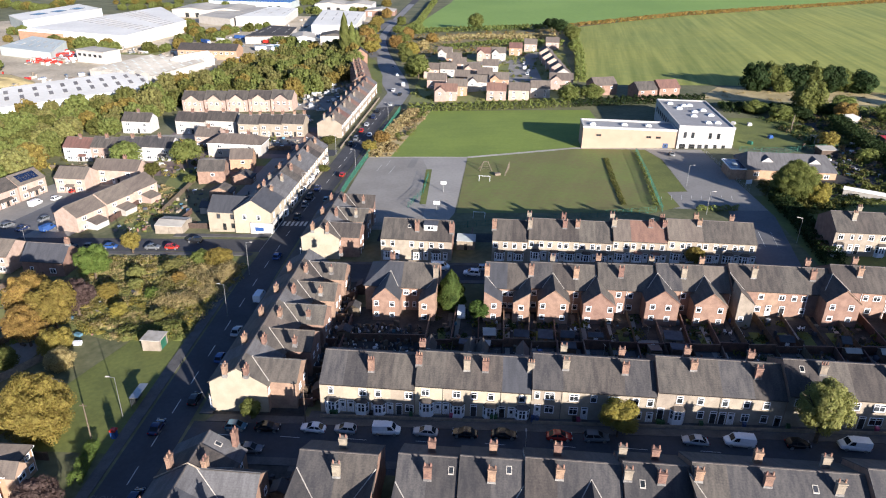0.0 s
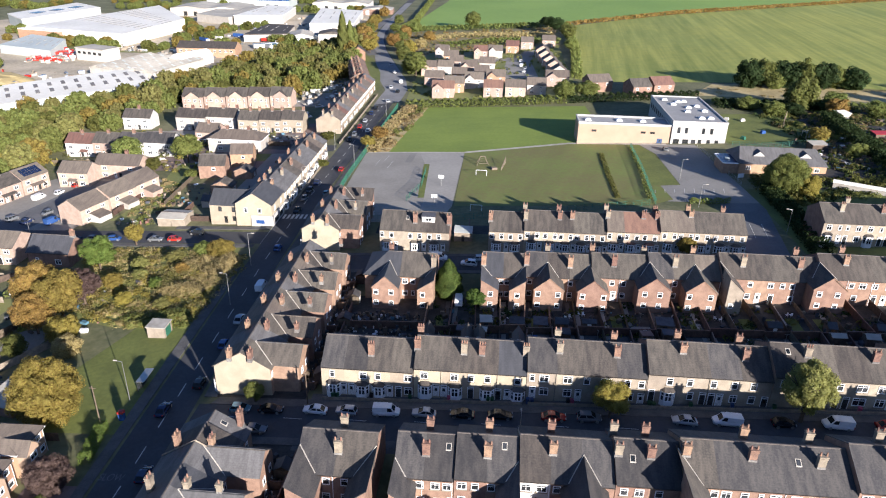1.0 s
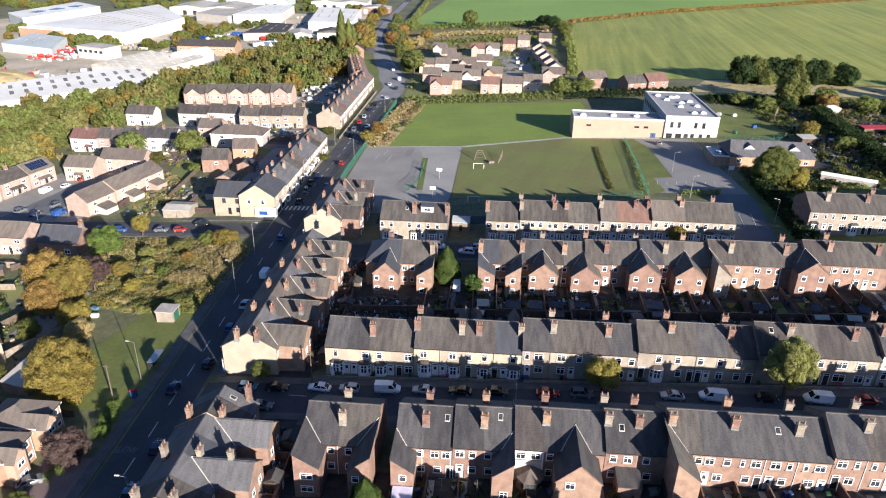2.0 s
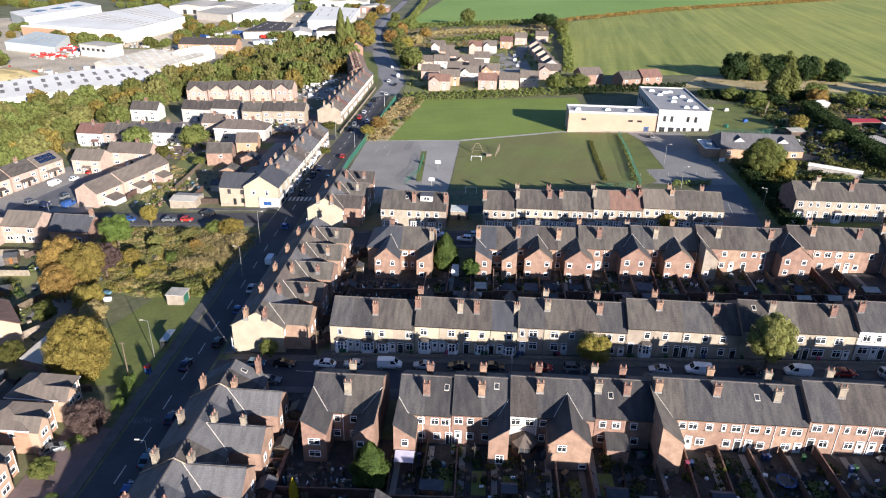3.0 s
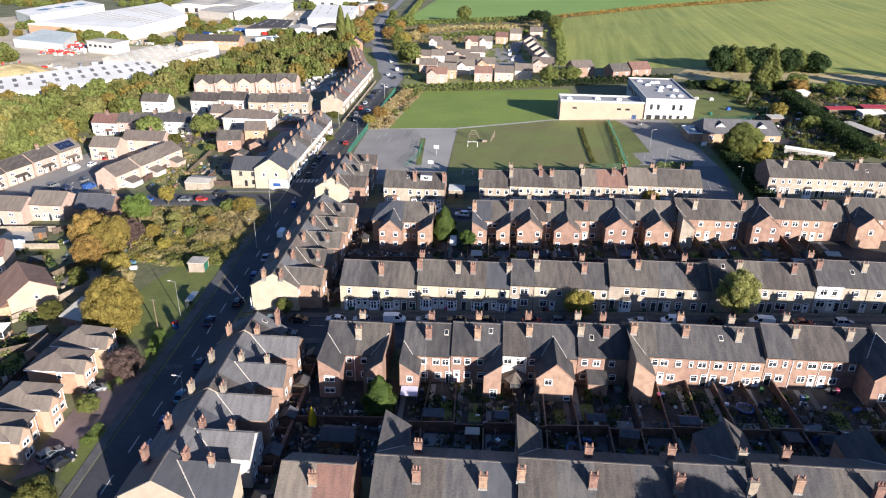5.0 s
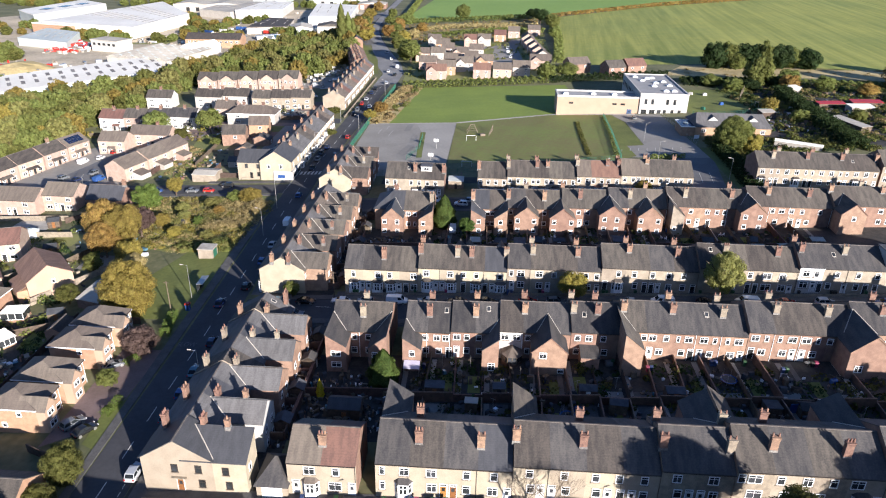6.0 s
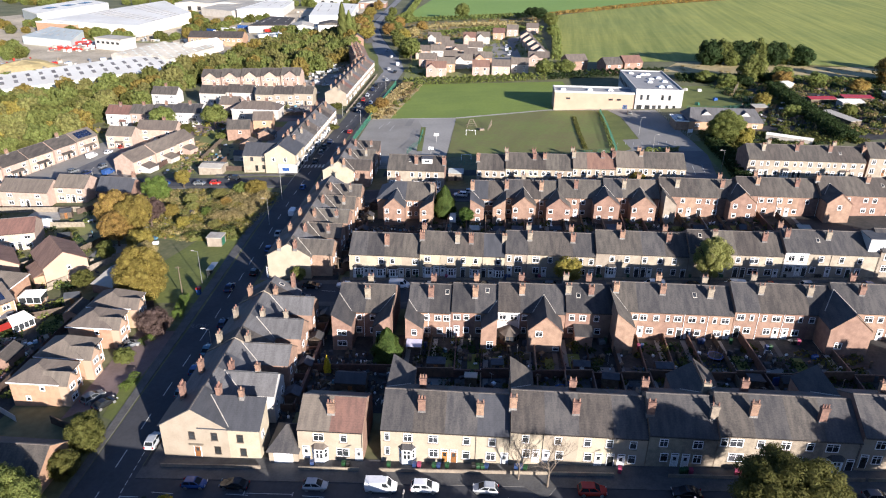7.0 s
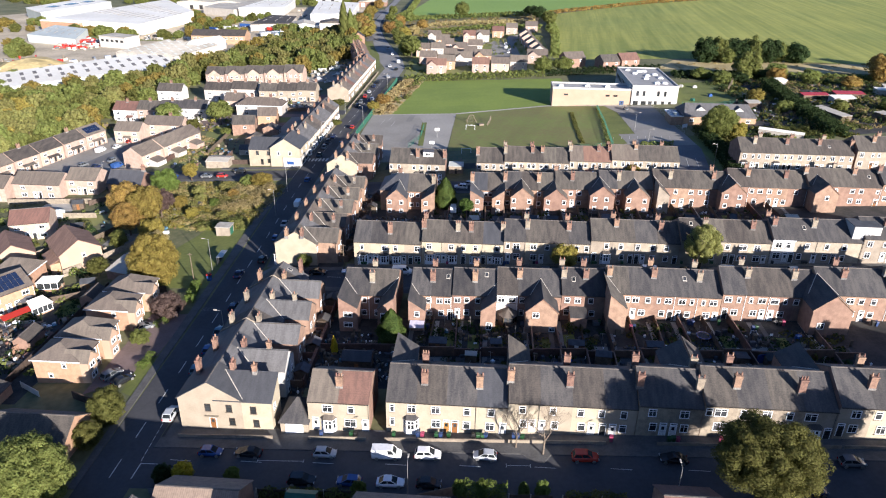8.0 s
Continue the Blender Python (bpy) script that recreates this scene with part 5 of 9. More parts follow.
for i in range(5):
    x = -147.0 + 11.0 * i
    h = semi(x, 320.0, 10.4, 9.0, 0, PINK, SLATE2, "pink-brick house with a front gable and white windows", eave=6.0, ridge=9.2, stacks=())
    f = Form().poly([(-3.4, -0.5, -1), (3.4, -0.5, -1), (3.4, -0.5, 5.8), (0, -0.5, 8.2), (-3.4, -0.5, 5.8)]).poly([(3.4, -0.5, -1), (3.4, 1, -1), (3.4, 1, 5.8), (3.4, -0.5, 5.8)]).poly([(-3.4, 1, -1), (-3.4, -0.5, -1), (-3.4, -0.5, 5.8), (-3.4, 1, 5.8)])
    part("gable_front", f, PINK, h)
    part("gable_roof", Form().slab([(-3.7, -0.8, 5.7), (0, -0.8, 8.35), (0, 4.5, 8.35), (-3.7, 4.5, 5.7)][::-1], 0.14), SLATE2, h)
    part("gable_roof", Form().slab([(3.7, -0.8, 5.7), (0, -0.8, 8.35), (0, 4.5, 8.35), (3.7, 4.5, 5.7)], 0.14), SLATE2, h)
    window(h, -1.4, -0.5, 3.4, 0, 1.3, 1.3)
    window(h, 1.4, -0.5, 3.4, 0, 1.3, 1.3)
for x, w, y, wl, rf in ((-131, 13, 280, PALE, SLATE2), (-117.5, 13, 280.5, PALE, SLATE2), (-103.5, 9, 275, CREAM2, SLATE2), (-94, 9.6, 275, CREAM2, SLATE2), (-84.6, 9.2, 275, CREAM, SLATE2)):
    semi(x, y, w, 9, 0, wl, rf, "pale rendered house with a brown-grey tiled roof", eave=5.8, ridge=8.6, stacks=((0, 4.2), (w / 2 - 0.5, 4.6)))
semi(-156.4, 282, 12.6, 8, 0, WHITE, SLATE2, "white-rendered house with a grey tiled roof", eave=5.4, ridge=8.2)
for x, w, rf, wl, hp in ((-159.5, 11, REDTILE, WHITE, 0), (-148.8, 10.2, SLATE2, PINK, 0), (-138.5, 10.2, SLATE, WHITE, 0), (-127.7, 11.2, SLATE, WHITE, 0)):
    semi(x, 242, w, 9, 0, wl, rf, "rendered terrace house with tiled roof and white windows", eave=5.6, ridge=8.4, hip=hp, porch=(2, 3))
semi(-99.5, 247.5, 21, 9.5, 0, PALE, TANTILE, "pale semi-detached house with a hipped brown roof", hip=4.5, stacks=((-4, 4.5), (4.5, 4.5)), porch=(3, 4))
semi(-115, 258, 9, 9, 0, PINK, TANTILE, "brick house with a brown gabled roof")
semi(-141.6, 207.5, 10.5, 8.5, 0, PINK, TANTILE, "pink-brick semi-detached house with tan roof tiles", stacks=(), porch=(0, 3))
semi(-130.3, 216, 16, 8, 0, PINK, TANTILE, "pink-brick semi-detached house with tan roof tiles", stacks=((2, 4.5),))
for k, (x, y, rf) in enumerate(((-152.5, 204, TANTILE), (-155.4, 193.6, SLATE2), (-158.4, 183, SLATE2), (-161.3, 172.6, SLATE2), (-164.2, 162, TANTILE), (-167, 151.6, TANTILE))):
    semi(x, y, 10.2, 8.5, 74, PINK, rf, "pale-brick semi-detached house in a row beside the close", eave=5.4, ridge=8.0, stacks=((1, 4.2),) if k % 2 else (), porch=(0, 5), solar=(-3.5, 3.5, 0.6, 3.4) if k == 0 else None)
for k, (x, y) in enumerate(((-126.0, 181.5), (-122.8, 192.5), (-120.0, 203))):
    semi(x, y, 10.6, 8.6, -106, PINK, TANTILE, "pale-brick house with tan tiles and a rear extension", eave=5.2, ridge=7.8, stacks=(), solar=(-3, 3, 0.5, 3.5) if k == 1 else None, wings=[(-2.5, 2.2, 3.6, 2.3, 3.2, "back", [], (WHITE, PALE, PINK)[k])], rear=[(-3, 3.4, 1.4, 1.2), (2.6, 3.4, 1.4, 1.2), (2.6, 0.8, 1.8, 1.3)])
house(-92.0, 174.0, 8.2, 6.5, 0, wall=CREAM2, roof=SHEETG, eave=2.5, ridge=3.1, name="garage", label="pale flat-roofed garage with a shallow sheet roof", category="garage", gutter=False)
house(-112.3, 146.8, 11.0, 8.0, 0, wall=BRICK, roof=SLATE3, eave=4.2, ridge=7.4, name="chapel_house", label="small red-brick house with a slate roof and gable stack", front=[(-3, 1.0, 0.9, 1.6), (2.5, 1.0, 1.6, 1.4)], stacks=[(5.2, 4.0)], verge=0.2)
# brick houses beside the green
MOD = "modern orange-brick detached house with grey tiled roof"
for k, y in enumerate((46.6, 54.6, 65.2, 73.2)):
    h = house(-70.6, y + 3.3, 6.6, 9.0, 90, wall=BRICK2, roof=TANTILE, eave=5.0, ridge=7.2, hip=2.6, name="detached_house", label=MOD, group="drive houses", front=[(1.9, 3.2, 1.2, 1.1), (2.2, 0.8, 1.2, 1.2)], doors=[(0.4, 0)], left=[(3, 3.2, 0.9, 1.1), (6, 0.9, 0.9, 1.1)], sill=False)
    part("gable_bay", Form().poly([(-3.3, -1.6, -1), (-0.3, -1.6, -1), (-0.3, -1.6, 4.8), (-1.8, -1.6, 6.4), (-3.3, -1.6, 4.8)]).poly([(-0.3, -1.6, -1), (-0.3, 0, -1), (-0.3, 0, 4.8), (-0.3, -1.6, 4.8)]).poly([(-3.3, 0, -1), (-3.3, -1.6, -1), (-3.3, -1.6, 4.8), (-3.3, 0, 4.8)]), PEACH, h)
    part("gable_roof", Form().slab([(-3.6, -1.9, 4.7), (-1.8, -1.9, 6.55), (-1.8, 3, 6.55), (-3.6, 3, 4.7)][::-1], 0.14), TANTILE, h)
    part("gable_roof", Form().slab([(0.0, -1.9, 4.7), (-1.8, -1.9, 6.55), (-1.8, 3, 6.55), (0.0, 3, 4.7)], 0.14), TANTILE, h)
    window(h, -1.8, -1.6, 3.0, 0, 1.6, 1.2, 2, False, False)
    window(h, -1.8, -1.6, 0.7, 0, 1.8, 1.3, 2, False, False)
for x, y, w, yw, wl, rf, lab in ((-140.3, 144.3, 15.6, 0, PINK, TANTILE, "pale-brick semi-detached house with a brown roof"), (-127.4, 148.0, 10.0, 0, PINK, TANTILE, "pale-brick house with a lean-to beside the plot"),
                             (-156.5, 142.0, 14.0, 0, PINK, TANTILE, "pale-brick semi-detached house near the close"), (-101.2, 72.6, 10.0, 58, BRICK2, TANTILE, "orange-brick house with solar panels on its roof"),
                             (-117, 70, 10, 58, BRICK2, TANTILE, "orange-brick house with a tan hipped roof"), (-122, 112, 10, 20, PINK, REDTILE, "brick house with a red-brown roof"), (-146, 116, 12, 20, CREAM, TANTILE, "cream house behind garden trees"), (-140, 92, 11, 40, CREAM, TANTILE, "cream house with tan tiles among gardens"), (-134, 68, 11, 40, BRICK2, TANTILE, "orange-brick house among gardens")):
    semi(x, y, w, 9.0, yw, wl, rf, lab, stacks=(), solar=(-4.0, 3.6, 0.4, 3.9) if "solar" in lab else None, hip=3.5 if "hipped" in lab else 0.0, porch=None)
semi(-107.5, 81.0, 8.6, 8.0, 0, BRICK2, TANTILE, "orange-brick house with a hipped tan roof", hip=3.2, stacks=())
# houses whose broad gable looks to the road
for x, y, w, d, yw, wl in ((-97.3, 94.6, 9.8, 12.0, 44, PEACH), (-112.8, 91.5, 9.5, 11.0, 40, PEACH)):
    h = thing("gabled_house", x, y, gz(x), yw, "cream house with a broad gable and red-brown tiled roof", "house", "west estate houses")
    a_ = w / 2
    part("wall", Form().poly([(-a_, 0, -2), (a_, 0, -2), (a_, 0, 4.9), (0, 0, 7.9), (-a_, 0, 4.9)]).poly([(a_, 0, -2), (a_, d, -2), (a_, d, 4.9), (a_, 0, 4.9)]).poly([(-a_, d, -2), (-a_, 0, -2), (-a_, 0, 4.9), (-a_, d, 4.9)]).poly([(a_, d, -2), (-a_, d, -2), (-a_, d, 4.9), (0, d, 7.9), (a_, d, 4.9)]), wl, h)
    part("roof_slope", Form().slab([(-a_ - 0.3, -0.3, 4.8), (0, -0.3, 8.05), (0, d + 0.3, 8.05), (-a_ - 0.3, d + 0.3, 4.8)][::-1], 0.15), REDBROWN, h)
    part("roof_slope", Form().slab([(a_ + 0.3, -0.3, 4.8), (0, -0.3, 8.05), (0, d + 0.3, 8.05), (a_ + 0.3, d + 0.3, 4.8)], 0.15), REDBROWN, h)
    window(h, 0.6, 0, 3.2, 0, 0.9, 1.1, 1, False, False)
    part("lean_to_roof", Form().slab([(-a_ - 2.4, 1.0, 2.6), (-a_, 1.0, 3.6), (-a_, 9.0, 3.6), (-a_ - 2.4, 9.0, 2.6)][::-1], 0.12), REDBROWN, h)
    part("lean_to", Form().box(-a_ - 2.2, -a_, 1.2, 8.8, -1, 2.6), BRICK2, h)
house(-85.0, 88.0, 6.2, 13.5, -14, wall=BRICK, roof=SHEETG, eave=2.4, ridge=3.6, name="hall", label="low hall with a pale grey sheet roof", category="hall", gutter=False)
for x, y, w, d in ((-88, 60, 5.6, 3.2), (-83.5, 77.5, 5.6, 3.4), (-82.5, 39, 9, 6)):
    house(x, y, w, d, 90, wall=BRICK, roof=SLATE2, eave=2.2, ridge=3.3, name="garage", label="small brick garage with a pitched tiled roof", category="garage", sill=False, gutter=False)
# low houses south of the near street
for x0, x1, yf, rf in ((-40.5, -29.0, 19.2, PANTILE), (-13, 0, 16.8, PANTILE), (28.5, 36, 19.6, REDTILE)):
    house((x0 + x1) / 2, yf, x1 - x0, 10.0, 180, wall=BRICK, roof=rf, eave=3.6, ridge=6.6, name="bungalow", label="low brick bungalow with a pantiled roof", group="south bungalows", sill=False, verge=0.2)
# Unseen bungalows added for street shade; low ridges leave the hedge tops sunlit.
for x0, x1 in ((2, 14), (16.5, 27)):
    house((x0 + x1) / 2, 16.0, x1 - x0, 9.0, 180, wall=BRICK, roof=SLATE2, eave=2.8, ridge=5.2, name="bungalow", label="low brick bungalow behind a garden hedge", group="south bungalows", sill=False, verge=0.2)
for x0, x1 in ((-28.5, -14), (38, 52), (52.1, 66), (66.1, 80), (80.1, 94)):
    house((x0 + x1) / 2, 13.5, x1 - x0, 9.0, 180, wall=BRICK, roof=SLATE2, eave=5.0, ridge=7.9, name="terraced_house", label="brick terraced house on the near side of the street", group="south terrace", sill=False, front=[(-3, 3.5, 1.3, 1.3), (3, 3.5, 1.3, 1.3)])
# garage beside the corner house
gar = thing("garage", -26.7, 33.6, gz(-26.7), 0, "small cream garage with a hipped slate roof", "garage")
part("wall", Form().box(-2.3, 2.3, 0, 6.5, -1.5, 2.4), CREAM, gar)
part("roof", roof_form(4.6, 6.5, 2.4, 4.9, hip=2.2), SLATE, gar)
part("garage_door", Form().lattice([-1.5, -0.5, 0.5, 1.5], [0, 0.7, 1.4, 2.1], lambda i, j: True, lambda u, z, k: (u, (-0.05, 0.0)[k], z)), UPVC, gar)

# ---- housing estate beyond the field ----
ER = random.Random(9)
EST = [(-26, 338.6, 11, 1), (-21, 350, 10, 0), (-11.3, 360, 10, 1), (0, 366, 10, 1), (-1, 338.5, 9.5, 0), (10, 338.5, 10, 0), (20.5, 343, 9.5, 0), (-38.8, 397, 9, 1), (-29.3, 397, 9, 0), (-15.6, 396, 9.5, 1), (-5.5, 406, 9, 0), (-33, 366, 10, 0),
       (-28.5, 432, 9, 0), (-36, 455, 9, 1), (-10.6, 450, 9, 1), (-1.2, 450, 9, 1), (9.8, 468, 8.5, 0), (20, 484, 8.5, 0), (35, 490, 9, 0), (32, 362, 12, 1), (24.5, 454, 9, 2), (25.5, 436, 9, 2), (27, 418, 9, 2), (28.5, 401, 9, 2), (30, 384, 9, 2),
       (-20, 374, 8, 0), (-8, 380, 8, 0), (-24, 414, 8, 0)]
for x, y, w, kd in EST:
    wl, rf = ER.choice([PINK, PALE, BRICK2, PINK]), ER.choice([TANTILE, TANTILE, REDTILE, TANTILE])
    h = house(x, y, w, 8.5, (0, 90, -90)[kd] if kd == 2 else (0 if kd == 0 else 0), wall=wl, roof=rf, eave=5.0, ridge=7.8, name="estate_house", label="small pale-brick estate house with a tan tiled roof", group="estate houses", sill=False, gutter=False, verge=0.2,
              front=[(-w / 4, 3.1, 1.3, 1.1), (w / 4, 3.1, 1.3, 1.1), (-w / 4, 0.8, 1.5, 1.2)], doors=[(w / 4, 0)], right=[(3, 3.1, 1.0, 1.0)])
    if kd == 1:
        part("gable_front", Form().poly([(-w / 2 + 0.3, -1.2, -1), (0.4, -1.2, -1), (0.4, -1.2, 4.8), (-w / 4, -1.2, 7.0), (-w / 2 + 0.3, -1.2, 4.8)]).poly([(0.4, -1.2, -1), (0.4, 0, -1), (0.4, 0, 4.8), (0.4, -1.2, 4.8)]), wl, h)
        c = (-w / 2 + 0.7) / 2
        part("gable_roof", Form().slab([(-w / 2, -1.4, 4.7), (c, -1.4, 7.1), (c, 3.6, 7.1), (-w / 2, 3.6, 4.7)][::-1], 0.14), rf, h)
        part("gable_roof", Form().slab([(0.7, -1.4, 4.7), (c, -1.4, 7.1), (c, 3.6, 7.1), (0.7, 3.6, 4.7)], 0.14), rf, h)
        window(h, -w / 4, -1.2, 3.1, 0, 1.3, 1.1, 2, False, False)
for x, y, w, rf in ((71, 336, 10, SLATE2), (82, 340, 11, REDTILE), (53, 348, 12, TANTILE)):
    house(x, y, w, 10, 20, wall=BRICK, roof=rf, eave=5.0, ridge=8.0, name="farmhouse", label="brick house behind the school", sill=False, verge=0.2, front=[(-3, 3.2, 1.2, 1.2), (3, 3.2, 1.2, 1.2)])

# ---- school ----
sc = thing("school_building", 32.6, 257.2, gz(60) - 0.6, 0, "modern school with a peach brick wing and a white two-storey block", "school")
part("wing_wall", Form().box(0, 35, 0, 11.5, -2, 7.2), PEACH, sc)
part("wing_parapet", Form().lattice([-0.1, 0.5, 34.5, 34.9], [-0.1, 0.5, 11.0, 11.6], lambda i, j: (i, j) != (1, 1), lambda u, v, k: (u, v, 8.0 if k == 0 else 7.2)), WHITE, sc)
part("wing_roof", Form().box(0.5, 34.5, 0.5, 11.0, 7.2, 7.35), MEMBRANE, sc)
part("block_wall", Form().box(35.0, 55.2, -0.6, 43, -2, 9.3), WHITE, sc)
part("block_parapet", Form().lattice([34.9, 35.4, 54.8, 55.3], [-0.7, -0.2, 42.6, 43.1], lambda i, j: (i, j) != (1, 1), lambda u, v, k: (u, v, 9.9 if k == 0 else 9.3)), WHITE, sc)
part("block_roof", Form().box(35.4, 54.8, -0.2, 42.6, 9.3, 9.45), MEMBRANE, sc)
dome = Form().loft([(1.1, 1.1, 0), (1.1, 1.1, 0.35), (0.95, 0.95, 0.6), (0.5, 0.5, 0.8)])
dm = dome.mesh("roof_dome", UPVC)
for u, v in ((39, 36), (44, 33), (46.5, 34), (41, 28), (46, 23), (50, 26), (44, 16), (51, 18), (47, 6), (50.5, 6.5)):
    put("roof_dome", dm, sc, u, v, 9.45)
for u, v in ((4, 5), (16, 6), (25, 6)):
    put("roof_dome", dm, sc, u, v, 7.35)
for u, zz, ww, hh in [(37.5, 5.2, 1.1, 2.2), (40.3, 5.2, 1.1, 2.2), (46.6, 5.2, 1.1, 2.2), (49.6, 5.2, 1.1, 2.2), (45.8, 1.2, 1.3, 1.8), (49, 1.2, 1.3, 1.8), (52, 1.2, 1.3, 1.8)]:
    window(sc, u, -0.6, zz, 0, ww, hh, 1, True, False)
for u, ww in ((37, 2.2), (40.5, 2.2), (43.4, 1.6)):
    window(sc, u, -0.6, 0.0, 0, ww, 2.9, 2, True, False)
for v in range(8):
    window(sc, 34.9, 14 + 3.6 * v, 5.2, -90, 1.2, 2.2, 1, True, False)
for u, ww in ((6, 1.8), (24.5, 1.8), (28, 1.8)):
    window(sc, u, 0, 4.3, 0, ww, 0.8, 2, True, False)
door(sc, 31.0, 0, 0.2, 0, DOORS[3], 2.0, 2.4)
for i in range(13):
    part("sign_letter", Form().box(37.2 + i * 0.72, 37.6 + i * 0.72, -0.72, -0.6, 8.1, 8.7), LEAD, sc, "plain grey bar of a wall sign")
bn = thing("nursery_building", 96, 221, gz(98), 0, "low school nursery with a tiled roof and white gablets", "school")
part("wall", Form().box(-14, 14, 0, 15, -2, 3.0), BRICK2, bn)
part("roof", roof_form(28, 15, 3.0, 6.6, hip=1.5), GREYTILE, bn)
for u in (-7, 8):
    part("gablet", Form().poly([(u - 2.2, 3.2, 4.5), (u + 2.2, 3.2, 4.5), (u, 3.2, 6.2)]), WHITE, bn)
    part("gablet_roof", Form().slab([(u + 2.4, 3.0, 4.5), (u + 2.4, 6.5, 4.5), (u, 6.5, 6.35), (u, 3.0, 6.35)], 0.1).slab([(u - 2.4, 6.5, 4.5), (u - 2.4, 3.0, 4.5), (u, 3.0, 6.35), (u, 6.5, 6.35)], 0.1), GREYTILE, bn)
for u in (-11, -4, -1, 4, 11):
    window(bn, u, 0, 0.8, 0, 1.6, 1.4, 2, False, False)
part("porch_block", Form().box(-19, -14, 0.5, 10, -2, 2.6), BRICK, bn)
part("porch_roof", Form().box(-19.3, -13.9, 0.2, 10.3, 2.6, 2.9), PAINTS["navy"], bn)
part("porch_fascia", Form().lattice([-19.45, -19.3, -13.9, -13.75], [0.05, 0.2, 10.3, 10.45], lambda i, j: (i, j) != (1, 1), lambda u, v, k: (u, v, 2.98 if k == 0 else 2.6)), UPVC, bn)
part("porch_vent", Form().box(-17.5, -16, 4, 5.6, 2.9, 3.2), SHEETB, bn)

# ---- works and warehouses ----
def shed_hall(x, y, w, d, yaw, eave, ridge, wall, roof, label, name="warehouse", bays=1, strips=0, group="works"):
    h = thing(name, x, y, gz(x), yaw, label, "warehouse", group)
    part("wall", Form().box(-w / 2, w / 2, 0, d, -3, eave), wall, h)
    b = w / bays
    for i in range(bays):
        c = -w / 2 + b * (i + 0.5)
        f = Form()
        f.slab([(c - b / 2, -0.3, eave), (c, -0.3, ridge), (c, d + 0.3, ridge), (c - b / 2, d + 0.3, eave)][::-1], 0.3).slab([(c + b / 2, -0.3, eave), (c, -0.3, ridge), (c, d + 0.3, ridge), (c + b / 2, d + 0.3, eave)], 0.3)
        f.poly([(c - b / 2, 0, eave - 0.2), (c + b / 2, 0, eave - 0.2), (c, 0, ridge - 0.2)])
        part("roof_bay", f, roof, h)
        for j in range(strips):
            v = d * (j + 0.5) / strips
            k = (ridge - eave) / (b / 2)
            part("rooflight", Form().slab([(c + 0.15 * b, v, ridge - 0.15 * b * k + 0.08), (c + 0.4 * b, v, ridge - 0.4 * b * k + 0.08), (c + 0.4 * b, v + 1.4, ridge - 0.4 * b * k + 0.08), (c + 0.15 * b, v + 1.4, ridge - 0.15 * b * k + 0.08)], 0.1), LEAD if roof is SHEET else SHEETB, h)
    n = max(2, int(w / 9))
    for i in range(n):
        u = -w / 2 + w * (i + 0.5) / n
        part("loading_door", Form().lattice([u - 1.8, u - 0.6, u + 0.6, u + 1.8], [0, 1.5, 3.0, 4.0], lambda a, c: True, lambda p, q, k: (p, (-0.12, 0.0)[k], q)), DOORS[1] if i % 3 else SHEETB, h)
    return h


def block_hall(pts, h, wall, roof, label, lights=0, rise=0.0, group="works"):
    """A flat-roofed hall over a plan of four corners, with rows of rooflights."""
    x, y = pts[0]
    t = thing("warehouse", x, y, gz(x), 0, label, "warehouse", group)
    ex, ey = pts[1][0] - x, pts[1][1] - y
    away = [((p[1] - y) * ex - (p[0] - x) * ey) for p in pts]
    q = [(p[0] - x, p[1] - y, h + rise * a / max(away)) for p, a in zip(pts, away)]
    base = lambda u, v: h + rise * (v * ex - u * ey) / max(away)
    c = [sum(p[i] for p in q) / 4 for i in range(2)]
    f = Form()
    f.slab([(c[0] + (p[0] - c[0]) * 0.995, c[1] + (p[1] - c[1]) * 0.995, p[2] - 0.3) for p in q], h + 2)
    part("wall", f, wall, t)
    part("roof", Form().slab(q, 0.7), roof, t)
    at = lambda s, v: tuple((q[0][i] * (1 - s) + q[1][i] * s) * (1 - v) + (q[3][i] * (1 - s) + q[2][i] * s) * v for i in range(2))
    for i in range(lights):
        for j in (0.3, 0.62):
            s = (i + 0.5) / lights
            p = [at(s, j), at(s + 0.02, j), at(s + 0.02, j + 0.18), at(s, j + 0.18)]
            part("rooflight", Form().slab([(u, v, base(u, v) + 0.14) for u, v in p], 0.1), FLASH if lights > 12 else LEAD, t)
    return t


block_hall([(-365, 523), (-276, 502), (-268, 592), (-332, 681)], 10, SHEET, SHEET, "very large white warehouse with a pale sheet roof", 11, 1)
eb = block_hall([(-368, 517), (-330, 508), (-329, 512), (-367, 521.5)], 9.6, BRICK2, SHEET, "two-storey brick office front of the large warehouse")
for i in range(9):
    for zz in (3.6, 6.8):
        window(eb, 3.0 + 4.0 * i, 0.2 - 0.95 * i, zz, -13.3, 2.2, 1.4, 2, True, False)
wh = block_hall([(-439, 609), (-404, 576), (-390, 677), (-432, 709)], 9, SHEETB, SHEET, "long pale warehouse with dark solar panels on its roof")
for i in range(3):
    part("solar_panel", Form().box(16 + 4 * i, 24 + 4 * i, 6 + 24 * i, 20 + 24 * i, 9.02, 9.3), SOLAR, wh)
block_hall([(-345, 462), (-298, 446), (-306, 478), (-340, 492)], 6, SHEETB, SHEETB, "pale sheeted warehouse with a blue-grey wall", 6, 3)
shed_hall(-219, 388, 44, 50, -12, 5, 6.6, PALE, SHEETG, "works with a weathered pale roof", bays=5, strips=6)
shed_hall(-201, 422, 11, 26, -25, 6, 9, WHITE, SHEET, "white gabled works building", name="works_building")
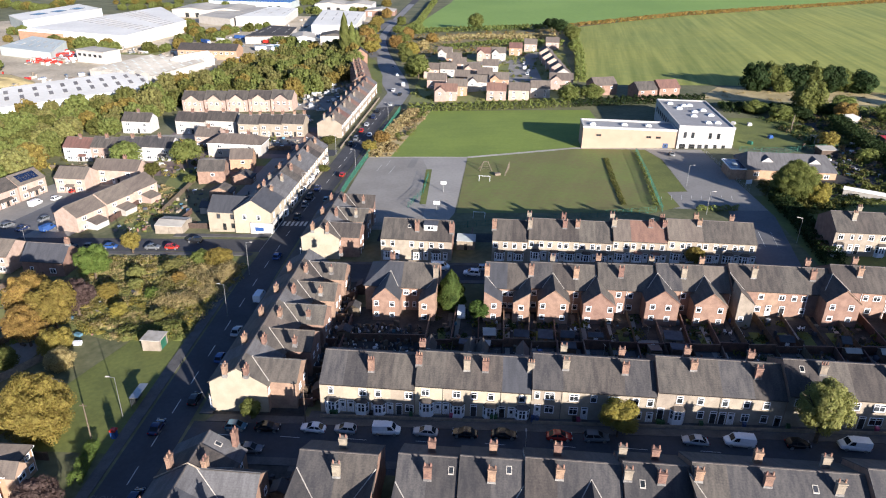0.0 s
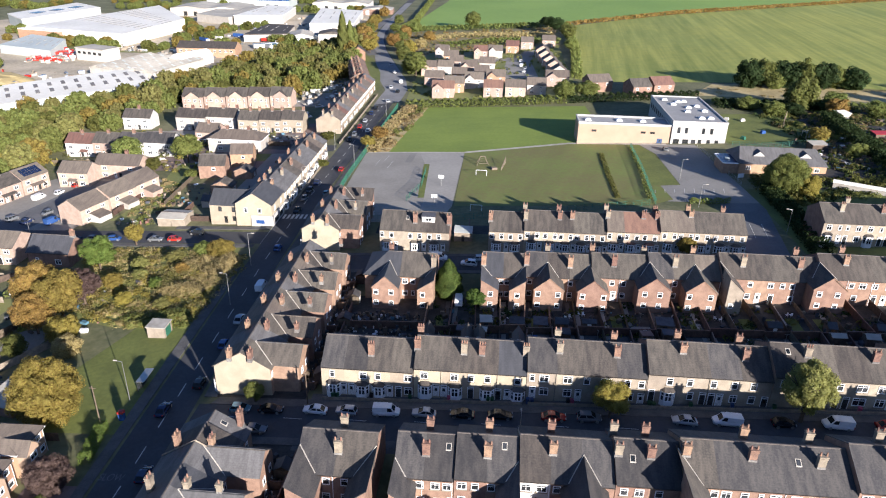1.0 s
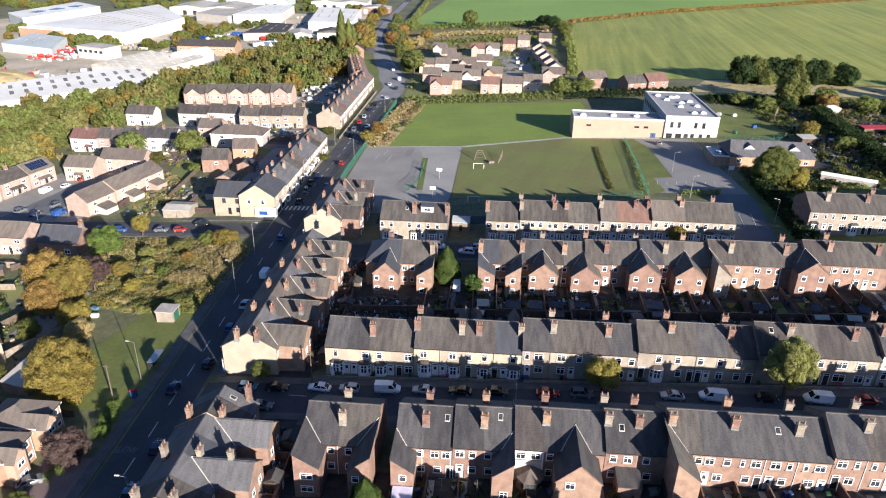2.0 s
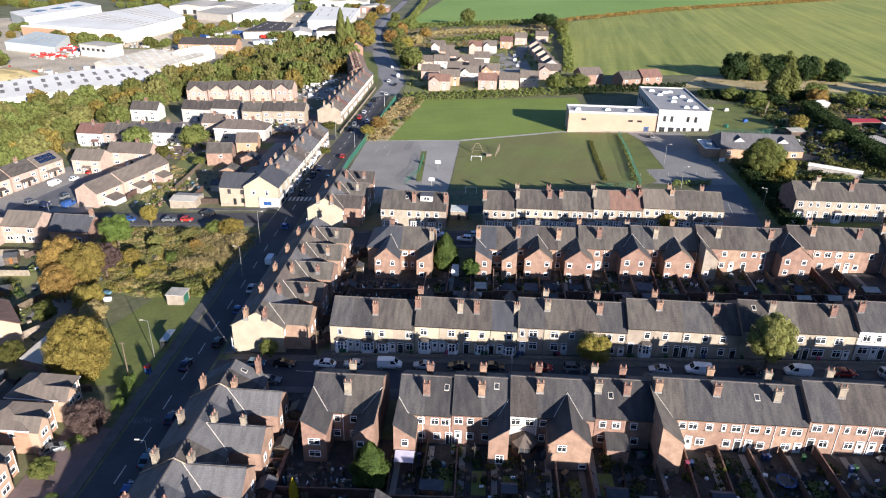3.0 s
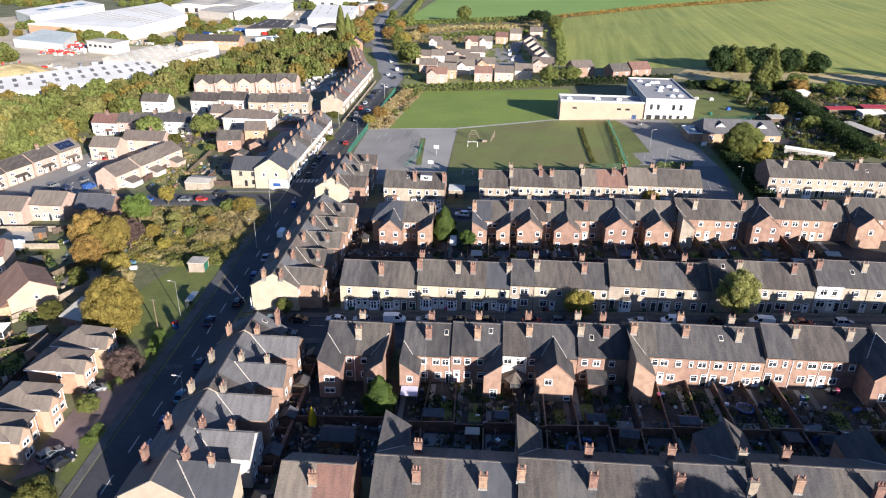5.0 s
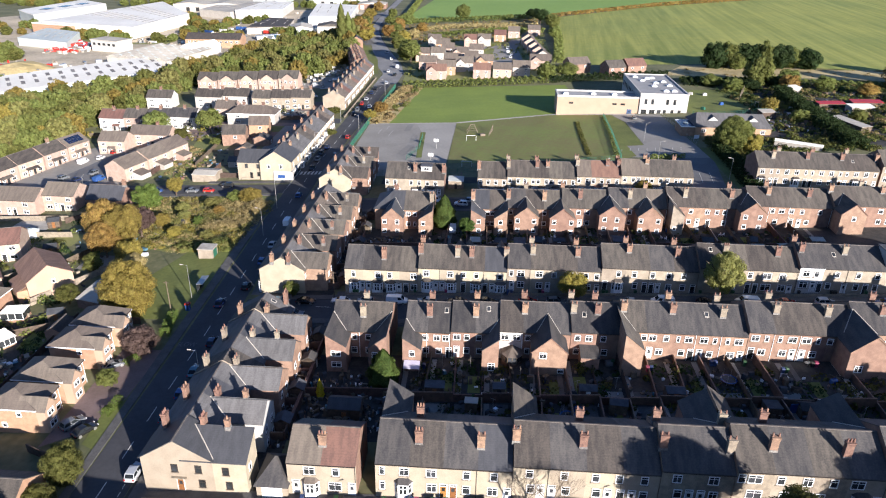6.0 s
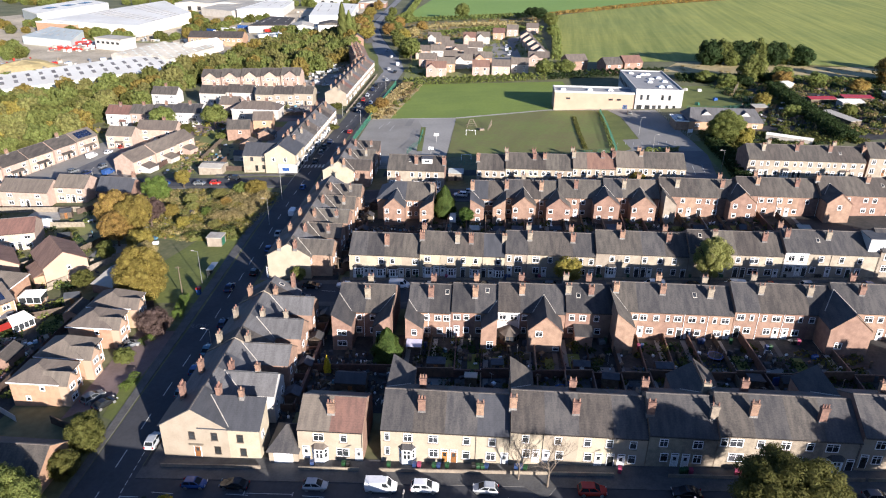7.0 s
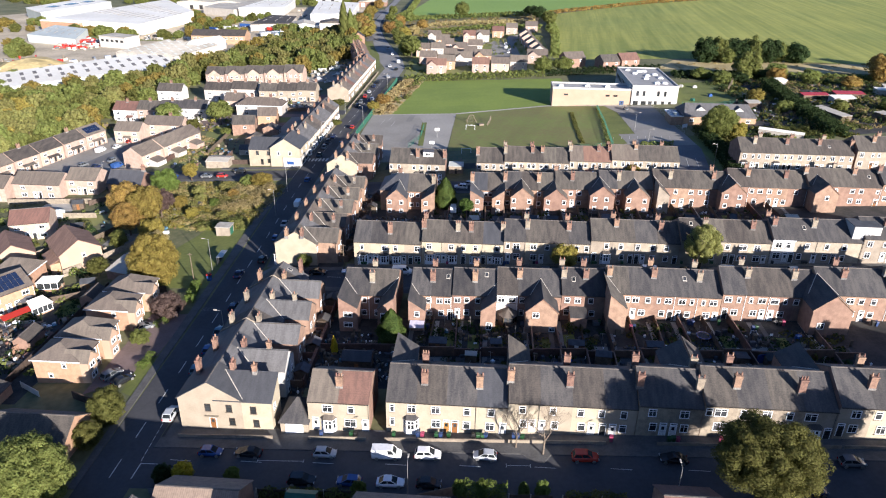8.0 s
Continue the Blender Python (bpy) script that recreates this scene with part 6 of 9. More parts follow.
hh = thing("site_office", -268, 441, gz(-268), -18, "white two-storey flat-roofed office", "office")
part("wall", Form().box(-12, 12, 0, 14, -2, 7.5), WHITE, hh)
part("roof_slab", Form().box(-12.4, 12.4, -0.4, 14.4, 7.5, 8.0), SHEETG, hh)
for u in range(5):
    window(hh, -9 + 4.5 * u, 0, 4.2, 0, 2.4, 1.6, 2, True, False)
block_hall([(-252, 282), (-186, 360), (-213, 396), (-274, 312)], 4.5, SHEETB, SHEET, "long pale sheeted shed with rows of rooflights", 15, 1.5)
house(-198, 463, 40, 16, 4, wall=BRICK2, roof=SLATE2, eave=6.2, ridge=9.6, name="depot", label="long two-storey brick depot with a grey pitched roof", category="depot", sill=False, gutter=False, front=[(-17 + 3.8 * i, 3.6, 1.8, 1.3) for i in range(10)])
block_hall([(-281, 647), (-244, 629), (-223, 729), (-275, 731)], 7, PALE, SHEETG, "grey-roofed trade unit beyond the trees", 4)
block_hall([(-240, 632), (-198, 644), (-206, 716), (-236, 722)], 8, WHITE, SHEET, "pale trade unit with a yellow-lit front", 3)
block_hall([(-196, 532), (-165, 543), (-172, 590), (-196, 596)], 6, PALE, SLATE2, "dark-roofed works unit beside the depot", 3)
block_hall([(-158, 585), (-122, 592), (-132, 690), (-176, 700)], 8, WHITE, SHEET, "white warehouse by the far road bend", 4)
shed_hall(-290, 690, 70, 50, 3, 7, 9, PALE, SHEETG, "grey-roofed trade unit among far trees", bays=2)
shed_hall(-275, 770, 90, 40, 2, 8, 10, SHEETB, PAINTS["blue"], "blue-roofed warehouse in the distance", bays=2)
shed_hall(-170, 760, 60, 40, 2, 7, 9, WHITE, SHEETG, "pale trade unit on the far road", bays=2)
shed_hall(-128, 540, 22, 18, 10, 5, 7, PALE, SLATE2, "small works building by the road", name="works_building")
shed_hall(-150, 530, 18, 26, 14, 5, 7, SHEETB, SHEETG, "small grey works building", name="works_building")
shed_hall(-122, 712, 30, 24, 4, 5, 7, BRICK, SHEETG, "brick retail unit beside the far road", name="retail_unit")
house(-86, 452, 10, 9, 100, wall=POT, roof=SLATE2, eave=6, ridge=9, name="detached_house", label="orange-brick building at the road bend", sill=False)

# spoil heap, parked lorries and stacks on the works yards
hp = Form()
rgh = random.Random(4)
ringn = 14
hp.v = [(26 * math.cos(i * 2 * math.pi / ringn) * rgh.uniform(0.85, 1.1), 20 * math.sin(i * 2 * math.pi / ringn) * rgh.uniform(0.85, 1.1), -1) for i in range(ringn)] + [(13 * math.cos(i * 2 * math.pi / ringn) * rgh.uniform(0.8, 1.1), 10 * math.sin(i * 2 * math.pi / ringn) * rgh.uniform(0.8, 1.1), rgh.uniform(3.2, 4.6)) for i in range(ringn)] + [(0, 0, 5.4)]
hp.f = [(i, (i + 1) % ringn, ringn + (i + 1) % ringn, ringn + i) for i in range(ringn)] + [(ringn + i, ringn + (i + 1) % ringn, 2 * ringn) for i in range(ringn)]
hp.s = [0] * len(hp.f)
solo("sand_mound", hp, DRY, "large heap of pale sand and rubble", "heap", m=pose(-284, 368, gz(-284), 0, 0, 40))
box_m = Form().loft([(6, 1.25, 0.9), (6, 1.25, 3.7), (5.9, 1.2, 3.8)])
for i in range(26):
    x, y, cols = [(-296, 462, ("red", "red", "orange")), (-222, 545, ("blue", "white", "blue")), (-170, 495, ("white", "teal", "grey")), (-165, 520, ("white", "silver", "red")), (-150, 560, ("white", "blue", "silver"))][i % 5]
    c = rgh.choice(cols)
    t = thing("lorry", x + rgh.uniform(-16, 16), y + rgh.uniform(-14, 14), gz(x), rgh.uniform(-40, 40), c + " box lorry parked on a works yard", "lorry", "works lorries")
    t.matrix_basis = t.matrix_basis @ Matrix.Diagonal((0.75, 1, 0.8, 1))
    part("box_body", shared(("lorry", c), lambda: box_m.mesh("box_body", PAINTS[c])), None, t)
    part("cab", Form().loft([(0.9, 1.15, 0.5), (0.9, 1.15, 2.2), (0.6, 1.05, 2.9)]), PAINTS["white"], t).location = (7.1, 0, 0)
    for wx in (-4.5, 5.0, 7.0):
        part("wheel", Form().tube((wx, -1.2, 0.5), (wx, 1.2, 0.5), 0.5, 0.5, 8), TYRE, t)
sheet("works_soil", [(-285, 380), (-262, 372), (-255, 345), (-290, 335), (-330, 350), (-335, 385)], 0.09, BROWNROUGH, "brown soil and weeds on the works yard", "ground")
sheet("works_lane", [(-262, 402), (-236, 362), (-262, 300), (-320, 330), (-330, 400)], 0.06, WORKSGROUND, "pale works yard with tracks", "ground")
sheet("scrub_bank_works", [(-384, 520), (-290, 474), (-240, 476), (-240, 520), (-262, 484), (-372, 528)], 0.06, GRASS2, "rough grass bank before the warehouse", "grass")

# Out of view to the south, added only for the shade it casts.
house(-67, -4, 14, 9, 0, wall=BRICK2, roof=TANTILE, eave=5.0, ridge=8.2, name="detached_house", label="orange-brick house behind the corner tree", group="drive houses", sill=False)

# Unseen row added as a shade caster for the south of the main road.
street_row(-34.0, 9, 4.9, -46.5, -90, 10.0, "main road terrace", BRICK, BRICK, [SLATE, SLATE2], label="brick terraced house at the south end of the main road", pair_wings=False)
house(-68.6, 25.6, 13.6, 8.6, 0, wall=BRICK2, roof=SLATE2, eave=3.4, ridge=6.2, name="bungalow", label="brick bungalow with a dark tiled roof beside the road tree", group="drive houses", sill=False, verge=0.25, right=[(4.2, 1.0, 1.2, 1.2)])
# brick outbuildings behind the shop row
for x, y, w, d, yw, e_, r_, wl, rf in ((-96.5, 217, 9, 8, 10, 4.6, 7.2, BRICK, SLATE2), (-90.5, 230, 8, 7, 10, 4.8, 7.4, BRICK2, TANTILE), (-84, 204, 5, 7, 90, 2.4, 4.0, BRICK, SLATE2), (-82, 218, 5, 7, 90, 2.4, 4.0, BRICK, SLATE), (-86.5, 189, 5, 4, 0, 2.3, 3.4, PALE, SLATE3)):
    house(x, y, w, d, yw, wall=wl, roof=rf, eave=e_, ridge=r_, name="outbuilding", label="brick outbuilding behind the shop terrace", category="outbuilding", group="outbuildings", sill=False, gutter=False, verge=0.15, front=[(0.5, e_ - 1.9, 1.2, 1.1)])

# ---- trees ----
def crown_mesh(key, kind="round", leaves=2600, size=0.085, seed=1, clumps=46):
    """Leaves in clumps inside a crown of radius 1 and height 2 (z from 0 to 2)."""
    def make():
        rg = np.random.default_rng(seed)
        if kind == "conifer":
            z = 2 * rg.random(leaves) ** 1.15
            a = rg.random(leaves) * 2 * np.pi
            tuft = 0.84 + 0.10 * np.sin(z * 9 + 3 * a) + 0.10 * np.sin(5 * a - z * 6 + seed)
            r = (1 - (z / 2.04) ** 2.3) * np.minimum(1, 0.72 + z * 0.7) * (0.72 + 0.28 * rg.random(leaves)) * tuft
            pts = np.stack([r * np.cos(a), r * np.sin(a), z], 1)
            nrm = np.stack([np.cos(a), np.sin(a), 0.3 + 0 * a], 1)
        elif kind == "poplar":
            z = 2 * rg.random(leaves)
            a = rg.random(leaves) * 2 * np.pi
            r = np.clip(1 - (z / 2.05) ** 3.6, 0.02, 1) * np.minimum(1, 0.5 + 0.7 * z) * (0.62 + 0.38 * rg.random(leaves)) * (0.85 + 0.2 * np.sin(z * 14 + 4 * a))
            pts = np.stack([r * np.cos(a), r * np.sin(a), z], 1)
            nrm = np.stack([np.cos(a), np.sin(a), 0.3 + 0 * a], 1)
        else:
            d = rg.normal(size=(clumps, 3))
            d[:, 2] = d[:, 2] * 0.9 + 0.25
            d /= np.linalg.norm(d, axis=1)[:, None]
            rad = 0.46 + 0.36 * rg.random(clumps)
            cen = d * rad[:, None] + (0, 0, 1.0)
            cr = (0.20 + 0.16 * rg.random(clumps)) * (0.5 if clumps > 400 else 0.62 if clumps > 120 else 0.8 if clumps > 70 else 1.0)
            w = rg.integers(0, clumps, leaves)
            nrm = rg.normal(size=(leaves, 3))
            nrm[:, 2] += 0.35
            nrm /= np.linalg.norm(nrm, axis=1)[:, None]
            pts = cen[w] + nrm * (cr[w] * (0.75 + 0.35 * rg.random(leaves)))[:, None]
            pts[:, 2] = np.maximum(pts[:, 2], 0.12 + 0.1 * rg.random(leaves))
        nrm = nrm + rg.normal(size=nrm.shape) * 0.28
        nrm /= np.linalg.norm(nrm, axis=1)[:, None]
        ref = rg.normal(size=nrm.shape)
        t1 = np.cross(nrm, ref)
        t1 /= np.linalg.norm(t1, axis=1)[:, None]
        t2 = np.cross(nrm, t1)
        s = size * (0.6 + 0.8 * rg.random(leaves))[:, None]
        s = s * 1.2
        tri = np.stack([pts - t1 * s - t2 * s * 0.5, pts + t1 * s - t2 * s * 0.5, pts + t2 * s], 1).reshape(-1, 3)
        me = bpy.data.meshes.new("crown")
        me.from_pydata(tri.tolist(), [], np.arange(leaves * 3).reshape(-1, 3).tolist())
        me.materials.append(LEAF["green"])
        me.update()
        return me
    return shared(("crown", key), make)


def trunk_mesh(seed):
    def make():
        rg = random.Random(seed)
        f = Form().tube((0, 0, -0.15), (0.02, 0.01, 0.9), 0.055, 0.04, 8)
        for i in range(6):
            a = i * 1.05 + rg.random()
            q = (0.02, 0.01, 0.5 + 0.08 * i)
            e = (0.5 * math.cos(a), 0.5 * math.sin(a), 1.0 + 0.35 * rg.random())
            f.tube(q, e, 0.026, 0.01, 6, caps=False)
            for j in range(3):
                b = a + rg.uniform(-0.9, 0.9)
                m = tuple(q[k] + (e[k] - q[k]) * (0.4 + 0.2 * j) for k in range(3))
                f.tube(m, (m[0] + 0.28 * math.cos(b), m[1] + 0.28 * math.sin(b), m[2] + 0.22), 0.012, 0.004, 5, caps=False)
        return f.mesh("trunk", BARK)
    return shared(("trunk", seed), make)


def stem_mesh():
    return shared("stem", lambda: Form().tube((0, 0, -0.15), (0, 0, 0.9), 0.05, 0.02, 8).mesh("trunk", BARK))


TR = random.Random(3)


def tree(x, y, h, r, colour, label, kind="round", dense="near", name="tree", group="", bare=0.18):
    """A tree h metres high with a crown of radius r; bare: share of the height that is stem."""
    n = TR.randrange(4)
    if kind == "round":
        me = {"huge": lambda: crown_mesh("h", leaves=120000, size=0.0130, seed=66, clumps=420), "close": lambda: crown_mesh(("c", n % 2), leaves=80000, size=0.0175, seed=60 + n % 2, clumps=260), "near": lambda: crown_mesh(("n", n), leaves=26000, size=0.027, seed=10 + n, clumps=110), "mid": lambda: crown_mesh(("m", n), leaves=7600, size=0.05, seed=20 + n, clumps=70), "far": lambda: crown_mesh(("f", n), leaves=4200, size=0.06, seed=30 + n, clumps=130)}[dense]()
    else:
        me = crown_mesh((kind, n % 2), kind, leaves=22000 if dense == "near" else 9000, size=0.036 if dense == "near" else 0.08, seed=40 + n)
    t = thing(name, x, y, gz(x), TR.random() * 360, label, "tree", group)
    ch = h * (1 - bare)
    tk = new("trunk", trunk_mesh(n) if kind == "round" and bare > 0.06 else stem_mesh())
    tk.parent = t
    tk.scale = (h * 0.55, h * 0.55, h * 0.6)
    c = new("crown", me)
    c.parent = t
    if bare < 0.06 and kind == "round":
        c.matrix_basis = Matrix.LocRotScale((0, 0, -0.16 * h), None, (r, r * TR.uniform(0.88, 1.08), 0.58 * h))
    else:
        c.matrix_basis = Matrix.LocRotScale((0, 0, h * bare), None, (r, r * TR.uniform(0.88, 1.08), ch / 2))
    c.material_slots[0].link = "OBJECT"
    c.material_slots[0].material = LEAF[colour]
    return t


for x, y, h, r, c, lab in ((-99.0, 123.0, 13.5, 5.6, "orange", "broad autumn tree with orange-brown leaves"), (-92.0, 120.0, 13, 5.4, "gold", "broad autumn tree with golden-brown leaves"), (-95.0, 115.0, 10, 4.6, "orange", "autumn tree with orange-brown leaves"), (-91.5, 127.5, 9.5, 4.4, "purple", "thin-leaved tree with purplish twigs"), (-87.5, 112.5, 6.5, 3.6, "gold", "autumn tree with golden leaves"), (-75.2, 88.0, 12.5, 6.5, "gold", "rounded tree with golden-green leaves"),
                           (-97.5, 145, 9.5, 4.6, "box", "dense mid-green garden tree"), (-62.4, 18.5, 10.5, 6.6, "olive", "broad green street tree by the junction"), (-60.4, 36.4, 6.5, 3.7, "green", "green tree beside the verge"),
                           (-60.2, 29.8, 4.6, 2.6, "green", "small green roadside tree"), (43.0, 19.9, 15.2, 7.7, "green", "large dense green street tree"), (69.5, 18.6, 13.5, 6.0, "green", "tall green street tree further along the street"), (22.8, 92.6, 7.2, 3.6, "gold", "street tree with thinning golden leaves"), (54.4, 92.8, 12.2, 4.3, "moss", "street tree with yellow-green leaves"),
                           (90.5, 204, 12.5, 7.2, "olive", "large green tree turning gold beside the nursery"), (96, 200, 7, 3.8, "gold", "golden tree beside the nursery"), (-64.8, 71.5, 5.6, 3.8, "purple", "small garden tree with purple leaves"),
                           (-96, 160.6, 6.5, 2.7, "gold", "small bright yellow-leaved tree"), (50.5, 157.2, 5, 2.6, "gold", "small street tree before the terrace"), (-114, 87, 6, 3.2, "green", "small green garden tree"), (-91, 90.5, 5, 3.0, "green", "small green garden tree"),
                           (-93, 105, 6, 3.0, "green", "small green garden tree"), (-66.0, 60.5, 3.2, 2.2, "olive", "low dense green garden shrub"), (-40, 94, 4.0, 2.2, "olive", "shrub against the gable wall")):
    tree(x, y, h, r, c, lab, dense="huge" if r > 7.5 else "close" if r > 6 or (r > 4.5 and y < 110) else "near", bare=0.04 if -90 < x < -50 or x > 80 else 0.16)
tree(-8.0, 134.5, 9.4, 3.7, "conifer", "dense green conifer in a yard", "conifer", "near", name="conifer", bare=0.03)
tree(-14.2, 61.5, 7.6, 3.5, "conifer", "dense green conifer behind a brick house", "conifer", "near", name="conifer", bare=0.03)
tree(-25.0, 57.5, 4.0, 0.9, "yellow", "narrow yellow-green conifer in a yard", "conifer", "near", name="conifer", bare=0.02)
tree(-41.0, 22.4, 3.4, 1.7, "yellow", "bright yellow-leaved bush at the corner", dense="near", bare=0.05)
tree(-33.4, 22.4, 3.0, 1.3, "box", "small yellow-green bush beside the street", dense="near", bare=0.05)
tree(-44.2, 22.4, 3.0, 1.6, "dark", "dark clipped bush at the corner", dense="near", bare=0.05)
tree(-83.6, 107.5, 4.6, 3.2, "straw", "thin pale-twigged shrub at the edge of the green", dense="near", name="bush", bare=0.05)
tree(-1.5, 129, 5.0, 2.6, "conifer", "small green yard tree", dense="near")
for x, y, h, pr in ((-101.5, 456, 30, 3.9), (-97.5, 460, 24, 3.4), (-96.0, 468, 19, 3.0)):
    tree(x, y, h, pr, "olive", "tall narrow poplar beside the road", "poplar", "near", name="poplar", group="poplars", bare=0.03)
for x, y, h, r, c in ((-92, 492, 11, 6, "orange"), (-95, 505, 10, 6, "purple"), (-104, 548, 11, 7, "orange"), (-106, 590, 10, 6, "gold"), (-76, 512, 9, 5, "orange"), (-61, 452, 9, 5, "olive"), (-49, 403, 12, 6.5, "olive"), (-60, 478, 9, 5, "gold"), (-73, 553, 9, 6, "orange"), (-68, 583, 8, 6, "olive"), (-52, 534, 7, 5, "orange"), (-55, 500, 7, 5, "straw"), (-90, 640, 8, 5, "olive"), (-112, 640, 9, 6, "gold"), (-113, 700, 9, 6, "orange")):
    tree(x, y, h, r, c, "roadside tree in brown and golden autumn colour", dense="mid", group="roadside trees", bare=0.04)
for x, y, h, r, c in ((-134, 231, 11, 6.0, "olive"), (-112.5, 234, 11, 5.6, "olive"), (-120, 222, 6, 3, "green"), (-104, 216, 3.5, 2.4, "olive"),
                      (-45, 262, 6, 3.6, "orange"), (-48, 252, 5, 3.2, "gold"), (33, 328, 10, 6, "olive"), (44, 332, 9, 6, "olive"), (-46, 395, 13, 7, "olive"), (-48, 408, 12, 6, "olive"), (-22, 592, 14, 7, "olive"), (44, 560, 12, 7, "dark"), (50, 520, 12, 7, "olive"), (48, 470, 9, 5, "olive"), (40, 585, 10, 7, "dark"),
                      (-60, 228, 3, 2.4, "green"), (-66, 262, 4, 3.4, "green"), (-88, 480, 10, 6, "gold"), (-91, 505, 11, 6, "gold"), (-72, 520, 9, 6, "olive"), (-66, 480, 8, 5, "olive"), (-104, 560, 9, 6, "olive"), (-84, 575, 8, 5, "olive")):
    tree(x, y, h, r, c, "broad-leaved tree in early autumn colour", dense="mid")
for x, y, h, r, c in ((126, 356, 14, 7.5, "dark"), (134, 358, 14, 6, "olive"), (138, 352, 8, 5.0, "olive"), (145, 356, 13, 8, "dark"), (152, 352, 14, 5.5, "olive"), (160, 352, 13, 8, "dark"), (167, 352, 11, 5, "olive"), (174, 350, 11, 7.5, "dark"), (135, 310, 14, 7.5, "olive"), (152, 316, 6, 6, "olive"), (144, 306, 5, 6, "dark"), (128, 300, 5, 5, "dark"), (196, 300, 14, 8, "orange"), (206, 312, 12, 8, "olive"), (220, 330, 12, 8, "olive"),
                      (146, 300, 7, 5, "orange"), (160, 295, 7, 5, "olive"), (175, 285, 6, 4.5, "orange"), (215, 290, 9, 6, "olive"), (235, 300, 10, 7, "orange"), (122, 258, 6, 4, "gold"), (128, 240, 5, 4, "olive"), (150, 240, 5, 4, "olive"), (170, 240, 6, 4, "olive"), (186, 262, 6, 5, "olive"), (120, 300, 6, 5, "olive"), (112, 310, 6, 5, "olive")):
    tree(x, y, h, r, c, "dark leafy tree along the field edge", dense="mid", group="field edge trees", bare=0.02)
# woodland belt west of the houses
BELT = [(-275, 190), (-172, 190), (-169, 235), (-174, 272), (-163, 282), (-158, 302), (-162, 340), (-100, 346), (-86, 392), (-98, 492), (-136, 488), (-156, 435), (-170, 390), (-178, 356), (-188, 334), (-206, 305), (-228, 276), (-275, 256)]


def inside(x, y, ring):
    odd = False
    for (x0, y0), (x1, y1) in zip(ring, ring[1:] + ring[:1]):
        if (y0 > y) != (y1 > y) and x < (x1 - x0) * (y - y0) / (y1 - y0) + x0:
            odd = not odd
    return odd


WR = random.Random(21)
spots = []
for _ in range(9000):
    x, y = WR.uniform(-275, -80), WR.uniform(188, 495)
    if inside(x, y, BELT) and all((x - a) ** 2 + (y - b) ** 2 > 40 for a, b in spots):
        spots.append((x, y))
far_spots = []
for x, y in spots:
    r = WR.uniform(4.2, 6.8)
    c = WR.choice(["olive", "olive", "green", "moss", "olive", "moss", "moss", "gold"] if y < 330 else ["olive", "green", "olive", "moss", "gold", "moss", "moss"])
    if y < 262 and x > -225:
        tree(x, y, r * 1.75, r, c, "woodland tree in mixed autumn colour", dense="far", group="woodland belt", bare=0.02)
    else:
        far_spots.append((x, y, r * WR.uniform(1.45, 2.1), r, c))
# trees along the banks and edges of the works
BANKS = [((-345, 505), (-285, 500)), ((-330, 512), (-268, 480)), ((-262, 478), (-228, 500)), ((-250, 520), (-225, 545)), ((-400, 515), (-365, 530)), ((-420, 545), (-385, 555)), ((-318, 398), (-300, 420)), ((-345, 440), (-312, 405)), ((-240, 560), (-285, 625)), ((-235, 560), (-205, 620)), ((-300, 610), (-290, 640)), ((-420, 735), (-300, 765)),
         ((-455, 800), (-310, 830)), ((-300, 740), (-290, 830)), ((-180, 545), (-150, 520)), ((-205, 500), (-180, 515)), ((-112, 520), (-110, 600)), ((-118, 470), (-140, 505)), ((-215, 735), (-120, 745)), ((-120, 800), (-240, 830)), ((-260, 290), (-262, 330)), ((-470, 700), (-500, 800)), ((-330, 860), (-120, 900)), ((-520, 640), (-470, 560)), ((-480, 540), (-410, 500)), ((-560, 760), (-480, 720)), ((-440, 470), (-380, 480)), ((-560, 900), (-330, 880))]
for (x0, y0), (x1, y1) in BANKS:
    n = max(3, int(math.hypot(x1 - x0, y1 - y0) / 5.5))
    for i in range(n):
        s, r = WR.random(), WR.uniform(3.4, 6.2)
        far_spots.append((x0 + (x1 - x0) * s + WR.uniform(-6, 6), y0 + (y1 - y0) * s + WR.uniform(-6, 6), r * 1.5, r, WR.choice(["olive", "gold", "olive", "green", "olive"])))
woods = {}
for k, (x, y, h, r, c) in enumerate(far_spots):
    me = crown_mesh(("v", k % 4), leaves=2300, size=0.078, seed=30 + k % 4, clumps=130)
    co = np.empty(len(me.vertices) * 3, np.float32)
    me.vertices.foreach_get("co", co)
    co = co.reshape(-1, 3) * (r, r, h * 0.56) + (x, y, gz(x) - h * 0.16)
    woods.setdefault(c, []).append(co)
for c, parts_ in sorted(woods.items()):
    V = np.concatenate(parts_)
    me = bpy.data.meshes.new("far_wood")
    me.from_pydata(V.tolist(), [], np.arange(len(V)).reshape(-1, 3).tolist())
    me.materials.append(LEAF[c])
    me.update()
    tagged(new("far_wood", me), "distant mixed woodland crowns in " + {"olive": "olive green", "gold": "golden", "green": "green", "dark": "dark green", "orange": "rust brown", "moss": "yellowish green"}[c], "woodland", kind="stuff")


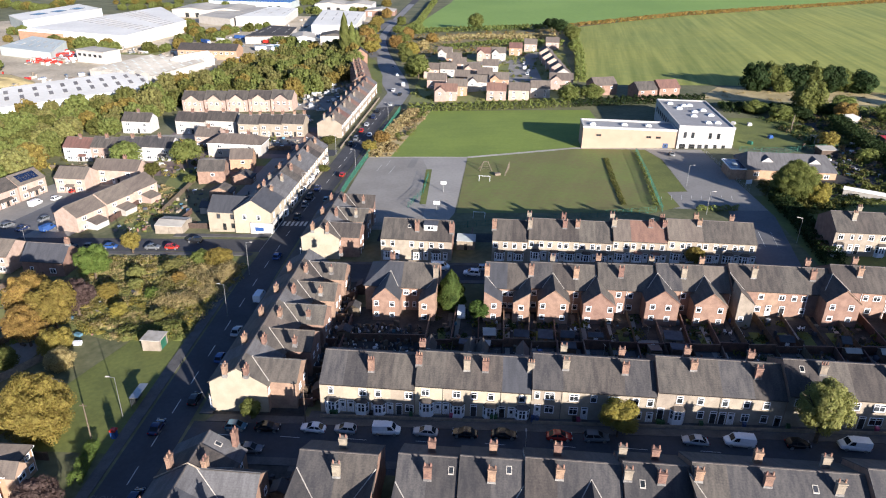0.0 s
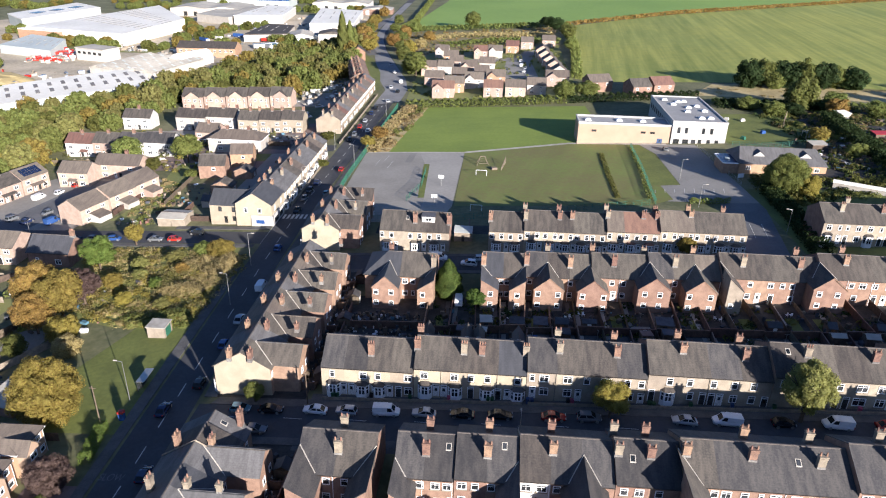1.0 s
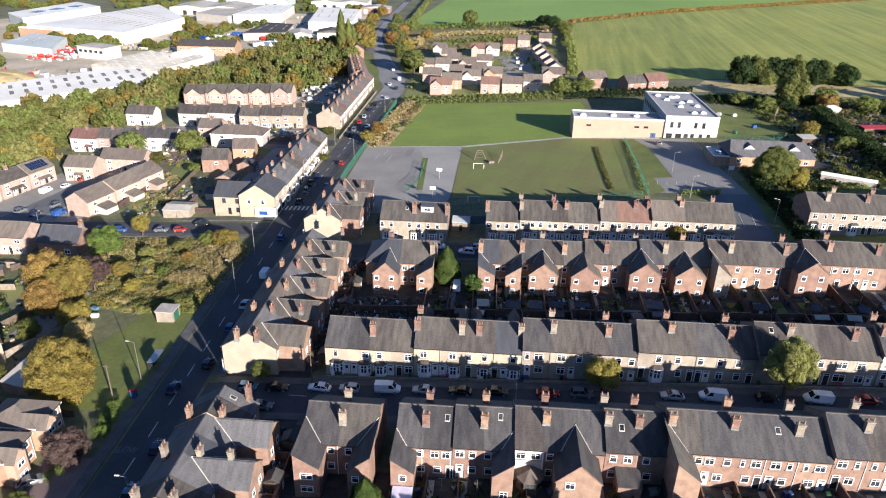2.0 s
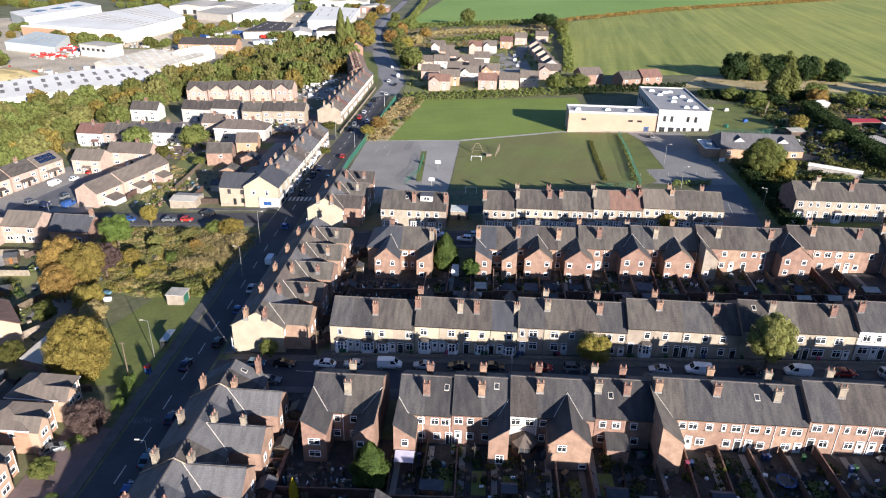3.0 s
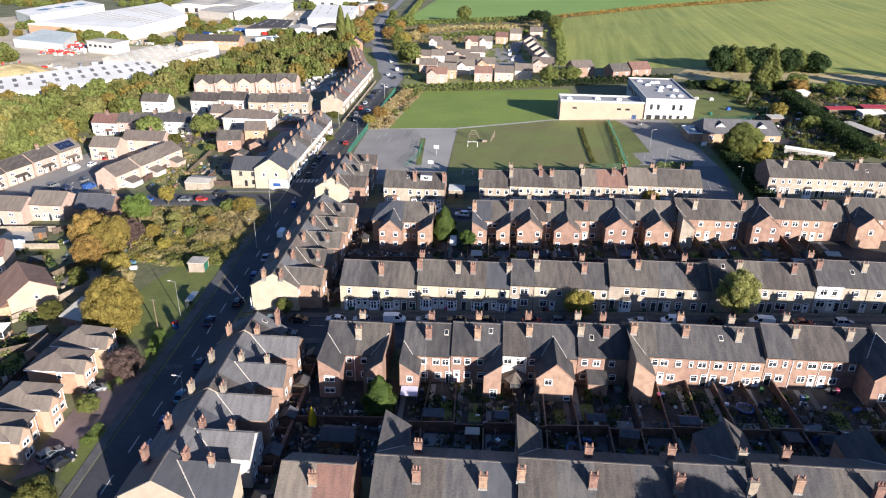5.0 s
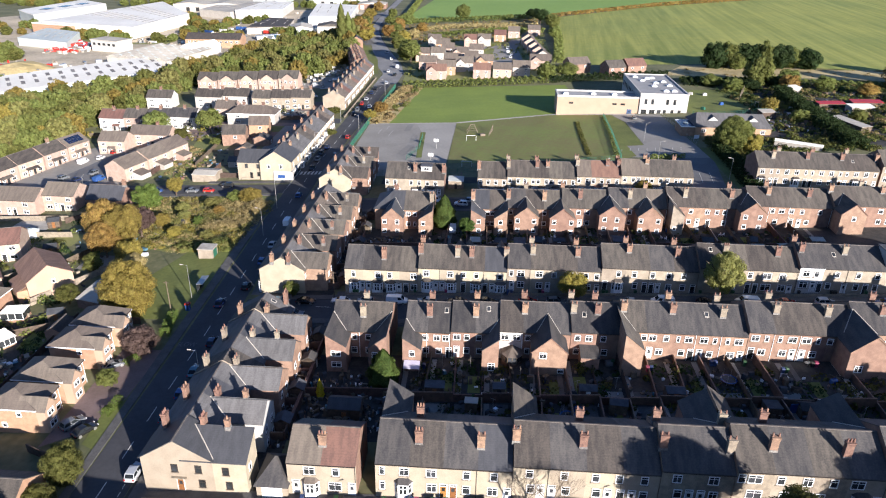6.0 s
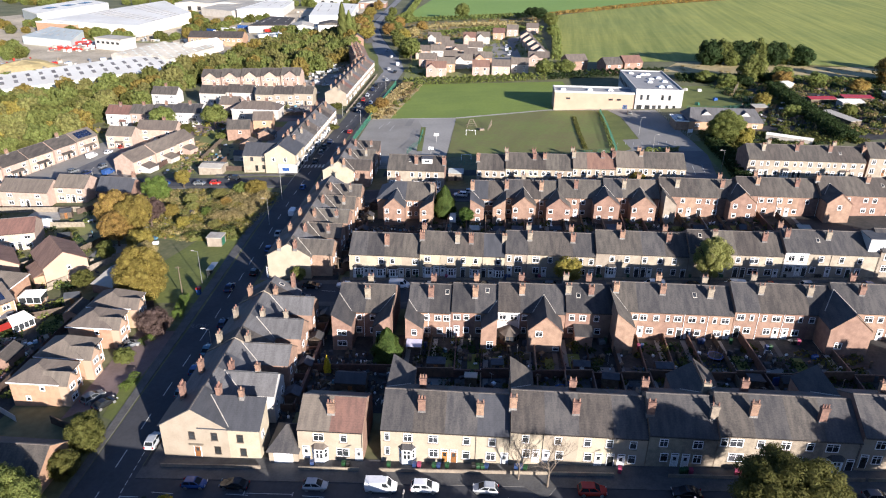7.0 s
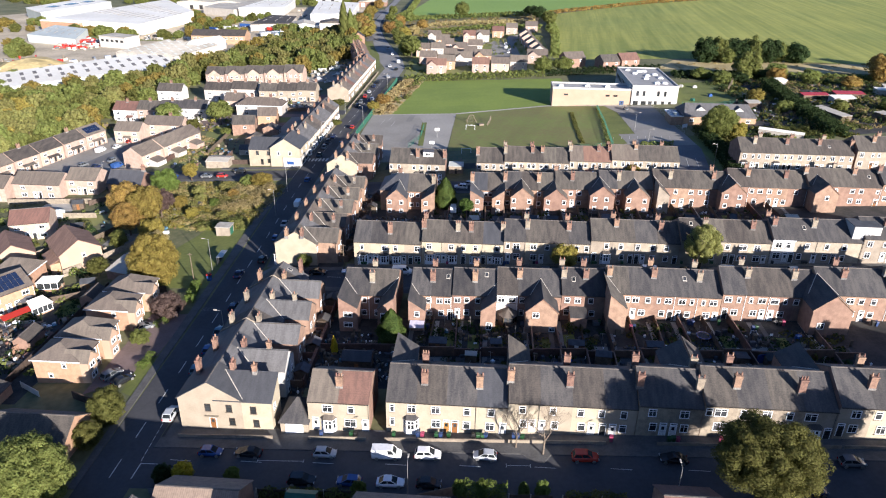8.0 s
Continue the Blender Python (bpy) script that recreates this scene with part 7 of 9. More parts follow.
def hedge(pts, w, h, colour, label, density=14, size=0.22, name="hedge"):
    """A hedge along a line: leaves over a dark inner body."""
    rg = np.random.default_rng(int(abs(pts[0][0] * 7 + pts[0][1])))
    V, F = [], []
    for (x0, y0), (x1, y1) in zip(pts, pts[1:]):
        L = math.hypot(x1 - x0, y1 - y0)
        n = int(L * (w + 2 * h) * density)
        t, side = rg.random(n), rg.random(n)
        per = w + 2 * h
        s = side * per
        off = np.where(s < h, -w / 2, np.where(s < h + w, s - h - w / 2, w / 2)) + rg.normal(size=n) * 0.12 * w
        zz = np.where(s < h, s, np.where(s < h + w, h, per - s)) * (0.8 + 0.35 * np.sin(t * L * 0.9 + rg.random()) ** 2)
        nx, ny = -(y1 - y0) / L, (x1 - x0) / L
        P = np.stack([x0 + (x1 - x0) * t + nx * off, y0 + (y1 - y0) * t + ny * off, zz], 1)
        P[:, 2] += np.array([gz(a) for a in P[:, 0]])
        N = rg.normal(size=(n, 3)) + (0, 0, 0.4)
        N /= np.linalg.norm(N, axis=1)[:, None]
        t1 = np.cross(N, rg.normal(size=(n, 3)))
        t1 /= np.linalg.norm(t1, axis=1)[:, None]
        t2 = np.cross(N, t1)
        q = (size * (0.6 + 0.8 * rg.random(n)))[:, None]
        k = len(V)
        V += np.stack([P - t1 * q, P + t2 * q * 0.8, P + t1 * q, P - t2 * q * 0.8], 1).reshape(-1, 3).tolist()
        F += (np.arange(n * 4).reshape(-1, 4) + k).tolist()
    me = bpy.data.meshes.new(name)
    me.from_pydata(V, [], F)
    me.materials.append(LEAF[colour])
    me.update()
    return tagged(new(name, me), label, "hedge", kind="stuff")


hedge([(-42, 319), (-10, 321), (34, 326)], 4, 3.0, "olive", "overgrown hedge along the field end", 5, 0.4)
hedge([(34, 326), (60, 330), (96, 332)], 4, 3.0, "dark", "dark hedge behind the school", 5, 0.4)
hedge([(56, 604), (102, 633), (412, 827), (760, 1040)], 3.5, 2.6, "orange", "long rust-brown field hedge", 1.6, 0.7)
hedge([(-84, 586), (-22, 594), (48, 600)], 8, 3, "olive", "scrubby hedge at the pasture edge", 2, 0.7)
hedge([(44, 382), (52, 480), (54, 600)], 4, 3, "olive", "field-side hedge by the estate", 3, 0.5)
hedge([(138, 290), (135, 256), (134, 226), (133, 200)], 5, 3.6, "dark", "tall dark hedge between allotments", 12, 0.3)
hedge([(100, 316), (128, 312), (150, 308)], 7, 2.6, "dark", "dark undergrowth beside the rough strip", 7, 0.4)
hedge([(100, 322), (150, 312), (240, 296)], 6, 1.6, "olive", "scrub along the rough strip", 4, 0.4)
hedge([(-62.4, 76.5), (-64.4, 86)], 1.5, 1.7, "box", "clipped green garden hedge", 130, 0.075)
hedge([(-65.8, 68), (-64.2, 67)], 2.0, 1.2, "box", "low clipped shrub by the drive", 130, 0.075)
hedge([(-61.3, 56), (-61.8, 51)], 1.3, 1.1, "box", "clipped hedge beside the verge", 130, 0.075)
hedge([(-46, 246), (-44, 280), (-39, 318)], 4, 1.6, "straw", "tall dry grass on the bank", 6, 0.4)
hedge([(-80, 850), (-75, 640), (-82, 590)], 4, 3, "olive", "hedge beside the far road", 2, 0.7)
hedge([(-40, 500), (0, 520), (44, 512)], 10, 2.4, "olive", "rough scrub behind the estate", 2, 0.6)
hedge([(-60, 540), (-20, 555), (40, 545)], 14, 1.5, "straw", "dry scrub behind the estate", 1.2, 0.7)
hedge([(-28, 19), (-22, 19.2), (-14, 19)], 1.2, 1.6, "green", "garden hedge along the near street", 30, 0.18)
hedge([(0.9, 20.1), (4, 20.3), (8.2, 20.2)], 1.5, 2.5, "box", "overgrown bright garden hedge along the near street", 60, 0.12)
hedge([(16.5, 19.2), (21, 19.4), (25, 19.2)], 1.4, 1.9, "green", "dark garden hedge along the near street", 40, 0.14)
for x, y, h, r_ in ((1.2, 20.6, 3.2, 1.0), (4.6, 20.6, 3.4, 0.9), (10.6, 20.2, 3.3, 0.9), (13.2, 20.4, 3.6, 1.1), (-13.5, 20.0, 3.0, 1.2)):
    tree(x, y, h, r_, "box", "small bright-leaved shrub above a garden fence", dense="mid", name="shrub", group="garden shrubs", bare=0.05)
hedge([(39.6, 198), (39.6, 222), (40.2, 244)], 1.3, 0.4, "green", "low dark strip of planting on the field", 26, 0.16)
hedge([(52, 250), (51, 225), (49, 197)], 1.0, 0.6, "olive", "row of young shrubs along a fence", 5, 0.25)


def scrub(name, ring, n, hmax, colours, label, seed, m=46, leaf=0.13):
    """Uneven tufts and bushes over an area, as one thing."""
    rg = np.random.default_rng(seed)
    xs_, ys_ = [p[0] for p in ring], [p[1] for p in ring]
    groups = {c: ([], []) for c in set(colours)}
    count = 0
    while count < n:
        x, y = rg.uniform(min(xs_), max(xs_)), rg.uniform(min(ys_), max(ys_))
        if not inside(x, y, ring):
            continue
        count += 1
        patch = 0.5 + 0.5 * noise.noise((x * 0.11, y * 0.11, seed)) * 1.6 + rg.normal() * 0.12
        hh, rr = hmax * (0.25 + 1.1 * max(0.0, 0.5 + noise.noise((x * 0.16, y * 0.16, seed + 9))) ** 2 + 0.3 * rg.random()), 0.6 + 1.5 * rg.random()
        V, F = groups[colours[int(min(max(patch, 0), 0.999) * len(colours))]]
        N = rg.normal(size=(m, 3))
        N[:, 2] = abs(N[:, 2])
        N /= np.linalg.norm(N, axis=1)[:, None]
        P = N * (rr, rr, hh) * (0.7 + 0.4 * rg.random((m, 1))) + (x, y, gz(x))
        t1 = np.cross(N, rg.normal(size=(m, 3)))
        t1 /= np.linalg.norm(t1, axis=1)[:, None]
        t2 = np.cross(N + rg.normal(size=(m, 3)) * 0.5, t1)
        q = leaf * (1 + 1.4 * rg.random((m, 1)))
        k = len(V)
        V += np.stack([P - t1 * q, P + t2 * q, P + t1 * q, P - t2 * q], 1).reshape(-1, 3).tolist()
        F += (np.arange(m * 4).reshape(-1, 4) + k).tolist()
    for c, (V, F) in sorted(groups.items()):
        me = bpy.data.meshes.new(name)
        me.from_pydata(V, [], F)
        me.materials.append(LEAF[c])
        me.update()
        tagged(new(name, me), label, "scrub", kind="stuff")


scrub("scrub", [(-64, 120), (-80, 119), (-102, 128), (-106, 158), (-67, 159), (-61.5, 152)], 900, 1.0, ["straw", "moss", "straw", "gold", "moss", "straw"], "overgrown plot of brambles and tall dry grass", 4, 95, 0.07)
scrub("scrub", [(-66, 134), (-76, 130), (-80, 146), (-68, 157), (-63, 150)], 380, 1.7, ["straw", "straw", "straw", "moss"], "stand of tall pale dry grass", 24, 80, 0.06)
scrub("scrub", [(-64.5, 119.5), (-78, 118.5), (-79, 123), (-65, 124)], 120, 1.8, ["moss", "olive", "moss"], "pale leafy bushes behind the kiosk", 25, 110, 0.08)
for x, y, h, r_, c in ((-69.5, 155.0, 4.8, 3.6, "gold"), (-75, 156, 3.6, 2.6, "olive"), (-80.5, 151, 3.0, 2.4, "moss"), (-79, 137, 2.6, 2.0, "box"), (-85, 141, 2.6, 2.2, "moss"), (-90, 137, 3.6, 2.8, "gold"), (-83, 129, 2.8, 2.2, "gold"), (-88, 147, 3.2, 2.4, "moss"), (-73, 127, 2.4, 2.0, "moss"), (-95, 134, 4.0, 3.0, "olive"), (-76, 145, 2.6, 2.0, "orange")):
    tree(x, y, h, r_, c, "rounded bush in the overgrown plot", dense="near", name="bush", group="plot bushes", bare=0.03)
scrub("scrub", [(-104, 172), (-96, 180), (-104, 214), (-116, 216), (-112, 190)], 60, 0.9, ["moss", "straw", "olive"], "weedy strip of rough grass behind houses", 6)
scrub("scrub", [(110, 225), (138, 210), (175, 215), (225, 290), (190, 315), (112, 300), (118, 250)], 1500, 1.7, ["dark", "olive", "green", "dark", "straw", "olive"], "overgrown allotment greenery", 7)
scrub("scrub", [(95, 338), (112, 362), (200, 346), (420, 336), (420, 300), (180, 322)], 120, 0.4, ["straw", "straw", "straw"], "tufts of dry grass on the rough strip", 8)
scrub("scrub", [(-46, 247), (-39, 247), (-31, 318), (-44, 318)], 160, 1.3, ["straw", "straw", "olive"], "tufts of dry grass on the bank", 9)
scrub("scrub", [(-90, 76), (-112, 70), (-150, 100), (-160, 138), (-112, 140), (-98, 118)], 160, 1.8, ["green", "olive", "dark"], "garden shrubs between houses", 10)
scrub("scrub", [(-44, 338), (42, 338), (42, 505), (-48, 505)], 330, 1.9, ["green", "olive", "olive", "moss"], "garden shrubs of the estate", 11)
scrub("scrub", [(-170, 225), (-100, 222), (-90, 240), (-90, 272), (-165, 275), (-175, 240)], 160, 1.8, ["green", "olive", "gold"], "garden shrubs between terraces", 12)

# bare street tree
def branch(f, p, d, length, r, depth, rg):
    e = tuple(p[i] + d[i] * length for i in range(3))
    f.tube(p, e, r, r * 0.62, 6 if depth > 2 else 4, caps=False)
    if depth == 0:
        return
    for _ in range(3 if depth > 1 else 4):
        v = Vector(d) + Vector((rg.gauss(0, 0.42), rg.gauss(0, 0.42), rg.gauss(0.2, 0.25)))
        v.normalize()
        branch(f, e, tuple(v), length * rg.uniform(0.62, 0.8), r * 0.58, depth - 1, rg)


brg = random.Random(12)
for x, y, hh, r, lab in ((14.0, 29.6, 2.6, 0.17, "leafless street tree with fine pale twigs"), (9.8, 31.0, 2.0, 0.13, "leafless young street tree with pale twigs")):
    bt = thing("bare_tree", x, y, gz(x), 0, lab, "tree", "bare street trees")
    f = Form().tube((0, 0, -0.3), (0.05, 0, hh), r, r * 0.8, 8, caps=False)
    for a in (0.2, 1.7, 3.0, 4.6):
        branch(f, (0.05, 0, hh - 0.05), (0.42 * math.cos(a), 0.42 * math.sin(a), 0.85), hh * 0.8, r * 0.55, 5, brg)
    part("branchwork", f, TWIG, bt)

scrub("scrub", [(-62, 440), (-82, 540), (-85, 574), (-28, 574), (48, 594), (50, 594), (42, 505), (20, 494), (-20, 468), (-44, 472)], 420, 1.9, ["straw", "olive", "orange", "straw", "moss"], "brown brambles on the waste ground", 14)
scrub("scrub", [(-112, 42), (-80, 42), (-80, 84), (-92, 86), (-112, 84)], 130, 1.2, ["green", "dark", "olive"], "shrubs in the dark back gardens", 15)
scrub("scrub", [(-11, 48), (74, 48), (74, 69), (-11, 69)], 130, 1.0, ["dark", "green", "dark"], "weeds and shrubs in the back yards", 16)
scrub("scrub", [(-12, 109), (84, 109), (84, 131), (-12, 131)], 110, 1.0, ["dark", "green", "dark"], "weeds and shrubs in the back yards", 17)

hedge([(84, 158), (85.5, 178), (86, 204)], 4, 2.6, "dark", "dark overgrown hedge beside the school drive", 14, 0.28)
hedge([(60, 194), (72, 194.5)], 1.2, 1.3, "olive", "low hedge at the car park end", 20, 0.2)
scrub("scrub", [(84, 190), (116, 200), (140, 200), (140, 219), (84, 218)], 380, 1.6, ["dark", "green", "olive"], "dark shrubs behind the drive", 18)

# ---- vehicles ----
def car_meshes(kind):
    """Body, glass, wheel, lamps for one kind of vehicle; length along x, front at +x."""
    def make():
        L, W, H, hood, cab = {"hatch": (4.05, 1.76, 1.48, 0.90, (-1.92, -1.35, 0.20, 1.18)), "saloon": (4.6, 1.82, 1.44, 0.88, (-1.85, -0.95, 0.15, 1.15)), "suv": (4.5, 1.86, 1.66, 1.0, (-2.12, -1.65, 0.25, 1.2)), "van": (5.1, 1.95, 1.98, 1.15, (-2.5, -2.45, 1.05, 1.75))}[kind]
        a, w = L / 2, W / 2
        f = Form()
        tail, nose = (hood - 0.02, hood - 0.12) if kind != "saloon" else (hood, hood - 0.14)
        # stations along the body: place, half width, sill, belt
        st = [(-a, w * 0.80, 0.40, tail - 0.28), (-a + 0.10, w * 0.92, 0.28, tail - 0.08), (-a + 0.45, w, 0.24, tail), (-0.6, w, 0.22, hood + 0.02), (cab[3], w, 0.22, hood), (a - 0.6, w * 0.98, 0.24, nose), (a - 0.2, w * 0.88, 0.28, nose - 0.10), (a, w * 0.72, 0.38, nose - 0.26)]
        for x, hw, z0, z1 in st:
            f.v += [(x, -hw * 0.9, z0), (x, -hw, z0 + 0.14), (x, -hw, z1 - 0.16), (x, -hw + 0.12, z1), (x, hw - 0.12, z1), (x, hw, z1 - 0.16), (x, hw, z0 + 0.14), (x, hw * 0.9, z0)]
        for i in range(len(st) - 1):
            for j in range(8):
                k = (j + 1) % 8
                f.f.append((8 * i + j, 8 * i + k, 8 * i + 8 + k, 8 * i + 8 + j))
        f.f += [tuple(range(7, -1, -1)), tuple(range(8 * len(st) - 8, 8 * len(st)))]
        f.s += [0] * len(f.f)
        # roof on pillars: one shell with window openings, closed round the cabin
        x0, x1, x2, x3 = cab
        rw, bw = w - 0.22, w - 0.10
        low = [(x0, -bw), (x3, -bw), (x3, bw), (x0, bw)]
        top = [(x1, -rw), (x2, -rw), (x2, rw), (x1, rw)]
        cols = []
        for i in range(4):
            n2 = (i + 1) % 4
            cuts = (0, 0.06, 0.47, 0.53, 0.94) if i % 2 == 0 else (0, 0.07, 0.93)
            for q in cuts:
                cols.append([tuple(low[i][m] * (1 - q) + low[n2][m] * q for m in range(2)), tuple(top[i][m] * (1 - q) + top[n2][m] * q for m in range(2)), i, q])
        k, nc = len(f.v), len(cols)
        for p in (0, 0.08, 0.86, 1):
            for c0, c1, _, _ in cols:
                f.v.append((c0[0] * (1 - p) + c1[0] * p, c0[1] * (1 - p) + c1[1] * p, hood - 0.03 + (H - hood + 0.03) * p))
        for j in range(3):
            for i in range(nc):
                if j == 1 and cols[i][3] in (0.06, 0.07, 0.53):
                    continue
                n2 = (i + 1) % nc
                f.f.append((k + j * nc + i, k + j * nc + n2, k + (j + 1) * nc + n2, k + (j + 1) * nc + i))
                f.s.append(0)
        f.f += [tuple(k + 3 * nc + i for i in range(nc)), (k, k + 1, 8 * 3 + 3)]
        f.s += [0, 0]
        if kind == "van":
            f.box(x0 - 0.02, 0.35, -rw - 0.18, rw + 0.18, hood - 0.05, H + 0.01, taper=0.07)
            f.f.append((len(f.v) - 8, len(f.v) - 7, k))
            f.s.append(0)
        g = Form()
        b2, r2 = bw - 0.025, rw - 0.025
        q = [(x0 + 0.02, -b2, hood - 0.01), (x3 - 0.02, -b2, hood - 0.01), (x3 - 0.02, b2, hood - 0.01), (x0 + 0.02, b2, hood - 0.01), (x1 + 0.02, -r2, H - 0.03), (x2 - 0.02, -r2, H - 0.03), (x2 - 0.02, r2, H - 0.03), (x1 + 0.02, r2, H - 0.03)]
        g.v = q
        g.f = [(0, 1, 5, 4), (1, 2, 6, 5), (2, 3, 7, 6), (3, 0, 4, 7)]
        g.s = [0] * 4
        body = f.mesh("body", PAINTS["white"])
        body.shade_smooth()
        body.set_sharp_from_angle(angle=radians(38))
        tf = Form().tube((0, -0.1, 0), (0, 0.1, 0), 0.32, 0.32, 14)
        tf.s[-2:] = [1, 1]
        tyre = tf.mesh("wheel", [TYRE, STEEL])
        head = Form().box(-0.05, 0.08, -0.2, 0.2, -0.09, 0.09, taper=0.03).mesh("headlight", LAMP_CLR)
        tail = Form().box(-0.05, 0.05, -0.14, 0.14, -0.13, 0.13, taper=0.02).mesh("tail_light", LAMP_RED)
        return body, g.mesh("glass", CARGLASS), tyre, head, tail, L, W, hood
    return shared(("car", kind), make)


def car(x, y, yaw, kind, colour, label="", group="parked cars"):
    b, g, t, hd, tl, L, W, hood = car_meshes(kind)
    z = gz(x) + 0.04
    c = thing("van" if kind == "van" else "car", x, y, z, yaw, label or f"parked {colour} {'panel van' if kind == 'van' else kind.replace('suv', 'estate') + ' car'} at the kerb", "van" if kind == "van" else "car", group)
    c.matrix_basis = pose(x, y, z, 0, -math.degrees(math.atan(0.05)) * math.cos(radians(yaw)), 0) @ pose(0, 0, 0, 0, 0, yaw) @ Matrix.Diagonal((0.93, 0.96, 0.96, 1))
    put("body", b, c, 0, 0, 0, material=PAINTS[colour])
    put("glass", g, c, 0, 0, 0)
    for sx in (-1, 1):
        for sy in (-1, 1):
            put("wheel", t, c, sx * L * 0.31, sy * (W / 2 - 0.08), 0.32)
        if y < 110:
            put("headlight", hd, c, L / 2 - 0.1, sx * (W / 2 - 0.3), 0.66)
            put("tail_light", tl, c, -L / 2 + 0.02, sx * (W / 2 - 0.2), 0.78)
    return c


CARS = [(-38.9, 28.2, 0, "hatch", "blue"), (-32.8, 28.2, 180, "saloon", "black"), (-20.4, 28.4, 0, "hatch", "silver"), (-10.5, 28.4, 0, "van", "white"), (-4.0, 28.5, 0, "suv", "white"), (4.9, 28.5, 180, "hatch", "silver"), (20.4, 28.6, 0, "suv", "orange"), (33.7, 28.6, 180, "saloon", "black"),
        (-22.6, 22.4, 0, "suv", "black"), (-15.4, 22.4, 180, "hatch", "blue"), (-9.1, 22.4, 0, "saloon", "white"), (-3.3, 22.2, 0, "hatch", "black"), (60, 28.6, 0, "hatch", "grey"), (66, 22.6, 0, "suv", "grey"), (52, 22.6, 0, "hatch", "navy"),
        (-28.3, 91.6, 180, "saloon", "white"), (-22.7, 91.6, 180, "hatch", "silver"), (-15.6, 91.6, 0, "van", "white"), (-9.0, 91.6, 180, "saloon", "silver"), (-2.4, 91.6, 180, "saloon", "black"), (4.2, 91.6, 0, "saloon", "black"), (13.3, 91.6, 0, "saloon", "red"), (19.3, 91.6, 0, "suv", "grey"), (35.1, 91.6, 180, "saloon", "silver"),
        (42.0, 91.6, 180, "van", "white"), (51.2, 91.6, 0, "hatch", "black"), (59.7, 91.6, 180, "van", "white"), (58.1, 86.2, 0, "saloon", "silver"), (68, 91.6, 0, "saloon", "red"), (76, 91.6, 0, "suv", "silver"), (-41.8, 91.4, 0, "hatch", "teal"), (-36.2, 91.4, 0, "saloon", "black"), (-37.4, 86.0, 0, "saloon", "grey"), (88, 91.6, 180, "hatch", "blue"),
        (-20, 86.2, 180, "hatch", "grey"), (2, 86.2, 0, "saloon", "silver"), (26, 86.2, 180, "suv", "blue"), (46, 86.2, 0, "hatch", "black"),
        (-49.6, 37.5, 92, "suv", "silver"), (-50.4, 50.8, 92, "hatch", "teal"), (-50.6, 57.6, 92, "hatch", "blue"), (-50.9, 64.4, 92, "saloon", "teal"), (-51.3, 74.5, 92, "hatch", "navy"), (-55.6, 90.5, 92, "saloon", "navy"), (-52.2, 98.5, 92, "hatch", "black"), (-52.6, 112.0, 92, "hatch", "blue"), (-52.9, 122, 92, "saloon", "silver"), (-52.9, 137, 91, "van", "white"), (-55.5, 159, 91, "hatch", "blue"),
        (-57.8, 186, 270, "saloon", "black"), (-58.2, 196, 270, "hatch", "grey"), (-58.4, 203, 270, "suv", "black"), (-58, 211, 270, "saloon", "navy"), (-52.6, 225, 88, "hatch", "red"), (-52.4, 201, 90, "hatch", "teal"), (-57.4, 262, 270, "hatch", "black"), (-57, 270, 270, "suv", "grey"), (-57, 282, 270, "hatch", "red"), (-56.6, 292, 270, "saloon", "silver"), (-52.4, 276, 90, "hatch", "white"),
        (-56, 305, 270, "hatch", "navy"), (-55.8, 316, 270, "saloon", "black"), (-52, 330, 90, "hatch", "silver"), (-50.5, 352, 85, "suv", "black"), (-55.5, 362, 270, "saloon", "white"), (-52, 376, 95, "van", "white"), (-60, 405, 110, "hatch", "white"), (-66, 430, 290, "saloon", "silver"),
        (-104, 164, 4, "hatch", "blue"), (-110, 164, 4, "hatch", "grey"), (-92, 164, 2, "saloon", "grey"), (-86.5, 164, 2, "hatch", "red"), (-82, 168.5, 182, "suv", "black"), (-116, 164, 2, "saloon", "black"),
        (-67.8, 66.0, 40, "saloon", "grey"), (-66, 48.6, 60, "suv", "grey"), (-63, 47, 60, "saloon", "black"), (-144, 178, 74, "suv", "grey"), (-138, 176, 74, "saloon", "navy"), (-147, 196, 80, "van", "white"), (-143, 201, 80, "hatch", "white"), (-136, 183, 254, "hatch", "grey"), (-141, 208, 70, "hatch", "red"), (-130, 176, 74, "van", "blue"),
        (-36, 150.2, 0, "hatch", "red"), (-26, 153.6, 180, "saloon", "black"), (-12, 153.6, 0, "van", "white"), (-4, 150.6, 180, "suv", "white"), (-1, 153.4, 0, "hatch", "silver"), (8, 153.4, 0, "hatch", "white"), (-38, 122, 90, "hatch", "red"), (-5.4, 131.5, 92, "van", "white"),
        (64, 248, 90, "hatch", "grey"), (16, 402, 80, "hatch", "white"), (17, 412, 80, "saloon", "silver"), (15, 420, 80, "van", "white"), (17, 428, 80, "hatch", "black"), (15, 436, 80, "suv", "white"), (6, 408, 90, "hatch", "grey"), (-85, 300, 30, "van", "white"), (-88, 308, 30, "hatch", "white"), (-84, 320, 20, "saloon", "silver"), (-78, 312, 40, "saloon", "navy")]
for c in CARS:
    car(*c)

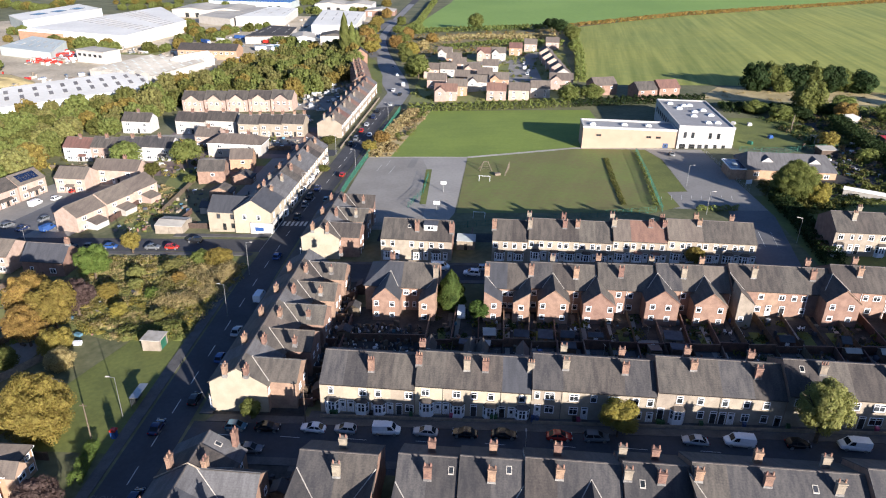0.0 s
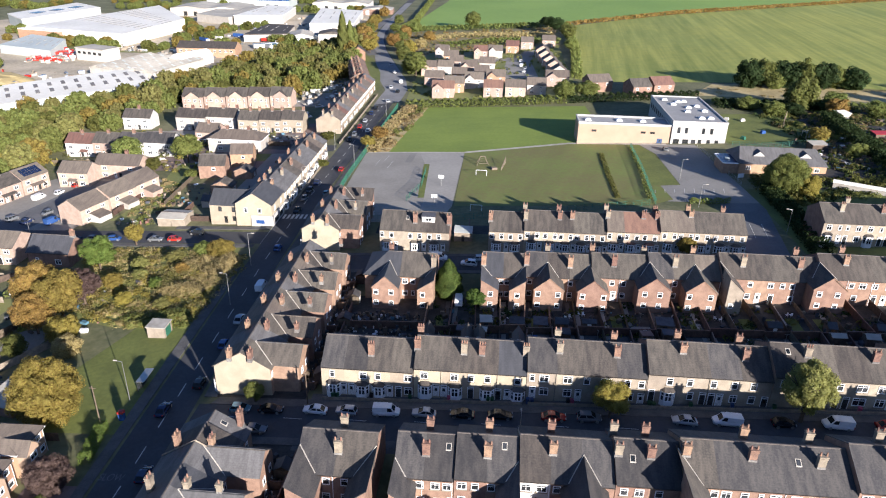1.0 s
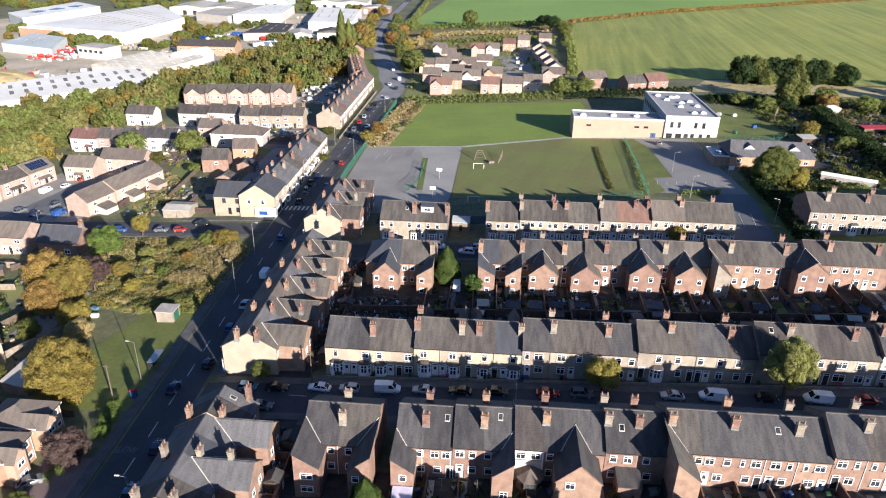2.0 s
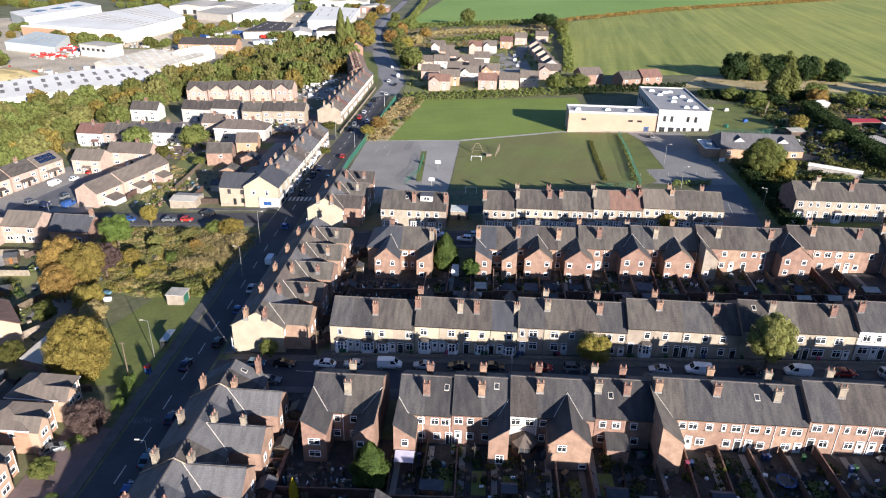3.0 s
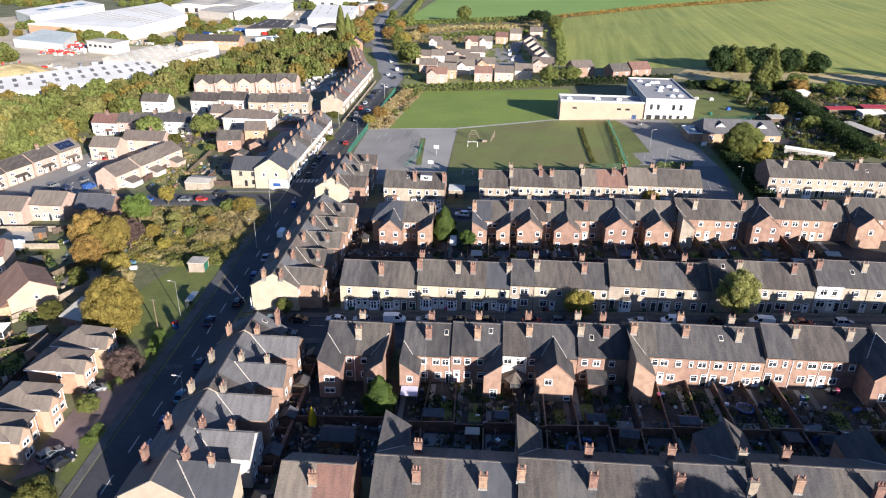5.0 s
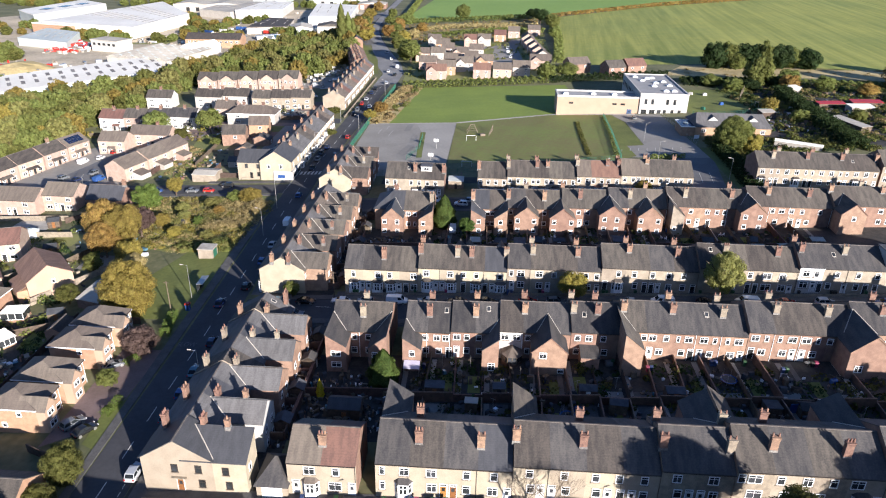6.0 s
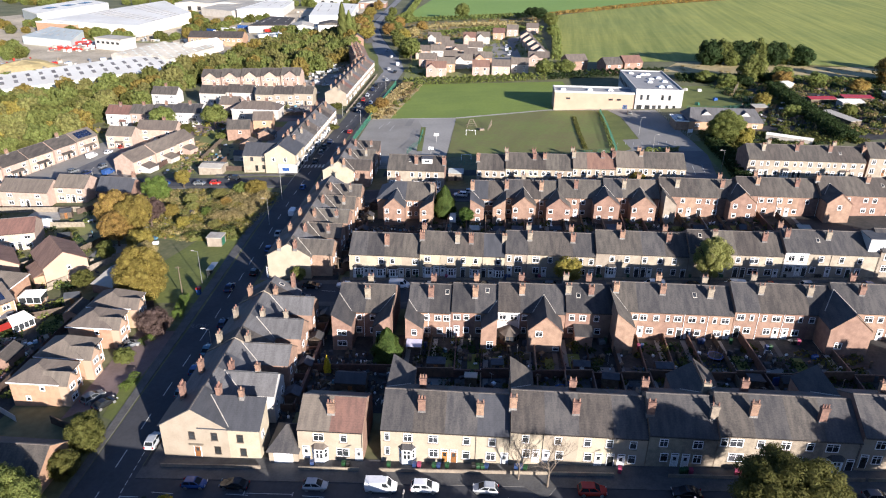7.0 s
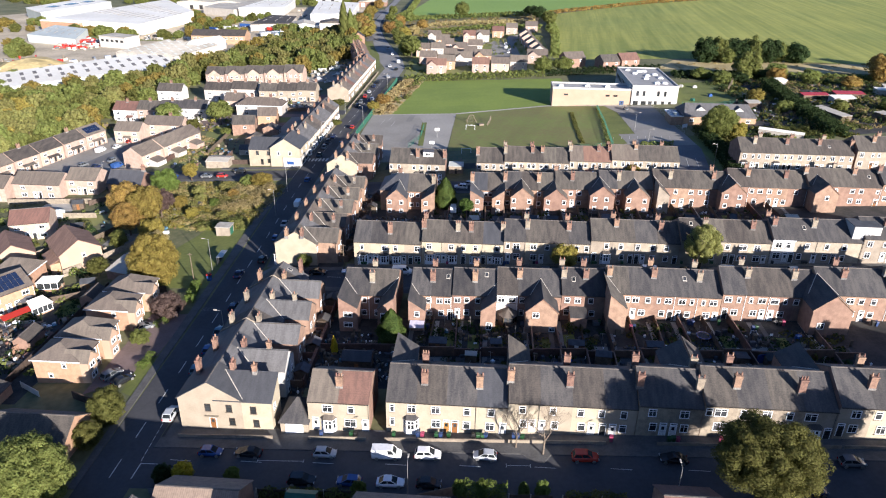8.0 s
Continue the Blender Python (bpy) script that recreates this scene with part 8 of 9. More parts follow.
# ---- street furniture ----
def lamp_post(x, y, h, turn, label="tall grey steel street lamp", group="street lamps"):
    t = thing("street_lamp", x, y, gz(x), turn, label, "street lamp", group)
    part("pole", shared(("pole", h), lambda: Form().tube((0, 0, -0.3), (0, 0, h), 0.09, 0.05, 8).mesh("pole", STEEL)), None, t)
    part("arm", shared(("arm", h), lambda: Form().tube((0, 0, h - 0.05), (1.1, 0, h + 0.15), 0.04, 0.035, 6).mesh("arm", STEEL)), None, t)
    part("lantern", shared(("lantern", h), lambda: Form().box(0.9, 1.6, -0.12, 0.12, h + 0.1, h + 0.24, taper=0.03).mesh("lantern", LEAD)), None, t)


for x, y, h, tn in ((-63.4, 93.4, 8.5, 180), (-59.6, 149.0, 9, 0), (-57.6, 128.9, 8, 180), (7.2, 83.6, 7, 90), (61.9, 215, 7, 0), (62, 190.9, 7, 0), (80.1, 171.5, 7, 180), (-6.2, 19.6, 7, 90), (31.9, 19.6, 7, 90), (-61, 205, 8, 0), (-60.6, 250, 8, 0), (-49, 230, 8, 180), (-48.4, 300, 8, 180), (-47.9, 60, 8, 180), (-128, 163, 6, 90)):
    lamp_post(x, y, h, tn)
for x, y, h in ((-65.4, 86.8, 8.0), (-96, 161, 8), (-30.2, 93.6, 7), (30, 46.8, 7), (60, 108.5, 7)):
    t = thing("telegraph_pole", x, y, gz(x), 0, "brown wooden telegraph pole", "pole", "poles")
    part("pole", Form().tube((0, 0, -0.3), (0, 0, h), 0.14, 0.1, 8), FENCE, t)
    part("crossarm", Form().box(-0.6, 0.6, -0.05, 0.05, h - 0.5, h - 0.38), FENCE, t)
pb = thing("litter_bin", -62.0, 88.0, gz(-62), 0, "blue roadside bin with a red top", "bin")
part("bin_body", Form().loft([(0.42, 0.42, 0), (0.46, 0.46, 1.5)]), PAINTS["blue"], pb)
part("bin_top", Form().loft([(0.5, 0.5, 1.5), (0.5, 0.5, 1.85), (0.3, 0.3, 2.0)]), PAINTS["red"], pb)
bs = thing("bus_shelter", -62.4, 98.0, gz(-62.4), 92, "steel and glass bus shelter", "bus shelter")
part("shelter_roof", Form().slab([(-2.2, -0.8, 2.45), (2.2, -0.8, 2.45), (2.2, 0.8, 2.35), (-2.2, 0.8, 2.35)], 0.1), STEEL, bs)
for u in (-2.1, -0.7, 0.7, 2.1):
    part("post", Form().box(u - 0.04, u + 0.04, 0.66, 0.74, -0.2, 2.3), DARKSTEEL, bs)
for u in (-1.4, 0.0, 1.4):
    part("pane", Form().box(u - 0.62, u + 0.62, 0.68, 0.71, 0.3, 2.2), GLASS, bs)
part("bench", Form().box(-1.5, 1.5, 0.25, 0.55, 0.45, 0.52), DARKSTEEL, bs)
sb = thing("substation_kiosk", -68.2, 114.3, gz(-68.2), 0, "small buff brick kiosk with green doors", "kiosk")
part("wall", Form().box(-1.9, 1.9, 0, 3.4, -0.5, 2.5), CREAM2, sb)
part("roof_slab", Form().box(-2.1, 2.1, -0.2, 3.6, 2.5, 2.7), CONCRETE, sb)
part("kiosk_door", Form().box(1.9, 1.95, 0.6, 2.8, 0, 2.2), GREENSTEEL, sb)
# road markings
dash = Form().box(-0.08, 0.08, -2.0, 2.0, 0, 0.006).mesh("road_marking", PAINT)
for (x0, y0), (x1, y1) in zip(MAIN[:10], MAIN[1:10]):
    L = math.hypot(x1 - x0, y1 - y0)
    n = int(L / 8.2)
    for i in range(n):
        t = (i + 0.5) / n
        x, y = x0 + (x1 - x0) * t, y0 + (y1 - y0) * t
        solo("road_marking", dash, None, "white centre-line dash", "road marking", "centre dashes", "structure", pose(x, y, gz(x) + 0.036, 0, -2.86, math.degrees(math.atan2(y1 - y0, x1 - x0)) - 90))
edge = Form().box(-0.05, 0.05, -3, 3, 0, 0.006).mesh("road_marking", PAINT)
for i in range(16):
    x, y = -42 + 0.0 + (i % 8) * 11.5, 26.6 if i < 8 else 89.6
    solo("road_marking", edge, None, "white parking line along the street", "road marking", "parking lines", "structure", pose(x, y, gz(x) + 0.034, 0, -2.86, 90))
zebra = Form().box(-0.35, 0.35, -1.6, 1.6, 0, 0.006).mesh("road_marking", PAINT)
for i in range(6):
    x = -60.6 + 1.3 * i
    solo("road_marking", zebra, None, "broad white crossing stripe", "road marking", "crossing stripes", "structure", pose(x, 182, gz(x) + 0.036, 0, -2.86, 0))
for y in (172, 160.5):
    solo("road_marking", edge, None, "white give-way line at the side street", "road marking", "", "structure", pose(-61.6, (y + 166) / 2 + 2, gz(-61.6) + 0.036, 0, -2.86, 0))
for i in range(7):
    x, y = -50.3 + 0.09 * i, 36.5 - 1.6 * i
    solo("road_marking", Form().box(-0.06, 0.06, -0.5, 0.5, 0, 0.006), PAINT, "short white dash at the junction", "road marking", "junction dashes", "structure", pose(x, y, gz(x) + 0.036, 0, -2.86, 2))
solo("road_marking", Form().box(-0.09, 0.09, -3.4, 0.1, 0, 0.006), PAINT, "white give-way line at the near street", "road marking", "", "structure", pose(-49.5, 25.8, gz(-49.5) + 0.036, 0, -2.86, 0))
solo("road_marking", Form().box(0.1, 2.8, -0.07, 0.07, 0, 0.006), PAINT, "white line at the mouth of the near street", "road marking", "", "structure", pose(-49.5, 25.75, gz(-49.5) + 0.036, 0, -2.86, 0))
cu = bpy.data.curves.new("road_word", "FONT")
cu.body, cu.size, cu.align_x = "SLOW", 1.7, "CENTER"
tmp = bpy.data.objects.new("road_word", cu)
scene.collection.objects.link(tmp)
wm = bpy.data.meshes.new_from_object(tmp)
bpy.data.objects.remove(tmp)
wm.materials.clear()
wm.materials.append(WORNPAINT)
solo("road_word", wm, None, "the word SLOW painted on the road", "road marking", "", "structure", pose(-56.6, 73.4, gz(-56.6) + 0.05, 0, -2.86, 0) @ Matrix.Diagonal((0.85, 1.3, 1, 1)))
# playground
for x, y, tn in ((-15.9, 209.2, 0), (-16.5, 190.7, 180)):
    t = thing("basketball_hoop", x, y, gz(x), tn, "basketball hoop with a white backboard on a post", "hoop", "hoops")
    part("post", Form().tube((0, 0, -0.2), (0, 0, 3.2), 0.09, 0.08, 8), STEEL, t)
    part("backboard", Form().box(-0.9, 0.9, -0.35, -0.3, 2.7, 3.8), UPVC, t)
for x, y, w in ((-3.0, 219.2, 3.6), (-3.6, 187, 3.4)):
    t = thing("goal", x, y, gz(x), 0, "white tubular goal frame on the grass", "goal", "goals")
    part("left_upright", Form().tube((-w / 2, 0, 0), (-w / 2, 0, 2.0), 0.07, 0.07, 6), UPVC, t)
    part("right_upright", Form().tube((w / 2, 0, 0), (w / 2, 0, 2.0), 0.07, 0.07, 6), UPVC, t)
    part("crossbar", Form().tube((-w / 2, 0, 2.0), (w / 2, 0, 2.0), 0.07, 0.07, 6), UPVC, t)
cf = thing("climbing_frame", -3.0, 231.5, gz(-3), 10, "pale timber A-frame climbing frame on the grass", "play frame")
for u in (-2.2, 2.2):
    for v in (-1.6, 1.6):
        part("post", Form().tube((u, v, -0.1), (u * 0.35, 0, 3.0), 0.11, 0.09, 6), TWIG, cf)
part("beam", Form().tube((-1.0, 0, 3.0), (1.0, 0, 3.0), 0.11, 0.11, 6), TWIG, cf)
for z in (0.8, 1.6, 2.3):
    part("rung", Form().tube((-1.9 + 0.45 * z, -1.6 + 0.5 * z, z), (1.9 - 0.45 * z, -1.6 + 0.5 * z, z), 0.05, 0.05, 5), TWIG, cf)
tt = thing("trim_trail", 4.5, 229.0, gz(4.5), 80, "row of timber trim-trail posts with crossbars", "play frame")
for i in range(5):
    part("post", Form().tube((-4 + 2 * i, 0.0, -0.1), (-4 + 2 * i, 0, 1.2 + 0.35 * i), 0.13, 0.12, 6), TWIG, tt)
for i in range(4):
    part("crossbar", Form().tube((-4 + 2 * i, 0, 0.9 + 0.3 * i), (-2 + 2 * i, 0, 1.1 + 0.3 * i), 0.06, 0.06, 5), TWIG, tt)
solo("balance_box", Form().loft([(1.0, 0.8, -0.1), (1.0, 0.8, 0.7), (0.9, 0.7, 0.8)]), TWIG, "low timber play block on the grass", "play block", m=pose(1.2, 226, gz(1.2), 0, 0, 20))


def mesh_fence(pts, h, m, label, gap=2.5, name="fence", rails=(0.15, 0.55, 0.97), bars=0.0):
    """A see-through fence of posts, rails and thin bars along a line."""
    t = thing(name, pts[0][0], pts[0][1], gz(pts[0][0]), 0, label, "fence")
    ox, oy, oz = pts[0][0], pts[0][1], gz(pts[0][0])
    post = shared(("fpost", h, m.name), lambda: Form().box(-0.04, 0.04, -0.04, 0.04, -0.2, h).mesh("post", m))
    for (x0, y0), (x1, y1) in zip(pts, pts[1:]):
        L = math.hypot(x1 - x0, y1 - y0)
        n = max(1, int(L / gap))
        for i in range(n + 1):
            q = i / n
            x, y = x0 + (x1 - x0) * q, y0 + (y1 - y0) * q
            put("post", post, t, x - ox, y - oy, gz(x) - oz)
        for r in rails:
            part("rail", Form().tube((x0 - ox, y0 - oy, gz(x0) - oz + h * r), (x1 - ox, y1 - oy, gz(x1) - oz + h * r), 0.025, 0.025, 4), m, t)
        if bars:
            f = Form()
            k = int(L / bars)
            for i in range(k):
                q = (i + 0.5) / k
                x, y = x0 + (x1 - x0) * q - ox, y0 + (y1 - y0) * q - oy
                z = gz(x + ox) - oz
                f.box(x - 0.014, x + 0.014, y - 0.014, y + 0.014, z + 0.05, z + h - 0.03)
            tagged(part("fence_mesh", f, m, t), kind="stuff")


mesh_fence([(-48.2, 186), (-48.6, 215), (-47.6, 246), (-45.5, 318)], 2.6, GREENSTEEL, "green steel mesh fence along the playground", bars=0.22)
mesh_fence([(-25.6, 195), (-22.3, 208), (-22.4, 224)], 2.0, GREENSTEEL, "green steel mesh fence dividing the playground", bars=0.7)
mesh_fence([(-47, 178.5), (-14, 178.5), (48, 192)], 2.0, GREENSTEEL, "green mesh fence behind the terrace", bars=0.35)
mesh_fence([(50, 193), (51.5, 225), (52, 252)], 2.0, GREENSTEEL, "green mesh fence beside the car park", bars=0.3)
mesh_fence([(89, 252), (104, 250), (125, 256), (118, 268)], 2.2, GREENSTEEL, "green mesh fence round the nursery garden", bars=0.3)
mesh_fence([(76.6, 252), (79.8, 210)], 1.2, STEEL, "low steel rail beside the drive")
for x, y, m_ in ((96, 262, GREENSTEEL), (106, 270, PAINTS["blue"]), (92, 290, WHITE), (98, 291, WHITE), (104, 289, WHITE)):
    solo("play_box", Form().loft([(0.9, 0.6, 0), (0.9, 0.6, 0.7), (0.6, 0.5, 1.2)]), m_, "small play house on the nursery lawn", "play house", "play houses", m=pose(x, y, gz(x), 0, 0, x * 7))
sheet("nursery_lawn", [(89, 256), (128, 258), (122, 300), (89, 302)], 0.03, GRASS, "mown lawn beside the school", "grass")
for x, y in ((116.2, 277.5), (118.4, 283.0), (120.6, 288.0), (122.6, 292.5)):
    solo("timber_post", Form().tube((0, 0, -0.2), (0, 0, 3.4), 0.16, 0.14, 7), TWIG, "tall pale timber post on the nursery lawn", "post", "lawn posts", m=pose(x, y, gz(x), 0, 0, 0))
pg = thing("pergola", 122, 264, gz(122), 8, "pale timber pergola on the nursery lawn", "pergola")
for u in (-3, 3):
    for v in (-1.5, 1.5):
        part("post", Form().box(u - 0.08, u + 0.08, v - 0.08, v + 0.08, -0.2, 2.3), LEAD, pg)
for i in range(7):
    part("rafter", Form().box(-3.1 + i, -2.95 + i, -1.9, 1.9, 2.3, 2.45), LEAD, pg)
# allotment sheds
for x, y, w, d, h, rf, yw in ((118, 246, 6, 4, 2.4, SHEETG, 10), (150, 262, 12, 3.5, 1.6, PAINTS["red"], 8), (165, 263, 13, 4, 1.8, PAINTS["red"], 2), (158, 252, 10, 5, 2.2, SHEET, 6), (146, 291, 5, 4, 2.4, SHEET, 20), (182, 268, 6, 4, 2.6, SHEET, 5), (190, 276, 8, 4, 2.4, SHEETG, -10), (145, 222, 5, 16, 2.4, SHEETG, 20), (165, 214, 5, 14, 2.4, SHEETG, 26), (113.2, 203.5, 15.5, 1.6, 1.7, SHEET, -27), (124, 262, 4, 3, 2, SHEET, 30)):
    t = thing("allotment_shed", x, y, gz(x), yw, "weathered allotment shed with a sheet roof", "shed", "allotment sheds")
    part("wall", Form().box(-w / 2, w / 2, 0, d, -0.5, h), FENCE if rf is not SHEET else PALE, t)
    part("roof", Form().slab([(-w / 2 - 0.2, -0.2, h), (w / 2 + 0.2, -0.2, h), (w / 2 + 0.2, d + 0.2, h + 0.5), (-w / 2 - 0.2, d + 0.2, h + 0.5)], 0.08), rf, t)

# Dark sheet stands in for the shade of hedges and greenery.
sheet("allotment_ground", [(92, 206), (140, 204), (240, 225), (260, 300), (130, 318), (124, 300), (128, 258), (112, 236)], 0.02, YARDSHADE, "dark dug allotment soil", "ground")

sheet("court", [(-27.0, 245.6), (-10.3, 245.6), (-11.2, 191), (-14, 178.2), (-20, 178.2), (-20.4, 200), (-23.5, 232)], 0.062, COURT, "smoother pale grey ball court", "playground")
sheet("tarmac_patch", [(-30.5, 245.6), (-28, 245.6), (-28.6, 234), (-31.2, 234)], 0.066, DRIVETAR, "darker patch of newer tarmac", "playground")
sheet("field_path", strip([(-47, 246.2), (-28, 246.3), (-10, 246)], 0.5), 0.085, CONCRETE, "narrow pale path along the playground edge", "path")
for x, y, L_ in ((-41, 235, 5), (-36, 233, 6), (-38.5, 240, 4)):
    solo("road_marking", Form().box(-0.06, 0.06, -L_, L_, 0, 0.006), PAINT, "faded white court line on the playground", "road marking", "court lines", "structure", pose(x, y, gz(x) + 0.057, 0, -2.86, -6))
sheet("playground_strip", [(-24.0, 232), (-21.9, 232), (-20.4, 198), (-22.4, 198)], 0.075, GRASS, "narrow rough grass strip on the playground", "grass")

kerb = Form().slab([(10.6, 29.55, 0), (15.4, 29.55, 0), (14.0, 27.6, 0), (13.0, 27.6, 0)][::-1], 0.3)
kerb.v = [(x, y, z + gz(x) + 0.14) for x, y, z in kerb.v]
solo("tree_kerb", kerb, PAVING, "raised kerb build-out round the bare street tree", "pavement", kind="structure")
for x0, x1 in ((-31, -23.5), (8.2, 12)):
    f = Form().box(x0, x1, 26.95, 27.05, 0, 0.006).box(x0, x0 + 0.1, 26.6, 27.4, 0.001, 0.007).box(x1 - 0.1, x1, 26.6, 27.4, 0.001, 0.007)
    f.v = [(x, y, z + gz(x) + 0.033) for x, y, z in f.v]
    solo("road_marking", f, PAINT, "white parking bay line with end bars", "road marking", "bay lines", "structure")

for i in range(8):
    solo("road_marking", Form().box(-0.06, 0.06, -2.4, 2.4, 0, 0.006), PAINT, "white parking bay line in the school car park", "road marking", "car park lines", "structure", pose(52.2 + 3.0 * i, 205.2, gz(52.2 + 3.0 * i) + 0.036, 0, -2.86, -11))
for x, y in ((72.2, 175.5), (75.4, 175.5)):
    solo("road_marking", Form().box(-0.06, 0.06, -7, 7, 0, 0.006), PAINT, "white edge line on the school drive", "road marking", "drive lines", "structure", pose(x, y, gz(x) + 0.036, 0, -2.86, -8))
sg = thing("notice_board", 80.9, 214.7, gz(80.9), 20, "white notice board on two posts beside the drive", "sign")
part("board", Form().box(-1.1, 1.1, -0.04, 0.04, 0.9, 2.3), UPVC, sg)
for u in (-0.9, 0.9):
    part("post", Form().tube((u, 0.06, -0.2), (u, 0.06, 2.3), 0.05, 0.05, 6), STEEL, sg)

# ---- yards ----
YR = random.Random(17)


def yard_wall(x0, y0, x1, y1, h, m=YWALL, name="yard_wall", label="dark brick yard wall", t=0.12):
    L, yaw = math.hypot(x1 - x0, y1 - y0), math.degrees(math.atan2(y1 - y0, x1 - x0))
    za, zb = gz(x0), gz(x1)
    f = Form()
    f.v = [(0, -t, za - 0.5), (L, -t, zb - 0.5), (L, t, zb - 0.5), (0, t, za - 0.5), (0, -t, za + h), (L, -t, zb + h), (L, t, zb + h), (0, t, za + h)]
    f.f = [(3, 2, 1, 0), (4, 5, 6, 7), (0, 1, 5, 4), (1, 2, 6, 5), (2, 3, 7, 6), (3, 0, 4, 7)]
    f.s = [0, 1, 0, 0, 0, 0]
    solo(name, f, [m, STACK if m is YWALL else m], label, "wall" if m is not FENCE else "fence", "yard walls", m=pose(x0, y0, 0, 0, 0, yaw))


def shed(x, y, w, d, h, yaw=0, wallm=None, roofm=None, gable=True):
    t = thing("shed", x, y, gz(x), yaw, "small dark garden shed with a felt roof", "shed", "yard sheds")
    wallm, roofm = wallm or YR.choice([FENCE, YWALL, FENCE]), roofm or YR.choice([FELT, SLATE, FELT, SLATE3])
    part("wall", Form().box(-w / 2, w / 2, -d / 2, d / 2, -0.5, h), wallm, t)
    if gable:
        part("roof", roof_form(w, d, h, h + 0.28 * d, over=0.15, verge=0.1, y0=-d / 2, thick=0.08), roofm, t)
    else:
        part("roof", Form().slab([(-w / 2 - 0.1, -d / 2 - 0.1, h), (w / 2 + 0.1, -d / 2 - 0.1, h), (w / 2 + 0.1, d / 2 + 0.1, h + 0.35), (-w / 2 - 0.1, d / 2 + 0.1, h + 0.35)], 0.08), roofm, t)
    part("shed_door", Form().box(-0.4, 0.4, -d / 2 - 0.04, -d / 2, 0, 1.8), DOORS[YR.choice([0, 2, 1])], t)


binm = Form().loft([(0.24, 0.3, 0), (0.29, 0.36, 0.95), (0.31, 0.38, 0.95), (0.30, 0.34, 1.07)])
BINS = {c: binm.mesh("wheelie_bin", mat("bin_" + c, v, rough=0.5, bump=0)) for c, v in (("green", (0.02, 0.08, 0.03)), ("black", (0.02, 0.02, 0.02)), ("pink", (0.35, 0.06, 0.12)), ("blue", (0.03, 0.06, 0.16)))}


def bins(x, y, n):
    for i in range(n):
        c = YR.choice(["green", "black", "pink", "blue", "green"])
        solo("wheelie_bin", BINS[c], None, c + " wheeled refuse bin beside a house", "bin", "wheeled bins", m=pose(x + i * 0.7, y + YR.uniform(-0.1, 0.1), gz(x) + 0.1, 0, 0, YR.uniform(-15, 15)))


def clutter(x, y):
    k = YR.random()
    if k < 0.3:
        solo("plant_tub", Form().loft([(0.25, 0.25, 0), (0.35, 0.35, 0.5)]), YR.choice([POT, STONE, UPVC]), "planter tub in a back yard", "planter", "yard clutter", m=pose(x, y, gz(x), 0, 0, YR.uniform(0, 90)))
    elif k < 0.65:
        w = YR.uniform(0.6, 1.6)
        solo("garden_table", Form().box(-w / 2, w / 2, -0.4, 0.4, 0.62, 0.7).box(-0.08, 0.08, -0.08, 0.08, 0, 0.62), YR.choice([FENCE, FENCE, STEEL]), "garden table in a back yard", "table", "yard clutter", m=pose(x, y, gz(x), 0, 0, YR.uniform(0, 180)))
    else:
        w, d = YR.uniform(0.8, 2.0), YR.uniform(0.5, 1.2)
        solo("storage_box", Form().loft([(w / 2, d / 2, 0), (w / 2, d / 2, 0.7), (w / 2 + 0.04, d / 2 + 0.04, 0.7), (w / 2 - 0.1, d / 2 - 0.1, 0.95)]), YR.choice([FELT, FELT, FENCE, PAINTS["blue"], PAINTS["grey"]]), "storage box standing in a yard", "box", "yard clutter", m=pose(x, y, gz(x), 0, 0, YR.uniform(-20, 20)))


def garden_chair(x, y, turn, m):
    t = thing("garden_chair", x, y, gz(x), turn, "plain garden chair in a back yard", "chair", "garden chairs")
    part("seat", shared(("gseat", m.name), lambda: Form().box(-0.26, 0.26, -0.25, 0.25, 0.4, 0.45).mesh("seat", m)), None, t)
    part("backrest", shared(("gback", m.name), lambda: Form().box(-0.26, 0.26, 0.22, 0.27, 0.45, 0.95).mesh("backrest", m)), None, t)
    leg = shared(("gleg", m.name), lambda: Form().box(-0.025, 0.025, -0.025, 0.025, 0, 0.42).mesh("leg", m))
    for sx in (-0.22, 0.22):
        for sy in (-0.22, 0.22):
            put("leg", leg, t, sx, sy, 0)


def washing_post(x, y):
    t = thing("washing_post", x, y, gz(x), YR.uniform(0, 180), "galvanised washing-line post in a back yard", "post", "washing posts")
    part("post", shared("wpost", lambda: Form().tube((0, 0, -0.2), (0, 0, 2.4), 0.05, 0.045, 6).mesh("post", STEEL)), None, t)
    part("crossbar", shared("wbar", lambda: Form().tube((-0.5, 0, 2.3), (0.5, 0, 2.3), 0.03, 0.03, 5).mesh("crossbar", STEEL)), None, t)


def trampoline(x, y):
    t = thing("trampoline", x, y, gz(x), 0, "round trampoline with a dark mat and blue rim", "trampoline")
    k = 16
    rim = Form()
    for i in range(k):
        a0, a1 = 2 * math.pi * i / k, 2 * math.pi * (i + 1) / k
        rim.slab([(1.5 * math.cos(a0), 1.5 * math.sin(a0), 0.75), (1.5 * math.cos(a1), 1.5 * math.sin(a1), 0.75), (1.2 * math.cos(a1), 1.2 * math.sin(a1), 0.75), (1.2 * math.cos(a0), 1.2 * math.sin(a0), 0.75)], 0.06)
    part("rim", rim, PAINTS["blue"], t)
    part("jumping_mat", Form().slab([(1.2 * math.cos(2 * math.pi * i / k), 1.2 * math.sin(2 * math.pi * i / k), 0.72) for i in range(k)], 0.03), FELT, t)
    for i in range(6):
        c, s_ = math.cos(i * math.pi / 3), math.sin(i * math.pi / 3)
        part("leg", Form().tube((1.35 * c, 1.35 * s_, 0), (1.35 * c, 1.35 * s_, 2.2), 0.03, 0.03, 5), STEEL, t)


